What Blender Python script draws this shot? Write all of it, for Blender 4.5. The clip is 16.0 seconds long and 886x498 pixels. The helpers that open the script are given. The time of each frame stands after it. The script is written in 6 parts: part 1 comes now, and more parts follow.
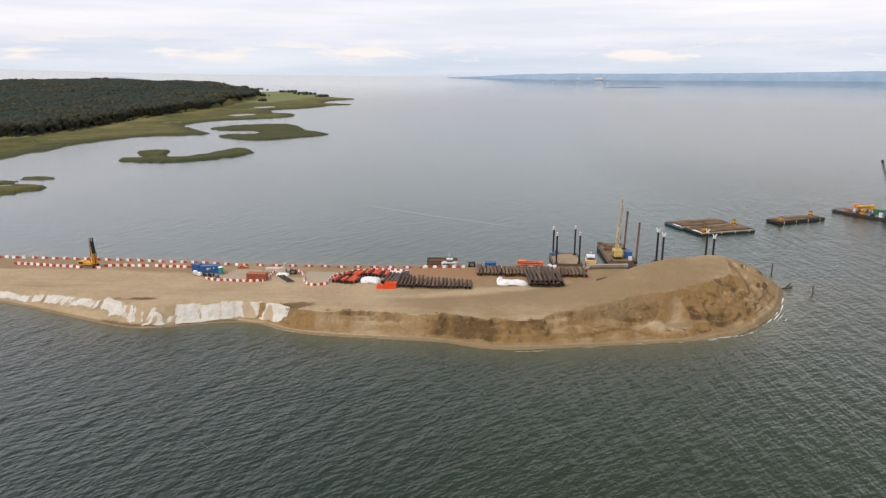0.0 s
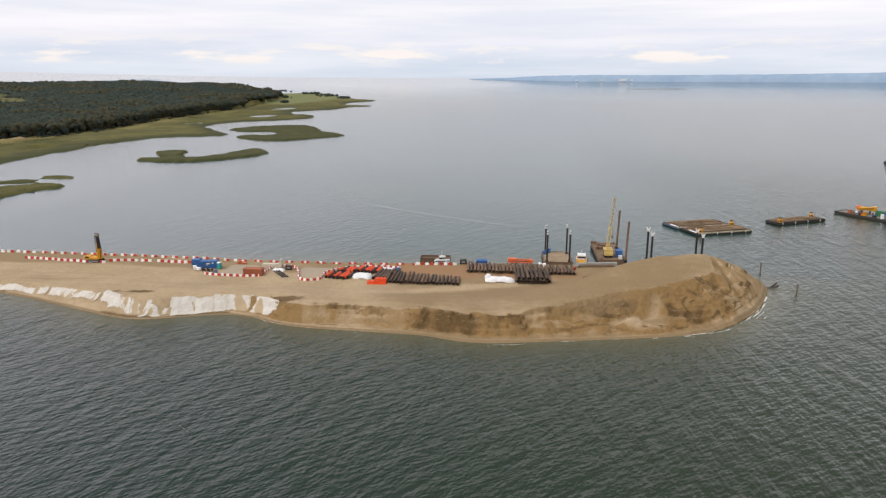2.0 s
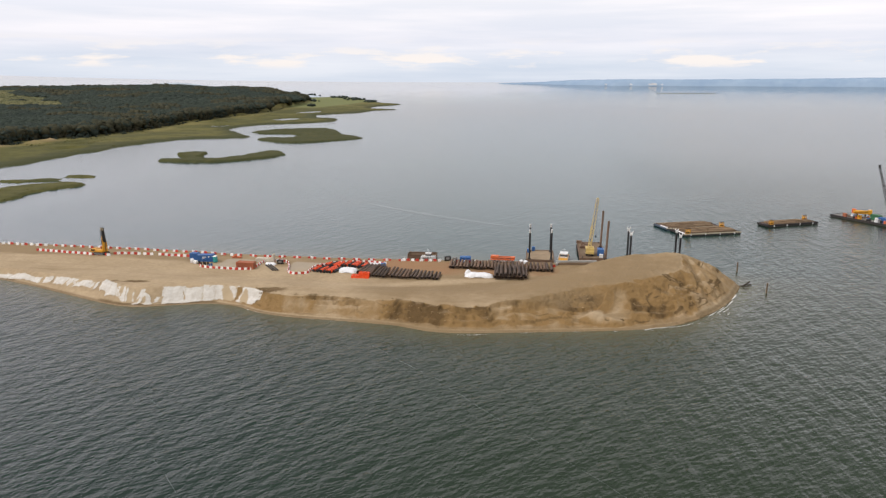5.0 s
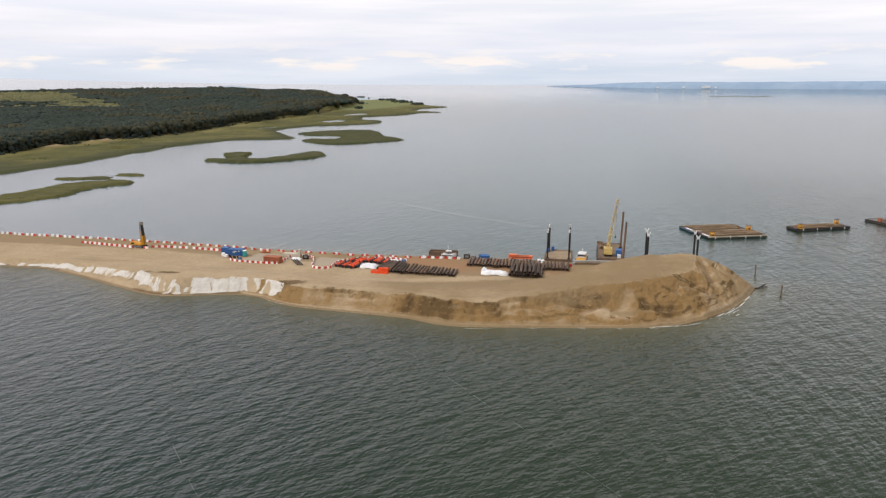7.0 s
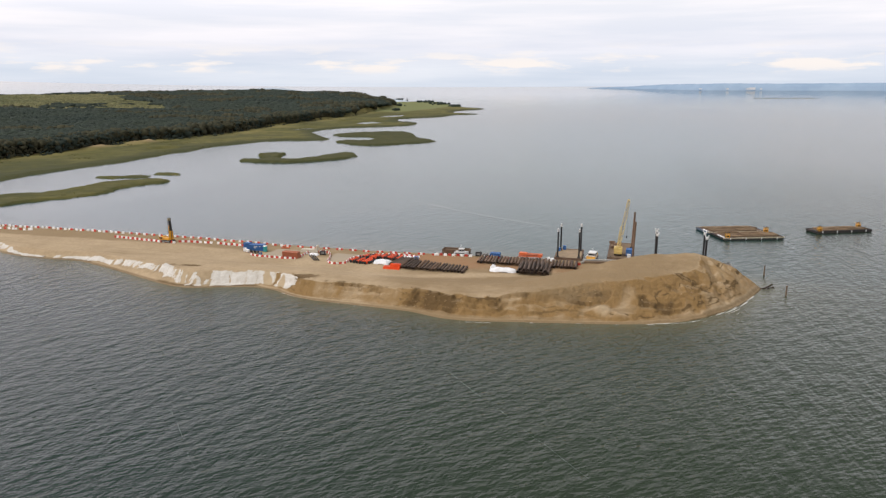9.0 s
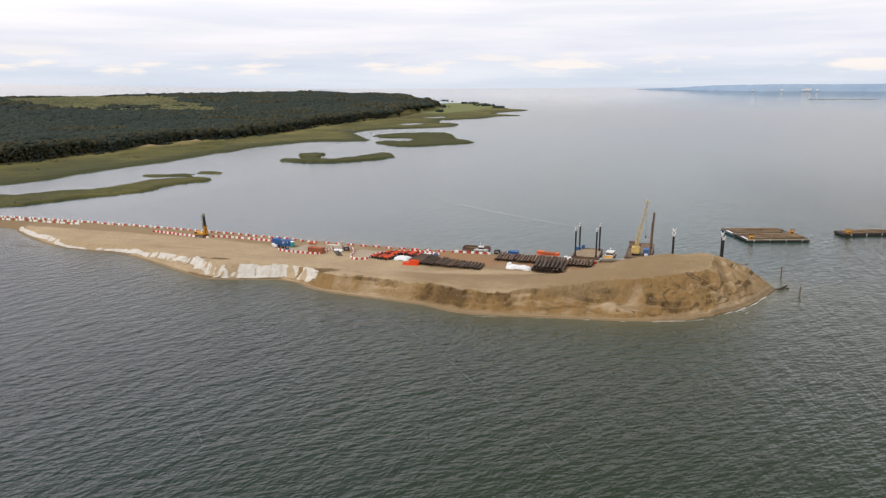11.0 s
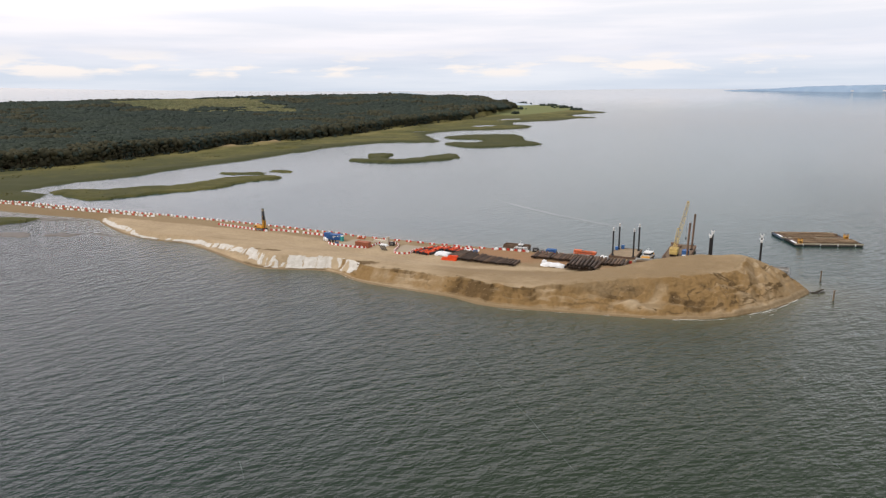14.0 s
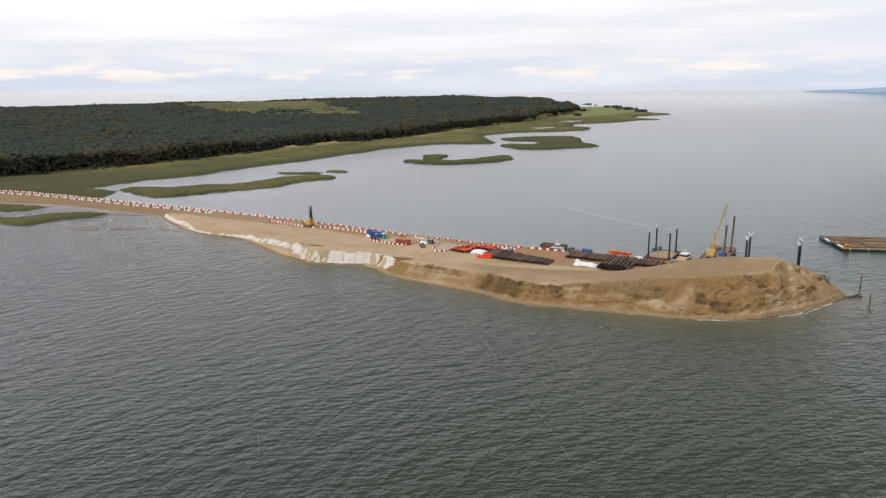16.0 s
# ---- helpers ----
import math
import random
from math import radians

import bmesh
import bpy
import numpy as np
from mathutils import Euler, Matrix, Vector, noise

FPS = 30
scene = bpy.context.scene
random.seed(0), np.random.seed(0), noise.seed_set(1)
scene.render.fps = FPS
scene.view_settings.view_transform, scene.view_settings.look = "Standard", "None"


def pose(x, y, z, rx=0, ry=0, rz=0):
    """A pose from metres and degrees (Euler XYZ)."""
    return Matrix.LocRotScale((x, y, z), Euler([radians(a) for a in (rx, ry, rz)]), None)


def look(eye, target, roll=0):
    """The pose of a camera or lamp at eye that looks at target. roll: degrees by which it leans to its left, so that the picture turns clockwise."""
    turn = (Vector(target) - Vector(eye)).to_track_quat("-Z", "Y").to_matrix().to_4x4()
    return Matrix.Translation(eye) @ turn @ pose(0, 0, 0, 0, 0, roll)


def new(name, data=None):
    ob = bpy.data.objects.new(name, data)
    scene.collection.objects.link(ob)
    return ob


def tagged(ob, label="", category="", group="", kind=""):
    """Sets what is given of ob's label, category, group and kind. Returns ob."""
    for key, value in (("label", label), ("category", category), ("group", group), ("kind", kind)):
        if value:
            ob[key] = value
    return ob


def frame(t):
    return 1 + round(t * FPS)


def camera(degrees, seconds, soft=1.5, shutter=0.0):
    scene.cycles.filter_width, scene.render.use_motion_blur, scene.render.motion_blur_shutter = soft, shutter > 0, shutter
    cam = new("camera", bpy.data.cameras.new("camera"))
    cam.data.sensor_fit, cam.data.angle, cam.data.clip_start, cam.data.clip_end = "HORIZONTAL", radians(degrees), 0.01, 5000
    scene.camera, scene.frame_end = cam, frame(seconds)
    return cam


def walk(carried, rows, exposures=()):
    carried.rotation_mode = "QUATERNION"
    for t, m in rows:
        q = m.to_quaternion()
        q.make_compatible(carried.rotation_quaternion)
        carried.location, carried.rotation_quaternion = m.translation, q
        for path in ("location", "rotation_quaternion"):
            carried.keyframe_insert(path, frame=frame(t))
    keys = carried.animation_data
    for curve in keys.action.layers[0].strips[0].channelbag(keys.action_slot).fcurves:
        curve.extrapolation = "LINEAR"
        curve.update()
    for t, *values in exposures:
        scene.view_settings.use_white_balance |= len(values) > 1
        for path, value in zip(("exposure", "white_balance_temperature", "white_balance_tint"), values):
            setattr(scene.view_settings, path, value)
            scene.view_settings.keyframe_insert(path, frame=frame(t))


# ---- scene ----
cam = camera(64.68, 16.0, 1.35)
# seconds, place in metres, yaw, pitch and roll in degrees
PATH = [
    (0.0, 10.216, -4.402, 60.894, 3.773, -13.973, 0.140),
    (0.5, 12.846, -5.503, 60.918, 4.555, -13.957, 0.099),
    (1.0, 15.480, -6.644, 60.928, 5.144, -13.928, 0.075),
    (1.5, 18.115, -7.817, 60.927, 5.427, -13.891, 0.065),
    (2.0, 20.753, -9.018, 60.918, 5.731, -13.846, 0.064),
    (2.5, 23.391, -10.239, 60.901, 5.979, -13.797, 0.069),
    (3.0, 26.031, -11.474, 60.880, 6.242, -13.743, 0.077),
    (5.5, 39.254, -17.688, 60.754, 9.213, -13.464, 0.103),
    (6.0, 41.906, -18.902, 60.734, 10.420, -13.412, 0.098),
    (6.5, 44.561, -20.095, 60.717, 11.362, -13.363, 0.089),
    (7.0, 47.221, -21.265, 60.705, 12.192, -13.317, 0.076),
    (7.5, 49.886, -22.405, 60.697, 12.997, -13.274, 0.058),
    (8.0, 52.558, -23.513, 60.695, 13.819, -13.234, 0.038),
    (8.5, 55.238, -24.584, 60.697, 14.648, -13.197, 0.014),
    (9.0, 57.927, -25.616, 60.704, 15.455, -13.162, -0.012),
    (11.5, 71.570, -30.068, 60.796, 20.322, -13.017, -0.159),
    (12.0, 74.352, -30.798, 60.820, 21.405, -12.989, -0.189),
    (12.5, 77.155, -31.469, 60.844, 22.509, -12.960, -0.219),
    (13.0, 79.984, -32.079, 60.866, 23.610, -12.930, -0.251),
    (13.5, 82.841, -32.626, 60.884, 24.751, -12.897, -0.283),
    (14.0, 85.727, -33.109, 60.897, 25.857, -12.861, -0.319),
    (14.5, 88.647, -33.526, 60.902, 27.066, -12.821, -0.359),
    (15.0, 91.602, -33.877, 60.898, 28.232, -12.775, -0.405),
    (15.5, 94.596, -34.159, 60.882, 29.674, -12.725, -0.460),
    (16.0, 97.633, -34.373, 60.853, 31.138, -12.667, -0.527),
]
walk(cam, [(t, pose(x, y, z, 90 + pitch, 0, yaw) @ pose(0, 0, 0, 0, 0, roll)) for t, x, y, z, yaw, pitch, roll in PATH])

# ---- world, sun and exposure ----
world = bpy.data.worlds.new("overcast_sky")
scene.world = world
world.use_nodes = True


def build_world():
    nt = world.node_tree
    nt.nodes.clear()
    n, l = nt.nodes.new, nt.links.new
    out, bg = n("ShaderNodeOutputWorld"), n("ShaderNodeBackground")
    tc, sep = n("ShaderNodeTexCoord"), n("ShaderNodeSeparateXYZ")
    l(tc.outputs["Generated"], sep.inputs[0])
    sky = n("ShaderNodeTexSky")
    sky.sky_type, sky.sun_disc = "NISHITA", False
    sky.sun_elevation, sky.sun_rotation = radians(SUN_EL), radians(SUN_ROT)
    gain = n("ShaderNodeMixRGB")
    gain.blend_type, gain.inputs[0].default_value = "MULTIPLY", 1.0
    gain.inputs[2].default_value = (0.1, 0.1, 0.1, 1)
    l(sky.outputs[0], gain.inputs[1])
    # cloud deck: paler towards the zenith, bluish grey close to the horizon
    ramp = n("ShaderNodeValToRGB")
    e = ramp.color_ramp.elements
    e[0].position, e[0].color = 0.0, (0.69, 0.755, 0.86, 1)
    e[1].position, e[1].color = 1.0, (0.78, 0.78, 0.82, 1)
    for p, c in ((0.022, (0.755, 0.805, 0.90, 1)), (0.05, (0.83, 0.84, 0.925, 1)), (0.12, (1.02, 0.985, 1.0, 1)), (0.28, (1.01, 0.985, 1.015, 1)), (0.5, (0.53, 0.54, 0.565, 1))):
        el = e.new(p)
        el.color = c
    l(sep.outputs[2], ramp.inputs[0])
    # long flat streaks of brighter and darker cloud
    mp = n("ShaderNodeMapping")
    mp.inputs["Scale"].default_value = (1.0, 1.0, 14.0)
    l(tc.outputs["Generated"], mp.inputs[0])
    st = n("ShaderNodeTexNoise")
    st.inputs["Scale"].default_value, st.inputs["Detail"].default_value, st.inputs["Roughness"].default_value = 2.6, 6.0, 0.55
    l(mp.outputs[0], st.inputs["Vector"])
    sr = n("ShaderNodeValToRGB")
    sr.color_ramp.elements[0].position, sr.color_ramp.elements[0].color = 0.36, (0.94, 0.965, 1.0, 1)
    sr.color_ramp.elements[1].position, sr.color_ramp.elements[1].color = 0.66, (1.17, 1.13, 1.10, 1)
    l(st.outputs[0], sr.inputs[0])
    streak = n("ShaderNodeMixRGB")
    streak.blend_type, streak.inputs[0].default_value = "MULTIPLY", 1.0
    l(ramp.outputs[0], streak.inputs[1])
    l(sr.outputs[0], streak.inputs[2])
    # low cumulus band a few degrees over the horizon
    mp2 = n("ShaderNodeMapping")
    mp2.inputs["Scale"].default_value = (1.0, 1.0, 6.0)
    l(tc.outputs["Generated"], mp2.inputs[0])
    cu = n("ShaderNodeTexNoise")
    cu.inputs["Scale"].default_value, cu.inputs["Detail"].default_value, cu.inputs["Roughness"].default_value = 8.0, 6.0, 0.55
    l(mp2.outputs[0], cu.inputs["Vector"])
    cr = n("ShaderNodeMapRange")
    cr.inputs[1].default_value, cr.inputs[2].default_value = 0.515, 0.60
    l(cu.outputs[0], cr.inputs[0])
    band = n("ShaderNodeValToRGB")
    b = band.color_ramp.elements
    b[0].position, b[0].color = 0.014, (0, 0, 0, 1)
    b[1].position, b[1].color = 0.058, (0, 0, 0, 1)
    for p, v in ((0.020, 0.9), (0.030, 1.0), (0.042, 0.55)):
        el = b.new(p)
        el.color = (v, v, v, 1)
    l(sep.outputs[2], band.inputs[0])
    cm = n("ShaderNodeMath")
    cm.operation = "MULTIPLY"
    l(cr.outputs[0], cm.inputs[0])
    l(band.outputs[0], cm.inputs[1])
    cum = n("ShaderNodeMixRGB")
    cum.inputs[2].default_value = (1.03, 0.955, 0.92, 1)
    l(cm.outputs[0], cum.inputs[0])
    l(streak.outputs[0], cum.inputs[1])
    # the deck is thinner and brighter in the west, where the sun stands behind it
    west, high, both, glow = n("ShaderNodeMapRange"), n("ShaderNodeMapRange"), n("ShaderNodeMath"), n("ShaderNodeMixRGB")
    west.inputs[1].default_value, west.inputs[2].default_value = -0.15, -0.9
    high.inputs[1].default_value, high.inputs[2].default_value = 0.08, 0.25
    l(sep.outputs[0], west.inputs[0]), l(sep.outputs[2], high.inputs[0])
    both.operation, glow.blend_type = "MULTIPLY", "MULTIPLY"
    l(west.outputs[0], both.inputs[0]), l(high.outputs[0], both.inputs[1])
    glow.inputs[2].default_value = (1.75, 1.65, 1.79, 1)
    l(both.outputs[0], glow.inputs[0]), l(cum.outputs[0], glow.inputs[1])
    mix = n("ShaderNodeMixRGB")
    mix.inputs[0].default_value = 0.93
    l(gain.outputs[0], mix.inputs[1])
    l(glow.outputs[0], mix.inputs[2])
    l(mix.outputs[0], bg.inputs[0])
    bg.inputs[1].default_value = 1.0
    l(bg.outputs[0], out.inputs[0])


SUN_EL, SUN_ROT = 50.0, -127.0
build_world()
sun_data = bpy.data.lights.new("sun", "SUN")
sun_data.energy, sun_data.angle, sun_data.color = 1.9, radians(22), (1.0, 0.95, 0.88)
sun = new("sun", sun_data)
sun.matrix_world = look((-270, -50, 400), (0, 150, 0))
scene.view_settings.exposure = 0.0


# ---- materials ----
def material(name, color, rough=0.8, metal=0.0, color2=None, scale=0.4, fine=None, bump=0.0, bump_scale=4.0, spec=0.3, stretch=(1, 1, 1), rand=0.0, island=0.0, coords="Object"):
    """Two colours mixed by noise at two scales, with fine relief."""
    m = bpy.data.materials.new(name)
    m.use_nodes = True
    nt = m.node_tree
    n, l = nt.nodes.new, nt.links.new
    p = nt.nodes["Principled BSDF"]
    p.inputs["Roughness"].default_value, p.inputs["Metallic"].default_value = rough, metal
    p.inputs["Specular IOR Level"].default_value = spec
    c2 = color2 or tuple(v * 0.72 for v in color)
    tc, mp = n("ShaderNodeTexCoord"), n("ShaderNodeMapping")
    mp.inputs["Scale"].default_value = stretch
    l(tc.outputs[coords], mp.inputs[0])
    n1, n2 = n("ShaderNodeTexNoise"), n("ShaderNodeTexNoise")
    n1.inputs["Scale"].default_value, n1.inputs["Detail"].default_value = scale, 3.0
    n2.inputs["Scale"].default_value, n2.inputs["Detail"].default_value = fine or scale * 9, 4.0
    l(mp.outputs[0], n1.inputs["Vector"])
    l(mp.outputs[0], n2.inputs["Vector"])
    add = n("ShaderNodeMath")
    add.operation = "ADD"
    l(n1.outputs[0], add.inputs[0])
    l(n2.outputs[0], add.inputs[1])
    rg = n("ShaderNodeMapRange")
    rg.inputs[1].default_value, rg.inputs[2].default_value = 0.7, 1.3
    l(add.outputs[0], rg.inputs[0])
    mix = n("ShaderNodeMixRGB")
    mix.name = "blend"
    mix.inputs[1].default_value, mix.inputs[2].default_value = (*c2, 1), (*color, 1)
    l(rg.outputs[0], mix.inputs[0])
    last = mix.outputs[0]
    for amount, node, socket in ((rand, "ShaderNodeObjectInfo", "Random"), (island, "ShaderNodeNewGeometry", "Random Per Island")):
        if not amount:
            continue
        oi, rr, mul = n(node), n("ShaderNodeMapRange"), n("ShaderNodeMixRGB")
        rr.inputs[3].default_value, rr.inputs[4].default_value = 1 - amount, 1 + amount
        l(oi.outputs[socket], rr.inputs[0])
        mul.blend_type, mul.inputs[0].default_value = "MULTIPLY", 1.0
        l(last, mul.inputs[1])
        l(rr.outputs[0], mul.inputs[2])
        last = mul.outputs[0]
    l(last, p.inputs["Base Color"])
    if bump:
        nb, b = n("ShaderNodeTexNoise"), n("ShaderNodeBump")
        nb.inputs["Scale"].default_value, nb.inputs["Detail"].default_value = bump_scale, 5.0
        l(mp.outputs[0], nb.inputs["Vector"])
        b.inputs["Strength"].default_value, b.inputs["Distance"].default_value = min(1, bump), bump * 0.3
        l(nb.outputs[0], b.inputs["Height"])
        l(b.outputs[0], p.inputs["Normal"])
    return m


def tint(m, attribute, color, fac=1.0, ragged=0.0, size=0.8):
    """Mixes a further colour into a material where a mesh attribute says so (damp sand, soil, track), with ragged edges."""
    nt = m.node_tree
    p = nt.nodes["Principled BSDF"]
    src = p.inputs["Base Color"].links[0].from_socket
    at, mx, mu = nt.nodes.new("ShaderNodeAttribute"), nt.nodes.new("ShaderNodeMixRGB"), nt.nodes.new("ShaderNodeMath")
    at.attribute_name = attribute
    mu.operation, mu.inputs[1].default_value = "MULTIPLY", fac
    value = at.outputs["Fac"]
    if ragged:
        nz, sc, ad, sm = nt.nodes.new("ShaderNodeTexNoise"), nt.nodes.new("ShaderNodeMath"), nt.nodes.new("ShaderNodeMath"), nt.nodes.new("ShaderNodeMapRange")
        nz.inputs["Scale"].default_value, nz.inputs["Detail"].default_value, nz.inputs["Roughness"].default_value = size, 6.0, 0.65
        nt.links.new(nt.nodes["Mapping"].outputs[0], nz.inputs["Vector"])
        sc.operation, sc.inputs[1].default_value, sc.inputs[2].default_value = "MULTIPLY_ADD", ragged, -0.5 * ragged
        nt.links.new(nz.outputs[0], sc.inputs[0])
        nt.links.new(value, ad.inputs[0]), nt.links.new(sc.outputs[0], ad.inputs[1])
        sm.inputs[1].default_value, sm.inputs[2].default_value = 0.22, 0.72
        nt.links.new(ad.outputs[0], sm.inputs[0])
        value = sm.outputs[0]
    nt.links.new(value, mu.inputs[0])
    nt.links.new(mu.outputs[0], mx.inputs[0])
    nt.links.new(src, mx.inputs[1])
    mx.inputs[2].default_value = (*color, 1)
    nt.links.new(mx.outputs[0], p.inputs["Base Color"])
    return m


SAND = material("sand", (0.436, 0.332, 0.206), 0.95, 0, (0.318, 0.236, 0.140), 0.07, 0.9, 1.0, 1.0, 0.15)
# brown of moist sand, also standing in for shade on steep faces
tint(SAND, "moist_shade", (0.236, 0.144, 0.056), 0.95, 0.6, 0.35)
# dark damp sand, and shade painted into hollows and creases
tint(SAND, "damp_shade", (0.118, 0.074, 0.032), 0.95, 0.45, 0.8)
tint(SAND, "track", (0.238, 0.168, 0.090), 0.85, 0.7, 0.45)
tint(SAND, "rusty", (0.30, 0.165, 0.085), 0.8, 0.5, 0.4)
tint(SAND, "pad", (0.36, 0.30, 0.222), 0.9, 0.5, 0.8)
MARSH = material("marsh_grass", (0.116, 0.107, 0.032), 0.95, 0, (0.064, 0.066, 0.022), 0.02, 0.16, 0.7, 0.5, 0.1, island=0.15)
tint(MARSH, "dry", (0.190, 0.162, 0.058), 0.85, 0.9, 0.05)


def rough_where(m, attribute, low, high):
    """Scales a material's relief by a mesh attribute."""
    nt = m.node_tree
    b = next(n for n in nt.nodes if n.bl_idname == "ShaderNodeBump")
    src = b.inputs["Height"].links[0].from_socket
    at, rg, mu = nt.nodes.new("ShaderNodeAttribute"), nt.nodes.new("ShaderNodeMapRange"), nt.nodes.new("ShaderNodeMath")
    at.attribute_name, mu.operation = attribute, "MULTIPLY"
    rg.inputs[3].default_value, rg.inputs[4].default_value = low, high
    nt.links.new(at.outputs["Fac"], rg.inputs[0])
    nt.links.new(src, mu.inputs[0]), nt.links.new(rg.outputs[0], mu.inputs[1])
    nt.links.new(mu.outputs[0], b.inputs["Height"])


rough_where(SAND, "moist_shade", 0.4, 2.4)
tint(MARSH, "lush", (0.056, 0.060, 0.026), 0.85, 0.9, 0.06)
tint(MARSH, "meadow", (0.17, 0.185, 0.075), 0.9, 0.4, 0.01)
tint(MARSH, "scar", (0.36, 0.25, 0.15))
MARSH_SOIL = material("marsh_soil", (0.12, 0.115, 0.035), 0.95, 0, (0.07, 0.07, 0.025), 0.02, 0.2, 0.3, 0.4, 0.1)
FOREST_FLOOR = material("forest_floor", (0.045, 0.05, 0.022), 1.0, 0, (0.03, 0.035, 0.016), 0.02, 0.2, 0.2, 0.3, 0.05)
PINE = material("pine_crowns", (0.048, 0.058, 0.043), 0.95, 0, (0.032, 0.043, 0.037), 0.005, 0.03, 0.5, 0.9, 0.05, island=0.10)
YOUNG = material("young_birch_crowns", (0.175, 0.160, 0.076), 0.95, 0, (0.088, 0.098, 0.052), 0.004, 0.04, 0.5, 0.5, 0.05, island=0.18)
AUTUMN = material("mixed_wood_crowns", (0.066, 0.061, 0.036), 0.95, 0, (0.046, 0.047, 0.031), 0.01, 0.1, 0.5, 0.9, 0.05, island=0.18)
TRUNK = material("pine_bark", (0.20, 0.13, 0.085), 0.95, 0, None, 0.1, 1.0)


def water_material():
    m = bpy.data.materials.new("lagoon_water")
    m.use_nodes = True
    nt = m.node_tree
    n, l = nt.nodes.new, nt.links.new
    p = nt.nodes["Principled BSDF"]
    p.inputs["Roughness"].default_value, p.inputs["IOR"].default_value = 0.17, 1.333
    p.inputs["Specular IOR Level"].default_value = 0.5
    # the far lagoon lies smooth and takes the colour of the low sky
    fa, fr = n("ShaderNodeAttribute"), n("ShaderNodeMapRange")
    fa.attribute_name = "glassy"
    fr.inputs[3].default_value, fr.inputs[4].default_value = 0.17, 0.06
    l(fa.outputs["Fac"], fr.inputs[0]), l(fr.outputs[0], p.inputs["Roughness"])
    tc = n("ShaderNodeTexCoord")
    big = n("ShaderNodeTexNoise")
    big.inputs["Scale"].default_value, big.inputs["Detail"].default_value = 0.006, 3.0
    l(tc.outputs["Object"], big.inputs["Vector"])
    mx = n("ShaderNodeMixRGB")
    mx.inputs[1].default_value, mx.inputs[2].default_value = (0.007, 0.0205, 0.0130, 1), (0.011, 0.0265, 0.0165, 1)
    l(big.outputs[0], mx.inputs[0])
    # yellower water towards the spit's end: a lens colour cast put into the colour
    si, sm = n("ShaderNodeAttribute"), n("ShaderNodeMixRGB")
    si.attribute_name = "east_tint"
    sm.inputs[2].default_value = (0.0145, 0.0265, 0.0105, 1)
    l(si.outputs["Fac"], sm.inputs[0]), l(mx.outputs[0], sm.inputs[1])
    at, sh = n("ShaderNodeAttribute"), n("ShaderNodeMixRGB")
    at.attribute_name = "shallow"
    sh.inputs[2].default_value = (0.10, 0.098, 0.055, 1)
    l(at.outputs["Fac"], sh.inputs[0])
    # blue-green water in the lee of the spit
    le, lm = n("ShaderNodeAttribute"), n("ShaderNodeMixRGB")
    le.attribute_name = "lee"
    lm.inputs[2].default_value = (0.010, 0.046, 0.046, 1)
    l(le.outputs["Fac"], lm.inputs[0]), l(sm.outputs[0], lm.inputs[1])
    l(lm.outputs[0], sh.inputs[1])
    l(sh.outputs[0], p.inputs["Base Color"])
    # wind waves about 2.5 m long, crests across the wind, with chop on top
    heights = []
    for rot, sx, sy, amp in ((58, 0.10, 0.34, 0.62), (94, 0.09, 0.36, 0.60), (34, 0.30, 0.85, 0.38), (70, 0.8, 1.7, 0.22)):
        mp, nz, mu = n("ShaderNodeMapping"), n("ShaderNodeTexNoise"), n("ShaderNodeMath")
        mp.vector_type = "TEXTURE"
        mp.inputs["Rotation"].default_value = (0, 0, radians(rot))
        mp.inputs["Scale"].default_value = (1 / sx, 1 / sy, 1)
        l(tc.outputs["Object"], mp.inputs[0])
        nz.inputs["Scale"].default_value, nz.inputs["Detail"].default_value, nz.inputs["Roughness"].default_value = 1.0, 2.0, 0.5
        l(mp.outputs[0], nz.inputs["Vector"])
        mu.operation, mu.inputs[1].default_value = "MULTIPLY", amp
        l(nz.outputs[0], mu.inputs[0])
        heights.append(mu.outputs[0])
    total, b = heights[0], n("ShaderNodeBump")
    for h in heights[1:]:
        a2 = n("ShaderNodeMath")
        l(total, a2.inputs[0]), l(h, a2.inputs[1])
        total = a2.outputs[0]
    b.inputs["Strength"].default_value, b.inputs["Distance"].default_value = 1.0, WAVE
    # sheltered water among the reeds lies calm
    cal, inv, mul = n("ShaderNodeAttribute"), n("ShaderNodeMapRange"), n("ShaderNodeMath")
    cal.attribute_name, mul.operation = "calm", "MULTIPLY"
    inv.inputs[3].default_value, inv.inputs[4].default_value = 1.0, 0.06
    l(cal.outputs["Fac"], inv.inputs[0])
    l(total, mul.inputs[0]), l(inv.outputs[0], mul.inputs[1])
    l(mul.outputs[0], b.inputs["Height"])
    l(b.outputs[0], p.inputs["Normal"])
    return m


WAVE = 0.75
WATER = water_material()


# ---- helpers for building ----
def mesh_object(name, verts, faces, mat, parent=None, smooth=False, attributes=None):
    me = bpy.data.meshes.new(name)
    verts, faces = np.asarray(verts, np.float32), np.asarray(faces, np.int32)
    k = faces.shape[1]
    me.vertices.add(len(verts))
    me.vertices.foreach_set("co", verts.ravel())
    me.loops.add(faces.size)
    me.loops.foreach_set("vertex_index", faces.ravel())
    me.polygons.add(len(faces))
    me.polygons.foreach_set("loop_start", np.arange(0, faces.size, k, dtype=np.int32))
    me.polygons.foreach_set("use_smooth", np.full(len(faces), smooth))
    for key, values in (attributes or {}).items():
        me.attributes.new(key, "FLOAT", "POINT").data.foreach_set("value", np.asarray(values, np.float32).ravel())
    me.update(calc_edges=True)
    me.materials.append(mat)
    ob = new(name, me)
    if parent:
        ob.parent = parent
    return ob


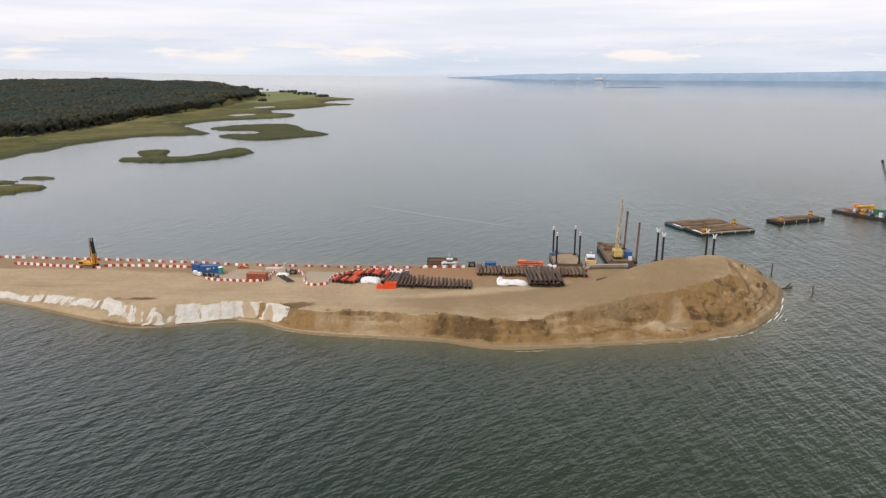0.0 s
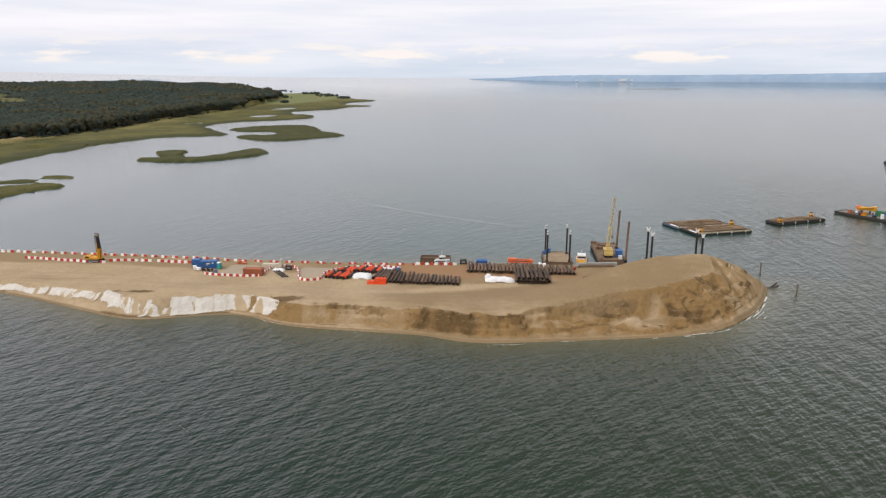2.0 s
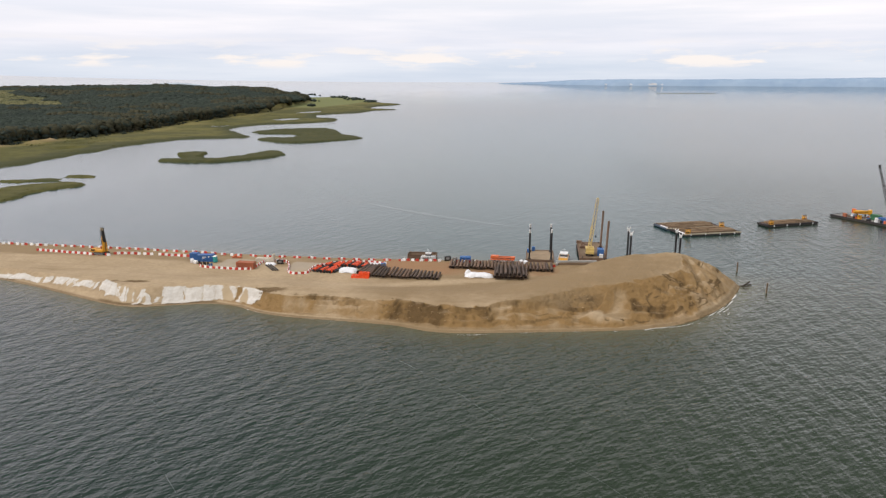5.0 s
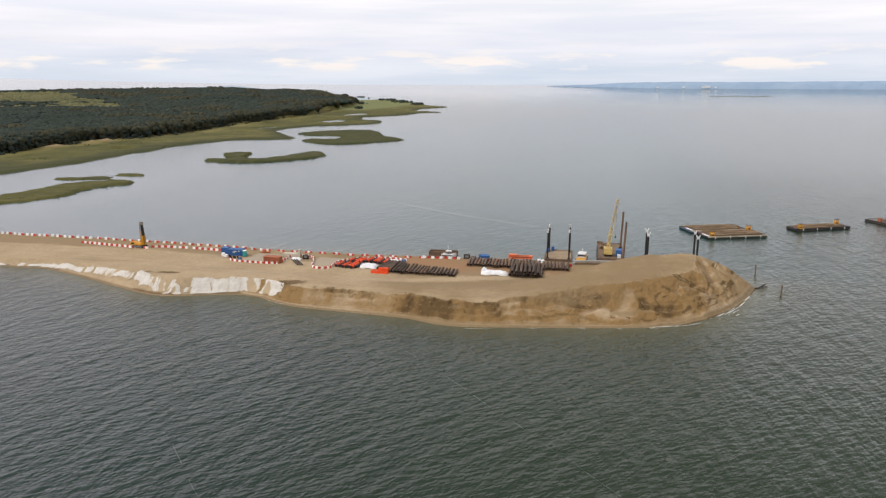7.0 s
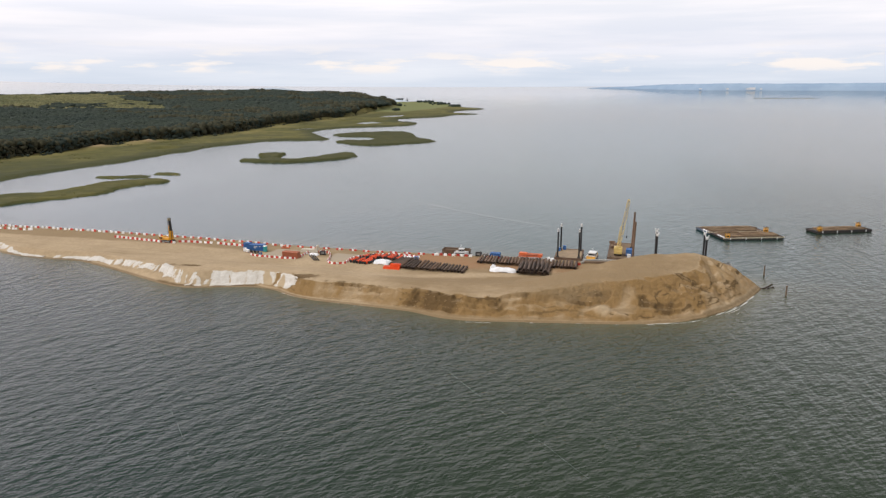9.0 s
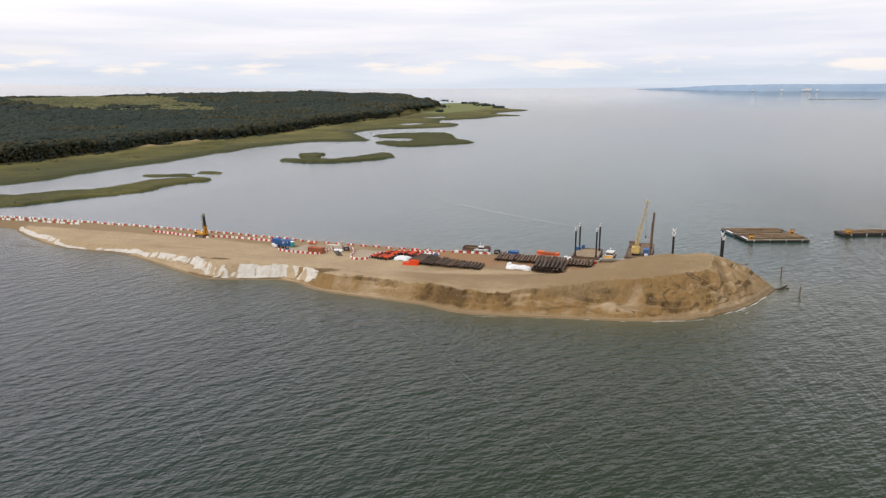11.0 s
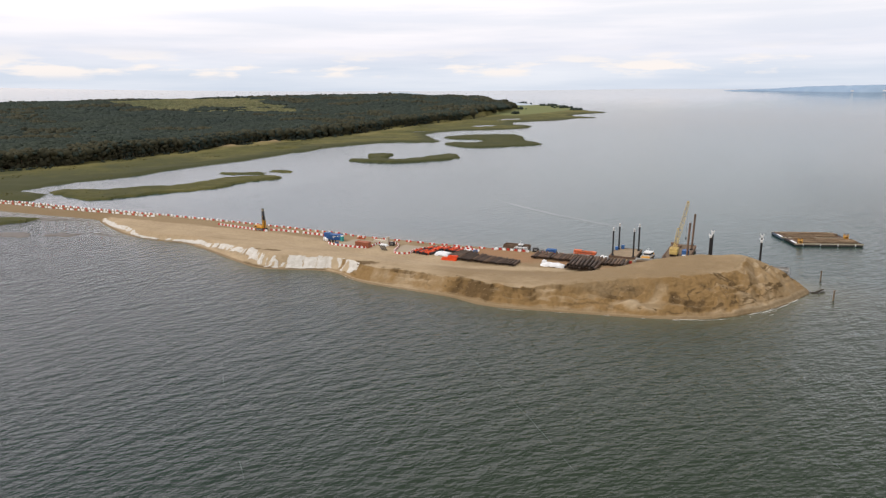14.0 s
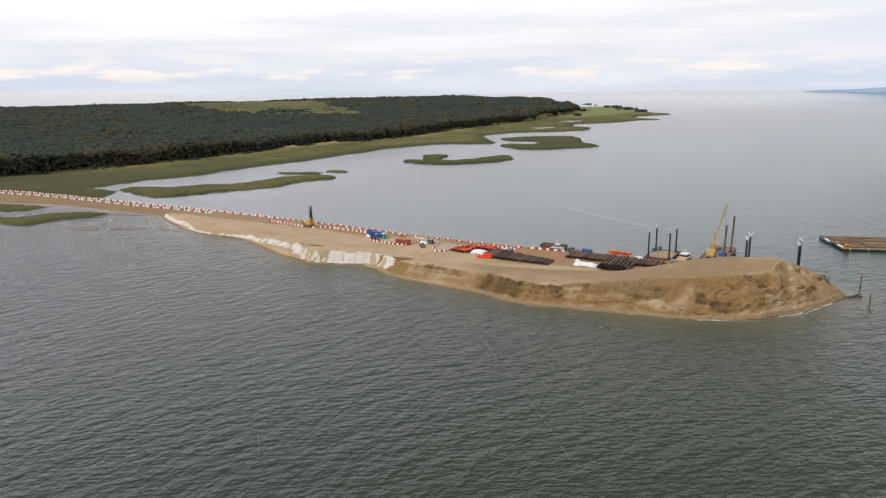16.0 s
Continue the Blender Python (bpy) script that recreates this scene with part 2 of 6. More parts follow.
def grid_faces(nx, ny):
    i = np.arange((nx - 1) * (ny - 1))
    a = (i // (nx - 1)) * nx + i % (nx - 1)
    return np.stack([a, a + 1, a + nx + 1, a + nx], 1)


def smooth01(a, b, v):
    t = np.clip((v - a) / (b - a), 0, 1)
    return t * t * (3 - 2 * t)


def rounded(points, step):
    """A polyline resampled along a Catmull-Rom curve."""
    p = np.array(points, float)
    q = np.vstack([2 * p[0] - p[1], p, 2 * p[-1] - p[-2]])
    out = []
    for i in range(1, len(q) - 2):
        k = max(1, int(np.linalg.norm(q[i + 1] - q[i]) / step))
        for t in np.arange(k) / k:
            a, b, c, d = q[i - 1], q[i], q[i + 1], q[i + 2]
            out.append(0.5 * (2 * b + (c - a) * t + (2 * a - 5 * b + 4 * c - d) * t * t + (3 * b - a - 3 * c + d) * t ** 3))
    out.append(q[-2])
    return np.array(out)


def line_distance(x, y, line):
    """Distance from points to a polyline."""
    best = np.full(np.shape(x), 1e9)
    for (ax, ay), (bx, by) in zip(line[:-1], line[1:]):
        dx, dy = bx - ax, by - ay
        t = np.clip(((x - ax) * dx + (y - ay) * dy) / max(1e-9, dx * dx + dy * dy), 0, 1)
        best = np.minimum(best, np.hypot(x - ax - t * dx, y - ay - t * dy))
    return best


def inside(x, y, ring):
    res = np.zeros(np.shape(x), bool)
    for (ax, ay), (bx, by) in zip(ring, np.roll(ring, -1, 0)):
        if ay != by:
            res ^= ((ay > y) != (by > y)) & (x < (bx - ax) * (y - ay) / (by - ay) + ax)
    return res


RNG = np.random.RandomState(7)


def lattice(seed, n=256):
    return np.random.RandomState(seed).rand(n, n)


LATTICE = [lattice(s) for s in range(4)]


def fuzz(x, y, size, seed=0):
    """Smooth value noise, 0 to 1."""
    g = LATTICE[seed % 4]
    u, v = np.asarray(x) / size + 31.7 * seed, np.asarray(y) / size + 17.3 * seed
    i, j = np.floor(u).astype(int), np.floor(v).astype(int)
    fu, fv = u - i, v - j
    fu, fv = fu * fu * (3 - 2 * fu), fv * fv * (3 - 2 * fv)
    a, b, c, d = g[i % 256, j % 256], g[(i + 1) % 256, j % 256], g[i % 256, (j + 1) % 256], g[(i + 1) % 256, (j + 1) % 256]
    return (a * (1 - fu) + b * fu) * (1 - fv) + (c * (1 - fu) + d * fu) * fv


def fractal(x, y, size, seed=0, octaves=4):
    total, amp = 0, 0.5
    for o in range(octaves):
        total = total + amp * fuzz(x, y, size / 2 ** o, seed + o)
        amp *= 0.5
    return total


# ---- water ----
NEAR_SHORE = rounded([(-520, 150), (-420, 172), (-334, 180), (-295, 190), (-247, 193), (-213, 195), (-206, 192), (-188, 183), (-166, 174.5), (-148, 172), (-132, 172.5), (-122, 169.5),
                      (-112, 166), (-102, 162), (-92, 158), (-82.5, 154.5), (-74, 153.2), (-62, 157), (-53, 159.2), (-45, 157.5), (-39.5, 154.2), (-30, 151.6), (-19, 150.8),
                      (-8.5, 150), (1, 149), (9, 146.2), (18, 146), (28.5, 148), (42, 150.6), (55, 153.4), (64, 156), (73.6, 161.4), (81.2, 169.3), (89, 180.5), (94, 191.4), (97, 199)], 3.0)
FAR_SHORE = rounded([(97, 199), (96, 204), (90, 208), (80, 211), (66, 213), (52, 216), (44, 217), (30, 216.8), (12, 216), (2, 214.8), (-12, 213.4), (-30, 212.6), (-90, 212), (-150, 212.5), (-220, 212.5), (-300, 211), (-345, 208), (-420, 203), (-520, 195)], 3.0)
LAND = np.vstack([NEAR_SHORE, FAR_SHORE[1:]])


def sheet_rise(r):
    return 41 * np.clip((r - 2600) / 2300, 0, 2) ** 2


def build_water():
    xs = np.unique(np.concatenate([np.arange(-5200, 5201, 200), np.arange(-800, 200, 20), np.arange(-330, -130, 4.0), np.arange(-130, 111, 2.0)]))
    ys = np.unique(np.concatenate([np.arange(-1600, 5201, 200), np.arange(0, 1200, 20), np.arange(130, 216, 2.0), np.arange(216, 262, 5.0)]))
    x, y = np.meshgrid(xs, ys)
    r = np.hypot(x - 50, y)
    z = sheet_rise(r)
    d = np.where(inside(x, y, LAND), 0, line_distance(x, y, LAND[::2]))
    shallow = np.exp(-d / (4.5 + 4 * fuzz(x, y, 15, 1))) * (d < 40)
    # lee of the spit and the reed beds
    lee = 0.78 * smooth01(198, 207, y) * smooth01(125, 15, x - 0.08 * y)
    reeds = 0.88 * smooth01(-60, -230, x) * smooth01(190, 260, y + 0.15 * (x + 300))
    calm = np.clip(np.maximum(np.maximum(lee, reeds), 0.72 * smooth01(240, 700, r)) + 0.15 * (fractal(x, y, 160, 1) - 0.47), 0, 1) * smooth01(196, 206, y)
    calm = np.maximum(calm, 0.93 * smooth01(1200, 4000, r))
    verts = np.stack([x, y, z], -1).reshape(-1, 3)
    ob = mesh_object("water", verts, grid_faces(len(xs), len(ys)), WATER, None, True, {"shallow": shallow, "calm": calm, "lee": smooth01(205, 216, y) * smooth01(1500, 700, y) * smooth01(150, 10, x - 0.1 * y), "glassy": smooth01(900, 4300, r), "east_tint": smooth01(-30, 70, x + 30 * (fractal(x, y, 60, 2) - 0.47)) * smooth01(600, 250, y)})
    return tagged(ob, "grey-green rippled lagoon water under an overcast sky", "water", kind="structure")


build_water()


# ---- sand spit ----
BANK_X = [-520, -230, -205, -180, -140, -115, -85, -60, -40, -20, 0, 12, 25, 40, 52, 65, 72, 78, 86, 98]
BANK_H = [1.3, 1.3, 1.6, 1.8, 2.2, 2.8, 3.6, 4.0, 3.9, 3.8, 4.2, 4.3, 4.7, 6.2, 7.6, 8.3, 8.1, 8.0, 7.7, 7.3]
BANK_W = [5, 5, 3, 2.5, 2.5, 3.0, 4.0, 3.6, 5.0, 6.5, 6.5, 7.0, 9.0, 13, 15.5, 16.5, 14.5, 11, 9.5, 9]
BLEND_Y0 = [196, 196, 194, 182, 176, 172, 166, 164, 165, 165, 162, 162, 166, 178, 189, 197, 198, 198, 199, 202]
BLEND_Y1 = [200, 200, 200, 196, 192, 190, 188, 187, 186, 184, 184, 186, 190, 201, 208, 213, 213, 213, 212, 209]
FLOOR_H = [1.4, 1.4, 1.6, 1.8, 1.9, 1.9, 1.5, 0.9, 0.9, 1.0, 1.0, 1.0, 1.0, 1.0, 1.0, 1.0, 0.9, 0.9, 0.8, 0.6]
# slumps of damp sand on the bank: place, spread and strength
# the (41, 162.4) entry also paints a scarp's shadowed face dark
SLUMPS = ((1.5, 155.0, 3.8, 3.6, 1.3), (8.5, 152.8, 6, 3.2, 1.05), (18, 152.4, 5, 2.8, 0.85), (23.5, 152.8, 2.5, 2.6, 0.7), (-24, 159.5, 9, 2.0, 0.75), (-38.0, 162.6, 4.6, 2.8, 1.2), (-13, 157.5, 5, 2.0, 0.6), (30, 158.5, 6, 1.6, 0.45), (41, 162.4, 9, 2.6, 0.8), (49, 165, 3.2, 1.8, 0.85), (45.6, 160.7, 2.6, 1.2, 0.75),
          (62.0, 164.6, 1.5, 3.4, 1.0), (67, 164.2, 3.4, 2.8, 0.75), (72.6, 170.3, 1.3, 0.9, 0.8), (68.7, 172.6, 2.8, 0.9, 0.6), (75.2, 180.2, 2.2, 1.2, 0.6), (77, 172.5, 2.0, 2.5, 0.5), (84, 181, 2.5, 4, 0.55), (70.5, 167.2, 3, 2.4, 0.65), (79, 178, 2.4, 2.6, 0.6), (87, 187, 2, 3.5, 0.5), (54, 157.2, 0.9, 0.6, 0.9), (57.8, 158.3, 1.0, 0.6, 0.9), (-79.5, 165.0, 6.5, 2.2, 1.0))


def slump(x, y):
    g = 0
    for cx, cy, sx, sy, k in SLUMPS:
        g = g + k * np.exp(-((x - cx) / sx) ** 2 - ((y - cy) / sy) ** 2)
    return np.minimum(g, 1.1)


def chute(x, y):
    """Dry sand running down between two lobes of the mound, with its fan on the beach."""
    mid = np.interp(y, [157, 160, 164, 170], [54.5, 55.5, 57.2, 59.0])
    run = np.exp(-((x - mid) / 2.6) ** 2) * smooth01(157, 160, y) * smooth01(173, 167, y)
    fan = np.exp(-(((x - 54.4) / 6.0) ** 2 + ((y - 158.2) / 2.4) ** 2) ** 2)
    return run, fan


def scarp_weight(x, dn):
    """Stretch of the bank that has broken away, highest at its western end."""
    west = x - (-3.0 + 0.62 * np.clip(dn - 3.2, 0, 5.5))
    return smooth01(-0.6, 0.6, west) * smooth01(27, 23, x) * smooth01(1.2, 2.6, dn) * smooth01(11.5, 9.0, dn)


def scarp_profile(x, y, dn, top):
    """Steep broken face over a rubble apron; further east whole blocks have slipped and lie lower."""
    d = dn + (fractal(x, y, 3.5, 1) - 0.47) * 1.5 + 0.5 * (fuzz(x, y, 1.3, 2) - 0.5) + np.interp(x, [-3, 2, 6, 14, 20, 27], [-0.6, -0.7, 0.5, 0.2, 0.3, 0.6])
    steep = np.interp(d, [0, 2.4, 4.0, 5.0, 6.9, 7.5], [0.1, 0.45, 0.9, 1.7, 3.9, 4.3])
    block = np.interp(d, [0, 2.4, 3.6, 4.4, 6.6, 6.9, 7.7], [0.1, 0.4, 0.9, 2.2, 2.9, 3.0, 4.3])
    k = smooth01(12, 16, x + 3 * (fuzz(x, y, 4, 1) - 0.5))
    return (steep + (block - steep) * k) * top / 4.3 + (fractal(x, y, 2.4, 3) - 0.47) * 1.5 * smooth01(2, 3.5, d) * smooth01(8, 7, d)


def notch(x, y):
    """Hollow worn into the rim at the far end of the mound."""
    return np.exp(-((x - np.interp(y, [184, 190, 197], [83.5, 81.6, 80.0])) / 1.5) ** 2) * smooth01(183, 187, y) * smooth01(199, 195, y)


def recess_edge(x, y):
    """Curved lip where the damp flank breaks off beside the dry chute."""
    lip = np.interp(y, [157, 160, 164, 167], [48.5, 50.5, 53.0, 54.3]) + 0.5 * (fuzz(y, y * 0, 2, 1) - 0.5)
    return smooth01(-7, -1.5, x - lip) * smooth01(0.5, -0.1, x - lip) * smooth01(157, 160, y) * smooth01(168.5, 166.5, y)


def spit_height(x, y):
    x, y = np.asarray(x, float), np.asarray(y, float)
    dn = line_distance(x, y, NEAR_SHORE)
    df = line_distance(x, y, FAR_SHORE)
    land = inside(x, y, LAND)
    top, wid = np.interp(x, BANK_X, BANK_H), np.interp(x, BANK_X, BANK_W)
    # slumps and scarps bite unevenly into the bank
    tip = smooth01(64, 80, x)
    bite = (fractal(x, y * 0.3, 13, 1) - 0.47) * (5.0 + 2.5 * smooth01(30, 60, x)) * smooth01(-60, -30, x) + (fractal(x, y, 5, 2) - 0.47) * 1.2
    beach = 1.6 + 1.2 * fuzz(x, y, 11, 3)
    f = np.clip((dn - beach + bite) / wid, 0, 1)
    scarp = np.interp(f, [0, 0.35, 0.55, 0.72, 0.80, 1], [0, 0.30, 0.46, 0.86, 0.95, 1])
    even = np.interp(f, [0, 0.5, 0.85, 1], [0, 0.58, 0.95, 1])
    k = smooth01(0.40, 0.58, fractal(x, y * 0.4, 22, 2) + 0.25 * np.minimum(slump(x, y), 1) - 0.1 * smooth01(-45, -60, x)) * (1 - 0.55 * smooth01(28, 50, x)) * (1 - 0.85 * smooth01(-30, -24, x) * smooth01(-2, -7, x))
    f = even + (scarp - even) * k
    bank = 0.35 * np.clip(dn / 2.2, 0, 1) + (top - 0.35) * f
    t = smooth01(np.interp(x, BANK_X, BLEND_Y0), np.interp(x, BANK_X, BLEND_Y1), y)
    crest = 2.4 * smooth01(0, 26 - 18 * tip, dn - wid + 3 * tip) * smooth01(40, 80, x)
    bank = bank + crest
    # even cone of tipped sand at the spit's end
    crown = top + 0.3 + crest
    run = 0.73 * (dn + 0.35 * bite)
    cone = np.maximum(run, 0.02) / (1 + (np.maximum(run, 0.02) / crown) ** 5) ** (1 / 5)
    bank = bank + (cone - bank) * tip
    z = bank * (1 - t) + np.minimum(bank, np.interp(x, BANK_X, FLOOR_H)) * t
    z = z + (fractal(x, y, 9, 0) - 0.47) * 0.5 * np.clip(dn / 8, 0, 1) + (fractal(x, y, 2.2, 2) - 0.47) * 0.22 * np.clip(dn / 3, 0, 1)
    # lobes of slumped sand on the mound
    face = np.clip(dn / 3, 0, 1) * smooth01(1.02, 0.9, f)
    z = z + (fractal(x, y, 6, 3) - 0.47) * (1.6 - 1.0 * tip) * smooth01(30, 60, x) * face
    run, fan = chute(x, y)
    z = z - 0.9 * run * face + 0.7 * fan
    # lumps that have slid down whole
    z = z + face * 1.2 * np.exp(-((x - 9) / 10.0) ** 4 - ((y - 153.4) / 2.8) ** 2)
    rough = smooth01(56, 64, x) + 0.6 * smooth01(-2, 4, x) * smooth01(56, 50, x)
    z = z + (np.abs(fractal(x, y, 5.5, 1) - 0.47) * 2.6 - 0.25) * face * rough * 0.9
    # gullies down the face
    z = z + (fractal(x, dn * 0.3, 3.2, 2) - 0.47) * 0.6 * face * smooth01(-50, -30, x)
    # broken ledges where the bank has slumped
    z = z + (scarp_profile(x, y, dn, top) - z) * scarp_weight(x, dn)
    # ridges and hollows running down the tipped end
    ridge = 1 - np.abs(fractal(x * 0.8 + 0.5 * y, y * 0.5 - 0.3 * x, 7, 2) - 0.47) * 5
    z = z + (ridge - 0.88) * 1.15 * np.clip(dn / 4, 0, 1) * smooth01(15, 10, dn) * smooth01(60, 67, x)
    z = z - 0.7 * notch(x, y) - 0.5 * recess_edge(x, y) * np.clip(dn / 4, 0, 1)
    s = np.clip(slump(x, y) + (fractal(x, y, 5, 1) - 0.47) * 1.2, 0, 1) * face
    step = 0.9 + 0.8 * fuzz(x, y, 8, 2)
    q = (z + (fractal(x, y, 4, 3) - 0.47) * 1.6) / step
    ledge = (np.floor(q) + smooth01(0.82, 1.0, q - np.floor(q))) * step - (fractal(x, y, 4, 3) - 0.47) * 1.6
    z = z + (np.maximum(ledge, 0.1) - z) * s * 0.85 + (fractal(x, y, 1.8, 1) - 0.47) * 0.55 * s
    z = z + (np.minimum(z, 0.75 * df + 0.1) - z) * tip
    z = np.where(land, z * np.clip(df / 1.2, 0, 1) ** 0.6, 0)
    out = np.minimum(dn, df)
    return np.where(land, z, -np.minimum(2.5, 0.14 * out))


def build_spit():
    xs = np.unique(np.round(np.concatenate([np.arange(-520, -230, 3.0), np.arange(-230, -130, 1.0), np.arange(-130, -45, 0.55), np.arange(-45, 100, 0.27)]), 3))
    ys = np.unique(np.round(np.concatenate([np.arange(138, 146, 2.0), np.arange(146, 182, 0.27), np.arange(182, 198, 0.4), np.arange(198, 218, 0.6), np.arange(218, 224, 2.0)]), 3))
    x, y = np.meshgrid(xs, ys)
    z = spit_height(x, y)
    dn = line_distance(x, y, NEAR_SHORE[::2])
    land = inside(x, y, LAND)
    wid = np.interp(x, BANK_X, BANK_W)
    face = smooth01(0.8, 2.0, dn) * smooth01(wid + 5, wid + 1.5, dn)
    gy, gx = np.gradient(z, ys, xs)
    steep = smooth01(0.5, 1.3, np.hypot(gx, gy))
    ragged = (fractal(x, y, 7, 1) - 0.47) * 1.3 + (fractal(x, y, 2.4, 2) - 0.47) * 1.0
    gully = fractal(x, dn * 0.22, 3.2, 2) - 0.47
    run, fan = chute(x, y)
    sl = slump(x, y)
    # thin dark lines painted as shade where the relief creases
    crease_shade = np.exp(-((fractal(x, y, 5.5, 1) - 0.47) / 0.032) ** 2) * smooth01(0.36, 0.52, fractal(x, y, 9, 3)) * face
    crease_shade = crease_shade * (0.95 * smooth01(56, 64, x) + 0.5 * smooth01(-46, -38, x) * smooth01(56, 50, x)) * smooth01(2, 4, dn)
    damp_shade = np.clip(smooth01(0.30, 0.95, sl + 0.75 * ragged + 0.8 * gully) * 0.8 + 0.10 * steep, 0, 1) * smooth01(0.8, 1.6, dn) * smooth01(0.08, 0.3, sl) * (1 - 0.9 * fan * (sl < 0.6))
    damp_shade = np.maximum(damp_shade, crease_shade)
    # broken face of damp sand, darkest at its foot, and the dark backs of the slipped blocks
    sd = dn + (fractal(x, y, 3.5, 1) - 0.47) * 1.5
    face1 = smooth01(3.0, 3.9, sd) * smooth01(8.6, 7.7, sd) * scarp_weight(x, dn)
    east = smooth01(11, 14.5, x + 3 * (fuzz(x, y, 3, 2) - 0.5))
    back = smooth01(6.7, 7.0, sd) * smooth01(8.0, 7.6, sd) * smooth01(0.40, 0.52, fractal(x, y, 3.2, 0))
    damp_shade = np.maximum(damp_shade * (1 - 0.8 * scarp_weight(x, dn)), face1 * ((0.74 + 1.5 * (fractal(x, y, 3.2, 2) - 0.47)) * (1 - east) + np.maximum(0.85 * back, 0.34 + 1.2 * (fractal(x, y, 4, 3) - 0.47)) * east))
    damp_shade = np.maximum(damp_shade, 0.95 * np.exp(-((x - 9.6) / 3.0) ** 2 - ((dn - 4.3) / 0.55) ** 2) * smooth01(0.34, 0.46, fractal(x, y, 1.6, 1)))
    # shade of the rim hollow painted in, with the recess lip's damp
    damp_shade = np.maximum(damp_shade, 0.3 * notch(x, y) + 0.5 * recess_edge(x, y) * smooth01(0.40, 0.56, fractal(x, y, 4, 3)))
    # dark crescents lying along the slope: relief shade of small slips, painted in
    arc = np.cumsum(np.hypot(*np.gradient(NEAR_SHORE, axis=0).T))
    pos = arc[np.argmin((x[..., None][:, ::4] - NEAR_SHORE[None, None, :, 0]) ** 2 + (y[..., None][:, ::4] - NEAR_SHORE[None, None, :, 1]) ** 2, -1)]
    pos = np.repeat(pos, 4, 1)[:, : x.shape[1]]
    slip_shade = smooth01(0.585, 0.63, fractal(pos * 0.45, dn + 0.5 * (fuzz(x, y, 3, 1) - 0.5), 1.7, 1)) * smooth01(3.0, 4.5, dn) * smooth01(14, 11, dn) * smooth01(0.42, 0.50, fractal(x, y, 11, 2))
    damp_shade = np.maximum(damp_shade, 0.8 * slip_shade * np.maximum(smooth01(60, 66, x), 0.7 * smooth01(28, 36, x) * smooth01(54, 52, x)) * (1 - fan))
    wrack = np.exp(-((dn - 1.9 - 0.8 * fuzz(x, y, 12, 2)) / 0.18) ** 2) * smooth01(0.46, 0.58, fractal(x, y, 5, 3)) * smooth01(-45, -38, x)
    damp_shade = np.maximum(damp_shade, 0.8 * wrack)
    mud = np.exp(-((dn - 1.2) / 0.9) ** 2) * smooth01(0.40, 0.54, fractal(x * 0.6, y, 5, 1)) * smooth01(-150, -120, x) * smooth01(-38, -46, x)
    damp_shade = np.maximum(damp_shade, 0.72 * mud)
    damp_shade = np.maximum(damp_shade, smooth01(-200, -216, x) * (0.60 + 0.6 * fractal(x, y, 9, 1)))
    wet = np.where(land, np.exp(-((dn - 0.6) / 0.9) ** 2) * 0.55, 0.8)
    ruts = smooth01(0.46, 0.62, fractal(x * 0.07 + 0.02 * y, y, 2.2, 1)) * 0.8 + smooth01(0.5, 0.7, fractal(x * 0.3, y, 9, 3)) * 0.4
    road = smooth01(194, 200, y) * (1 - smooth01(45, 60, x)) * (0.55 + 0.45 * fuzz(x, y, 5, 1)) * (0.8 + 0.5 * smooth01(-110, -150, x))
    yard = smooth01(186, 192, y) * smooth01(-28, -18, x) * (1 - smooth01(38, 48, x)) * 0.7
    road = np.maximum(road, smooth01(-196, -212, x) * (0.6 + 0.5 * fuzz(x, y, 7, 2)))
    track = np.clip(np.maximum(np.maximum(road, yard), ruts * 0.4 * smooth01(4, 9, dn) * (1 - 0.7 * smooth01(30, 50, x))), 0, 1)
    patch, lobe = fractal(x, y, 15, 1) - 0.47, fractal(x, y, 5, 0) - 0.47
    slope = np.hypot(gx, gy)
    for axis in (0, 1):
        slope = (np.roll(slope, 2, axis) + np.roll(slope, 1, axis) + slope + np.roll(slope, -1, axis) + np.roll(slope, -2, axis)) / 5
    # steep sides: moist sand brown, with their shade contrast put into the colour
    side = np.maximum(0.7 * face * smooth01(wid + 1, wid - 1, dn), smooth01(0.26, 0.52, slope) * smooth01(wid + 9, wid + 5, dn))
    moist_shade = side * np.clip(0.88 + 0.9 * patch + 0.9 * lobe + 0.9 * gully + 0.25 * sl, 0.5, 1.1) * smooth01(0.6, 2.0, dn)
    moist_shade = np.maximum(moist_shade, 0.36 * smooth01(-50, 0, x) + 0.5 * patch * smooth01(-25, 15, x) * smooth01(0.4, 1.5, dn))
    moist_shade = np.clip(moist_shade * (1 - 0.6 * np.maximum(run, fan)), 0, 1) * smooth01(-70, -40, x)
    # strength along the bank; lowered past 76 to lighten a flank turned sunless
    moist_shade = moist_shade * np.interp(x, [-45, -36, -30, -20, -6, -1, 26, 32, 60, 76, 85, 96], [0.9, 1, 0.8, 0.6, 0.6, 1, 0.75, 1, 1, 0.95, 0.62, 0.6])
    track = np.maximum(track, (0.52 + 0.9 * patch + 0.5 * lobe) * smooth01(-40, 5, x) * smooth01(0.5, 0.25, slope))
    lit = np.interp(x, [-30, -11, 5, 14, 22, 33], [176, 180, 185.5, 189, 191, 198])
    strip = np.exp(-((y - lit) / 2.2) ** 2) * smooth01(-28, -14, x) * smooth01(37, 31, x)
    band = smooth01(lit - 2.5, lit - 6, y) * smooth01(7, 12, dn) * smooth01(-30, 0, x) * (1 - 0.75 * smooth01(40, 60, x))
    track = np.clip(np.maximum(track, band * (0.75 + 0.8 * patch)) * (1 - 0.9 * strip), 0, 1)
    moist_shade = moist_shade * (1 - 0.8 * strip)
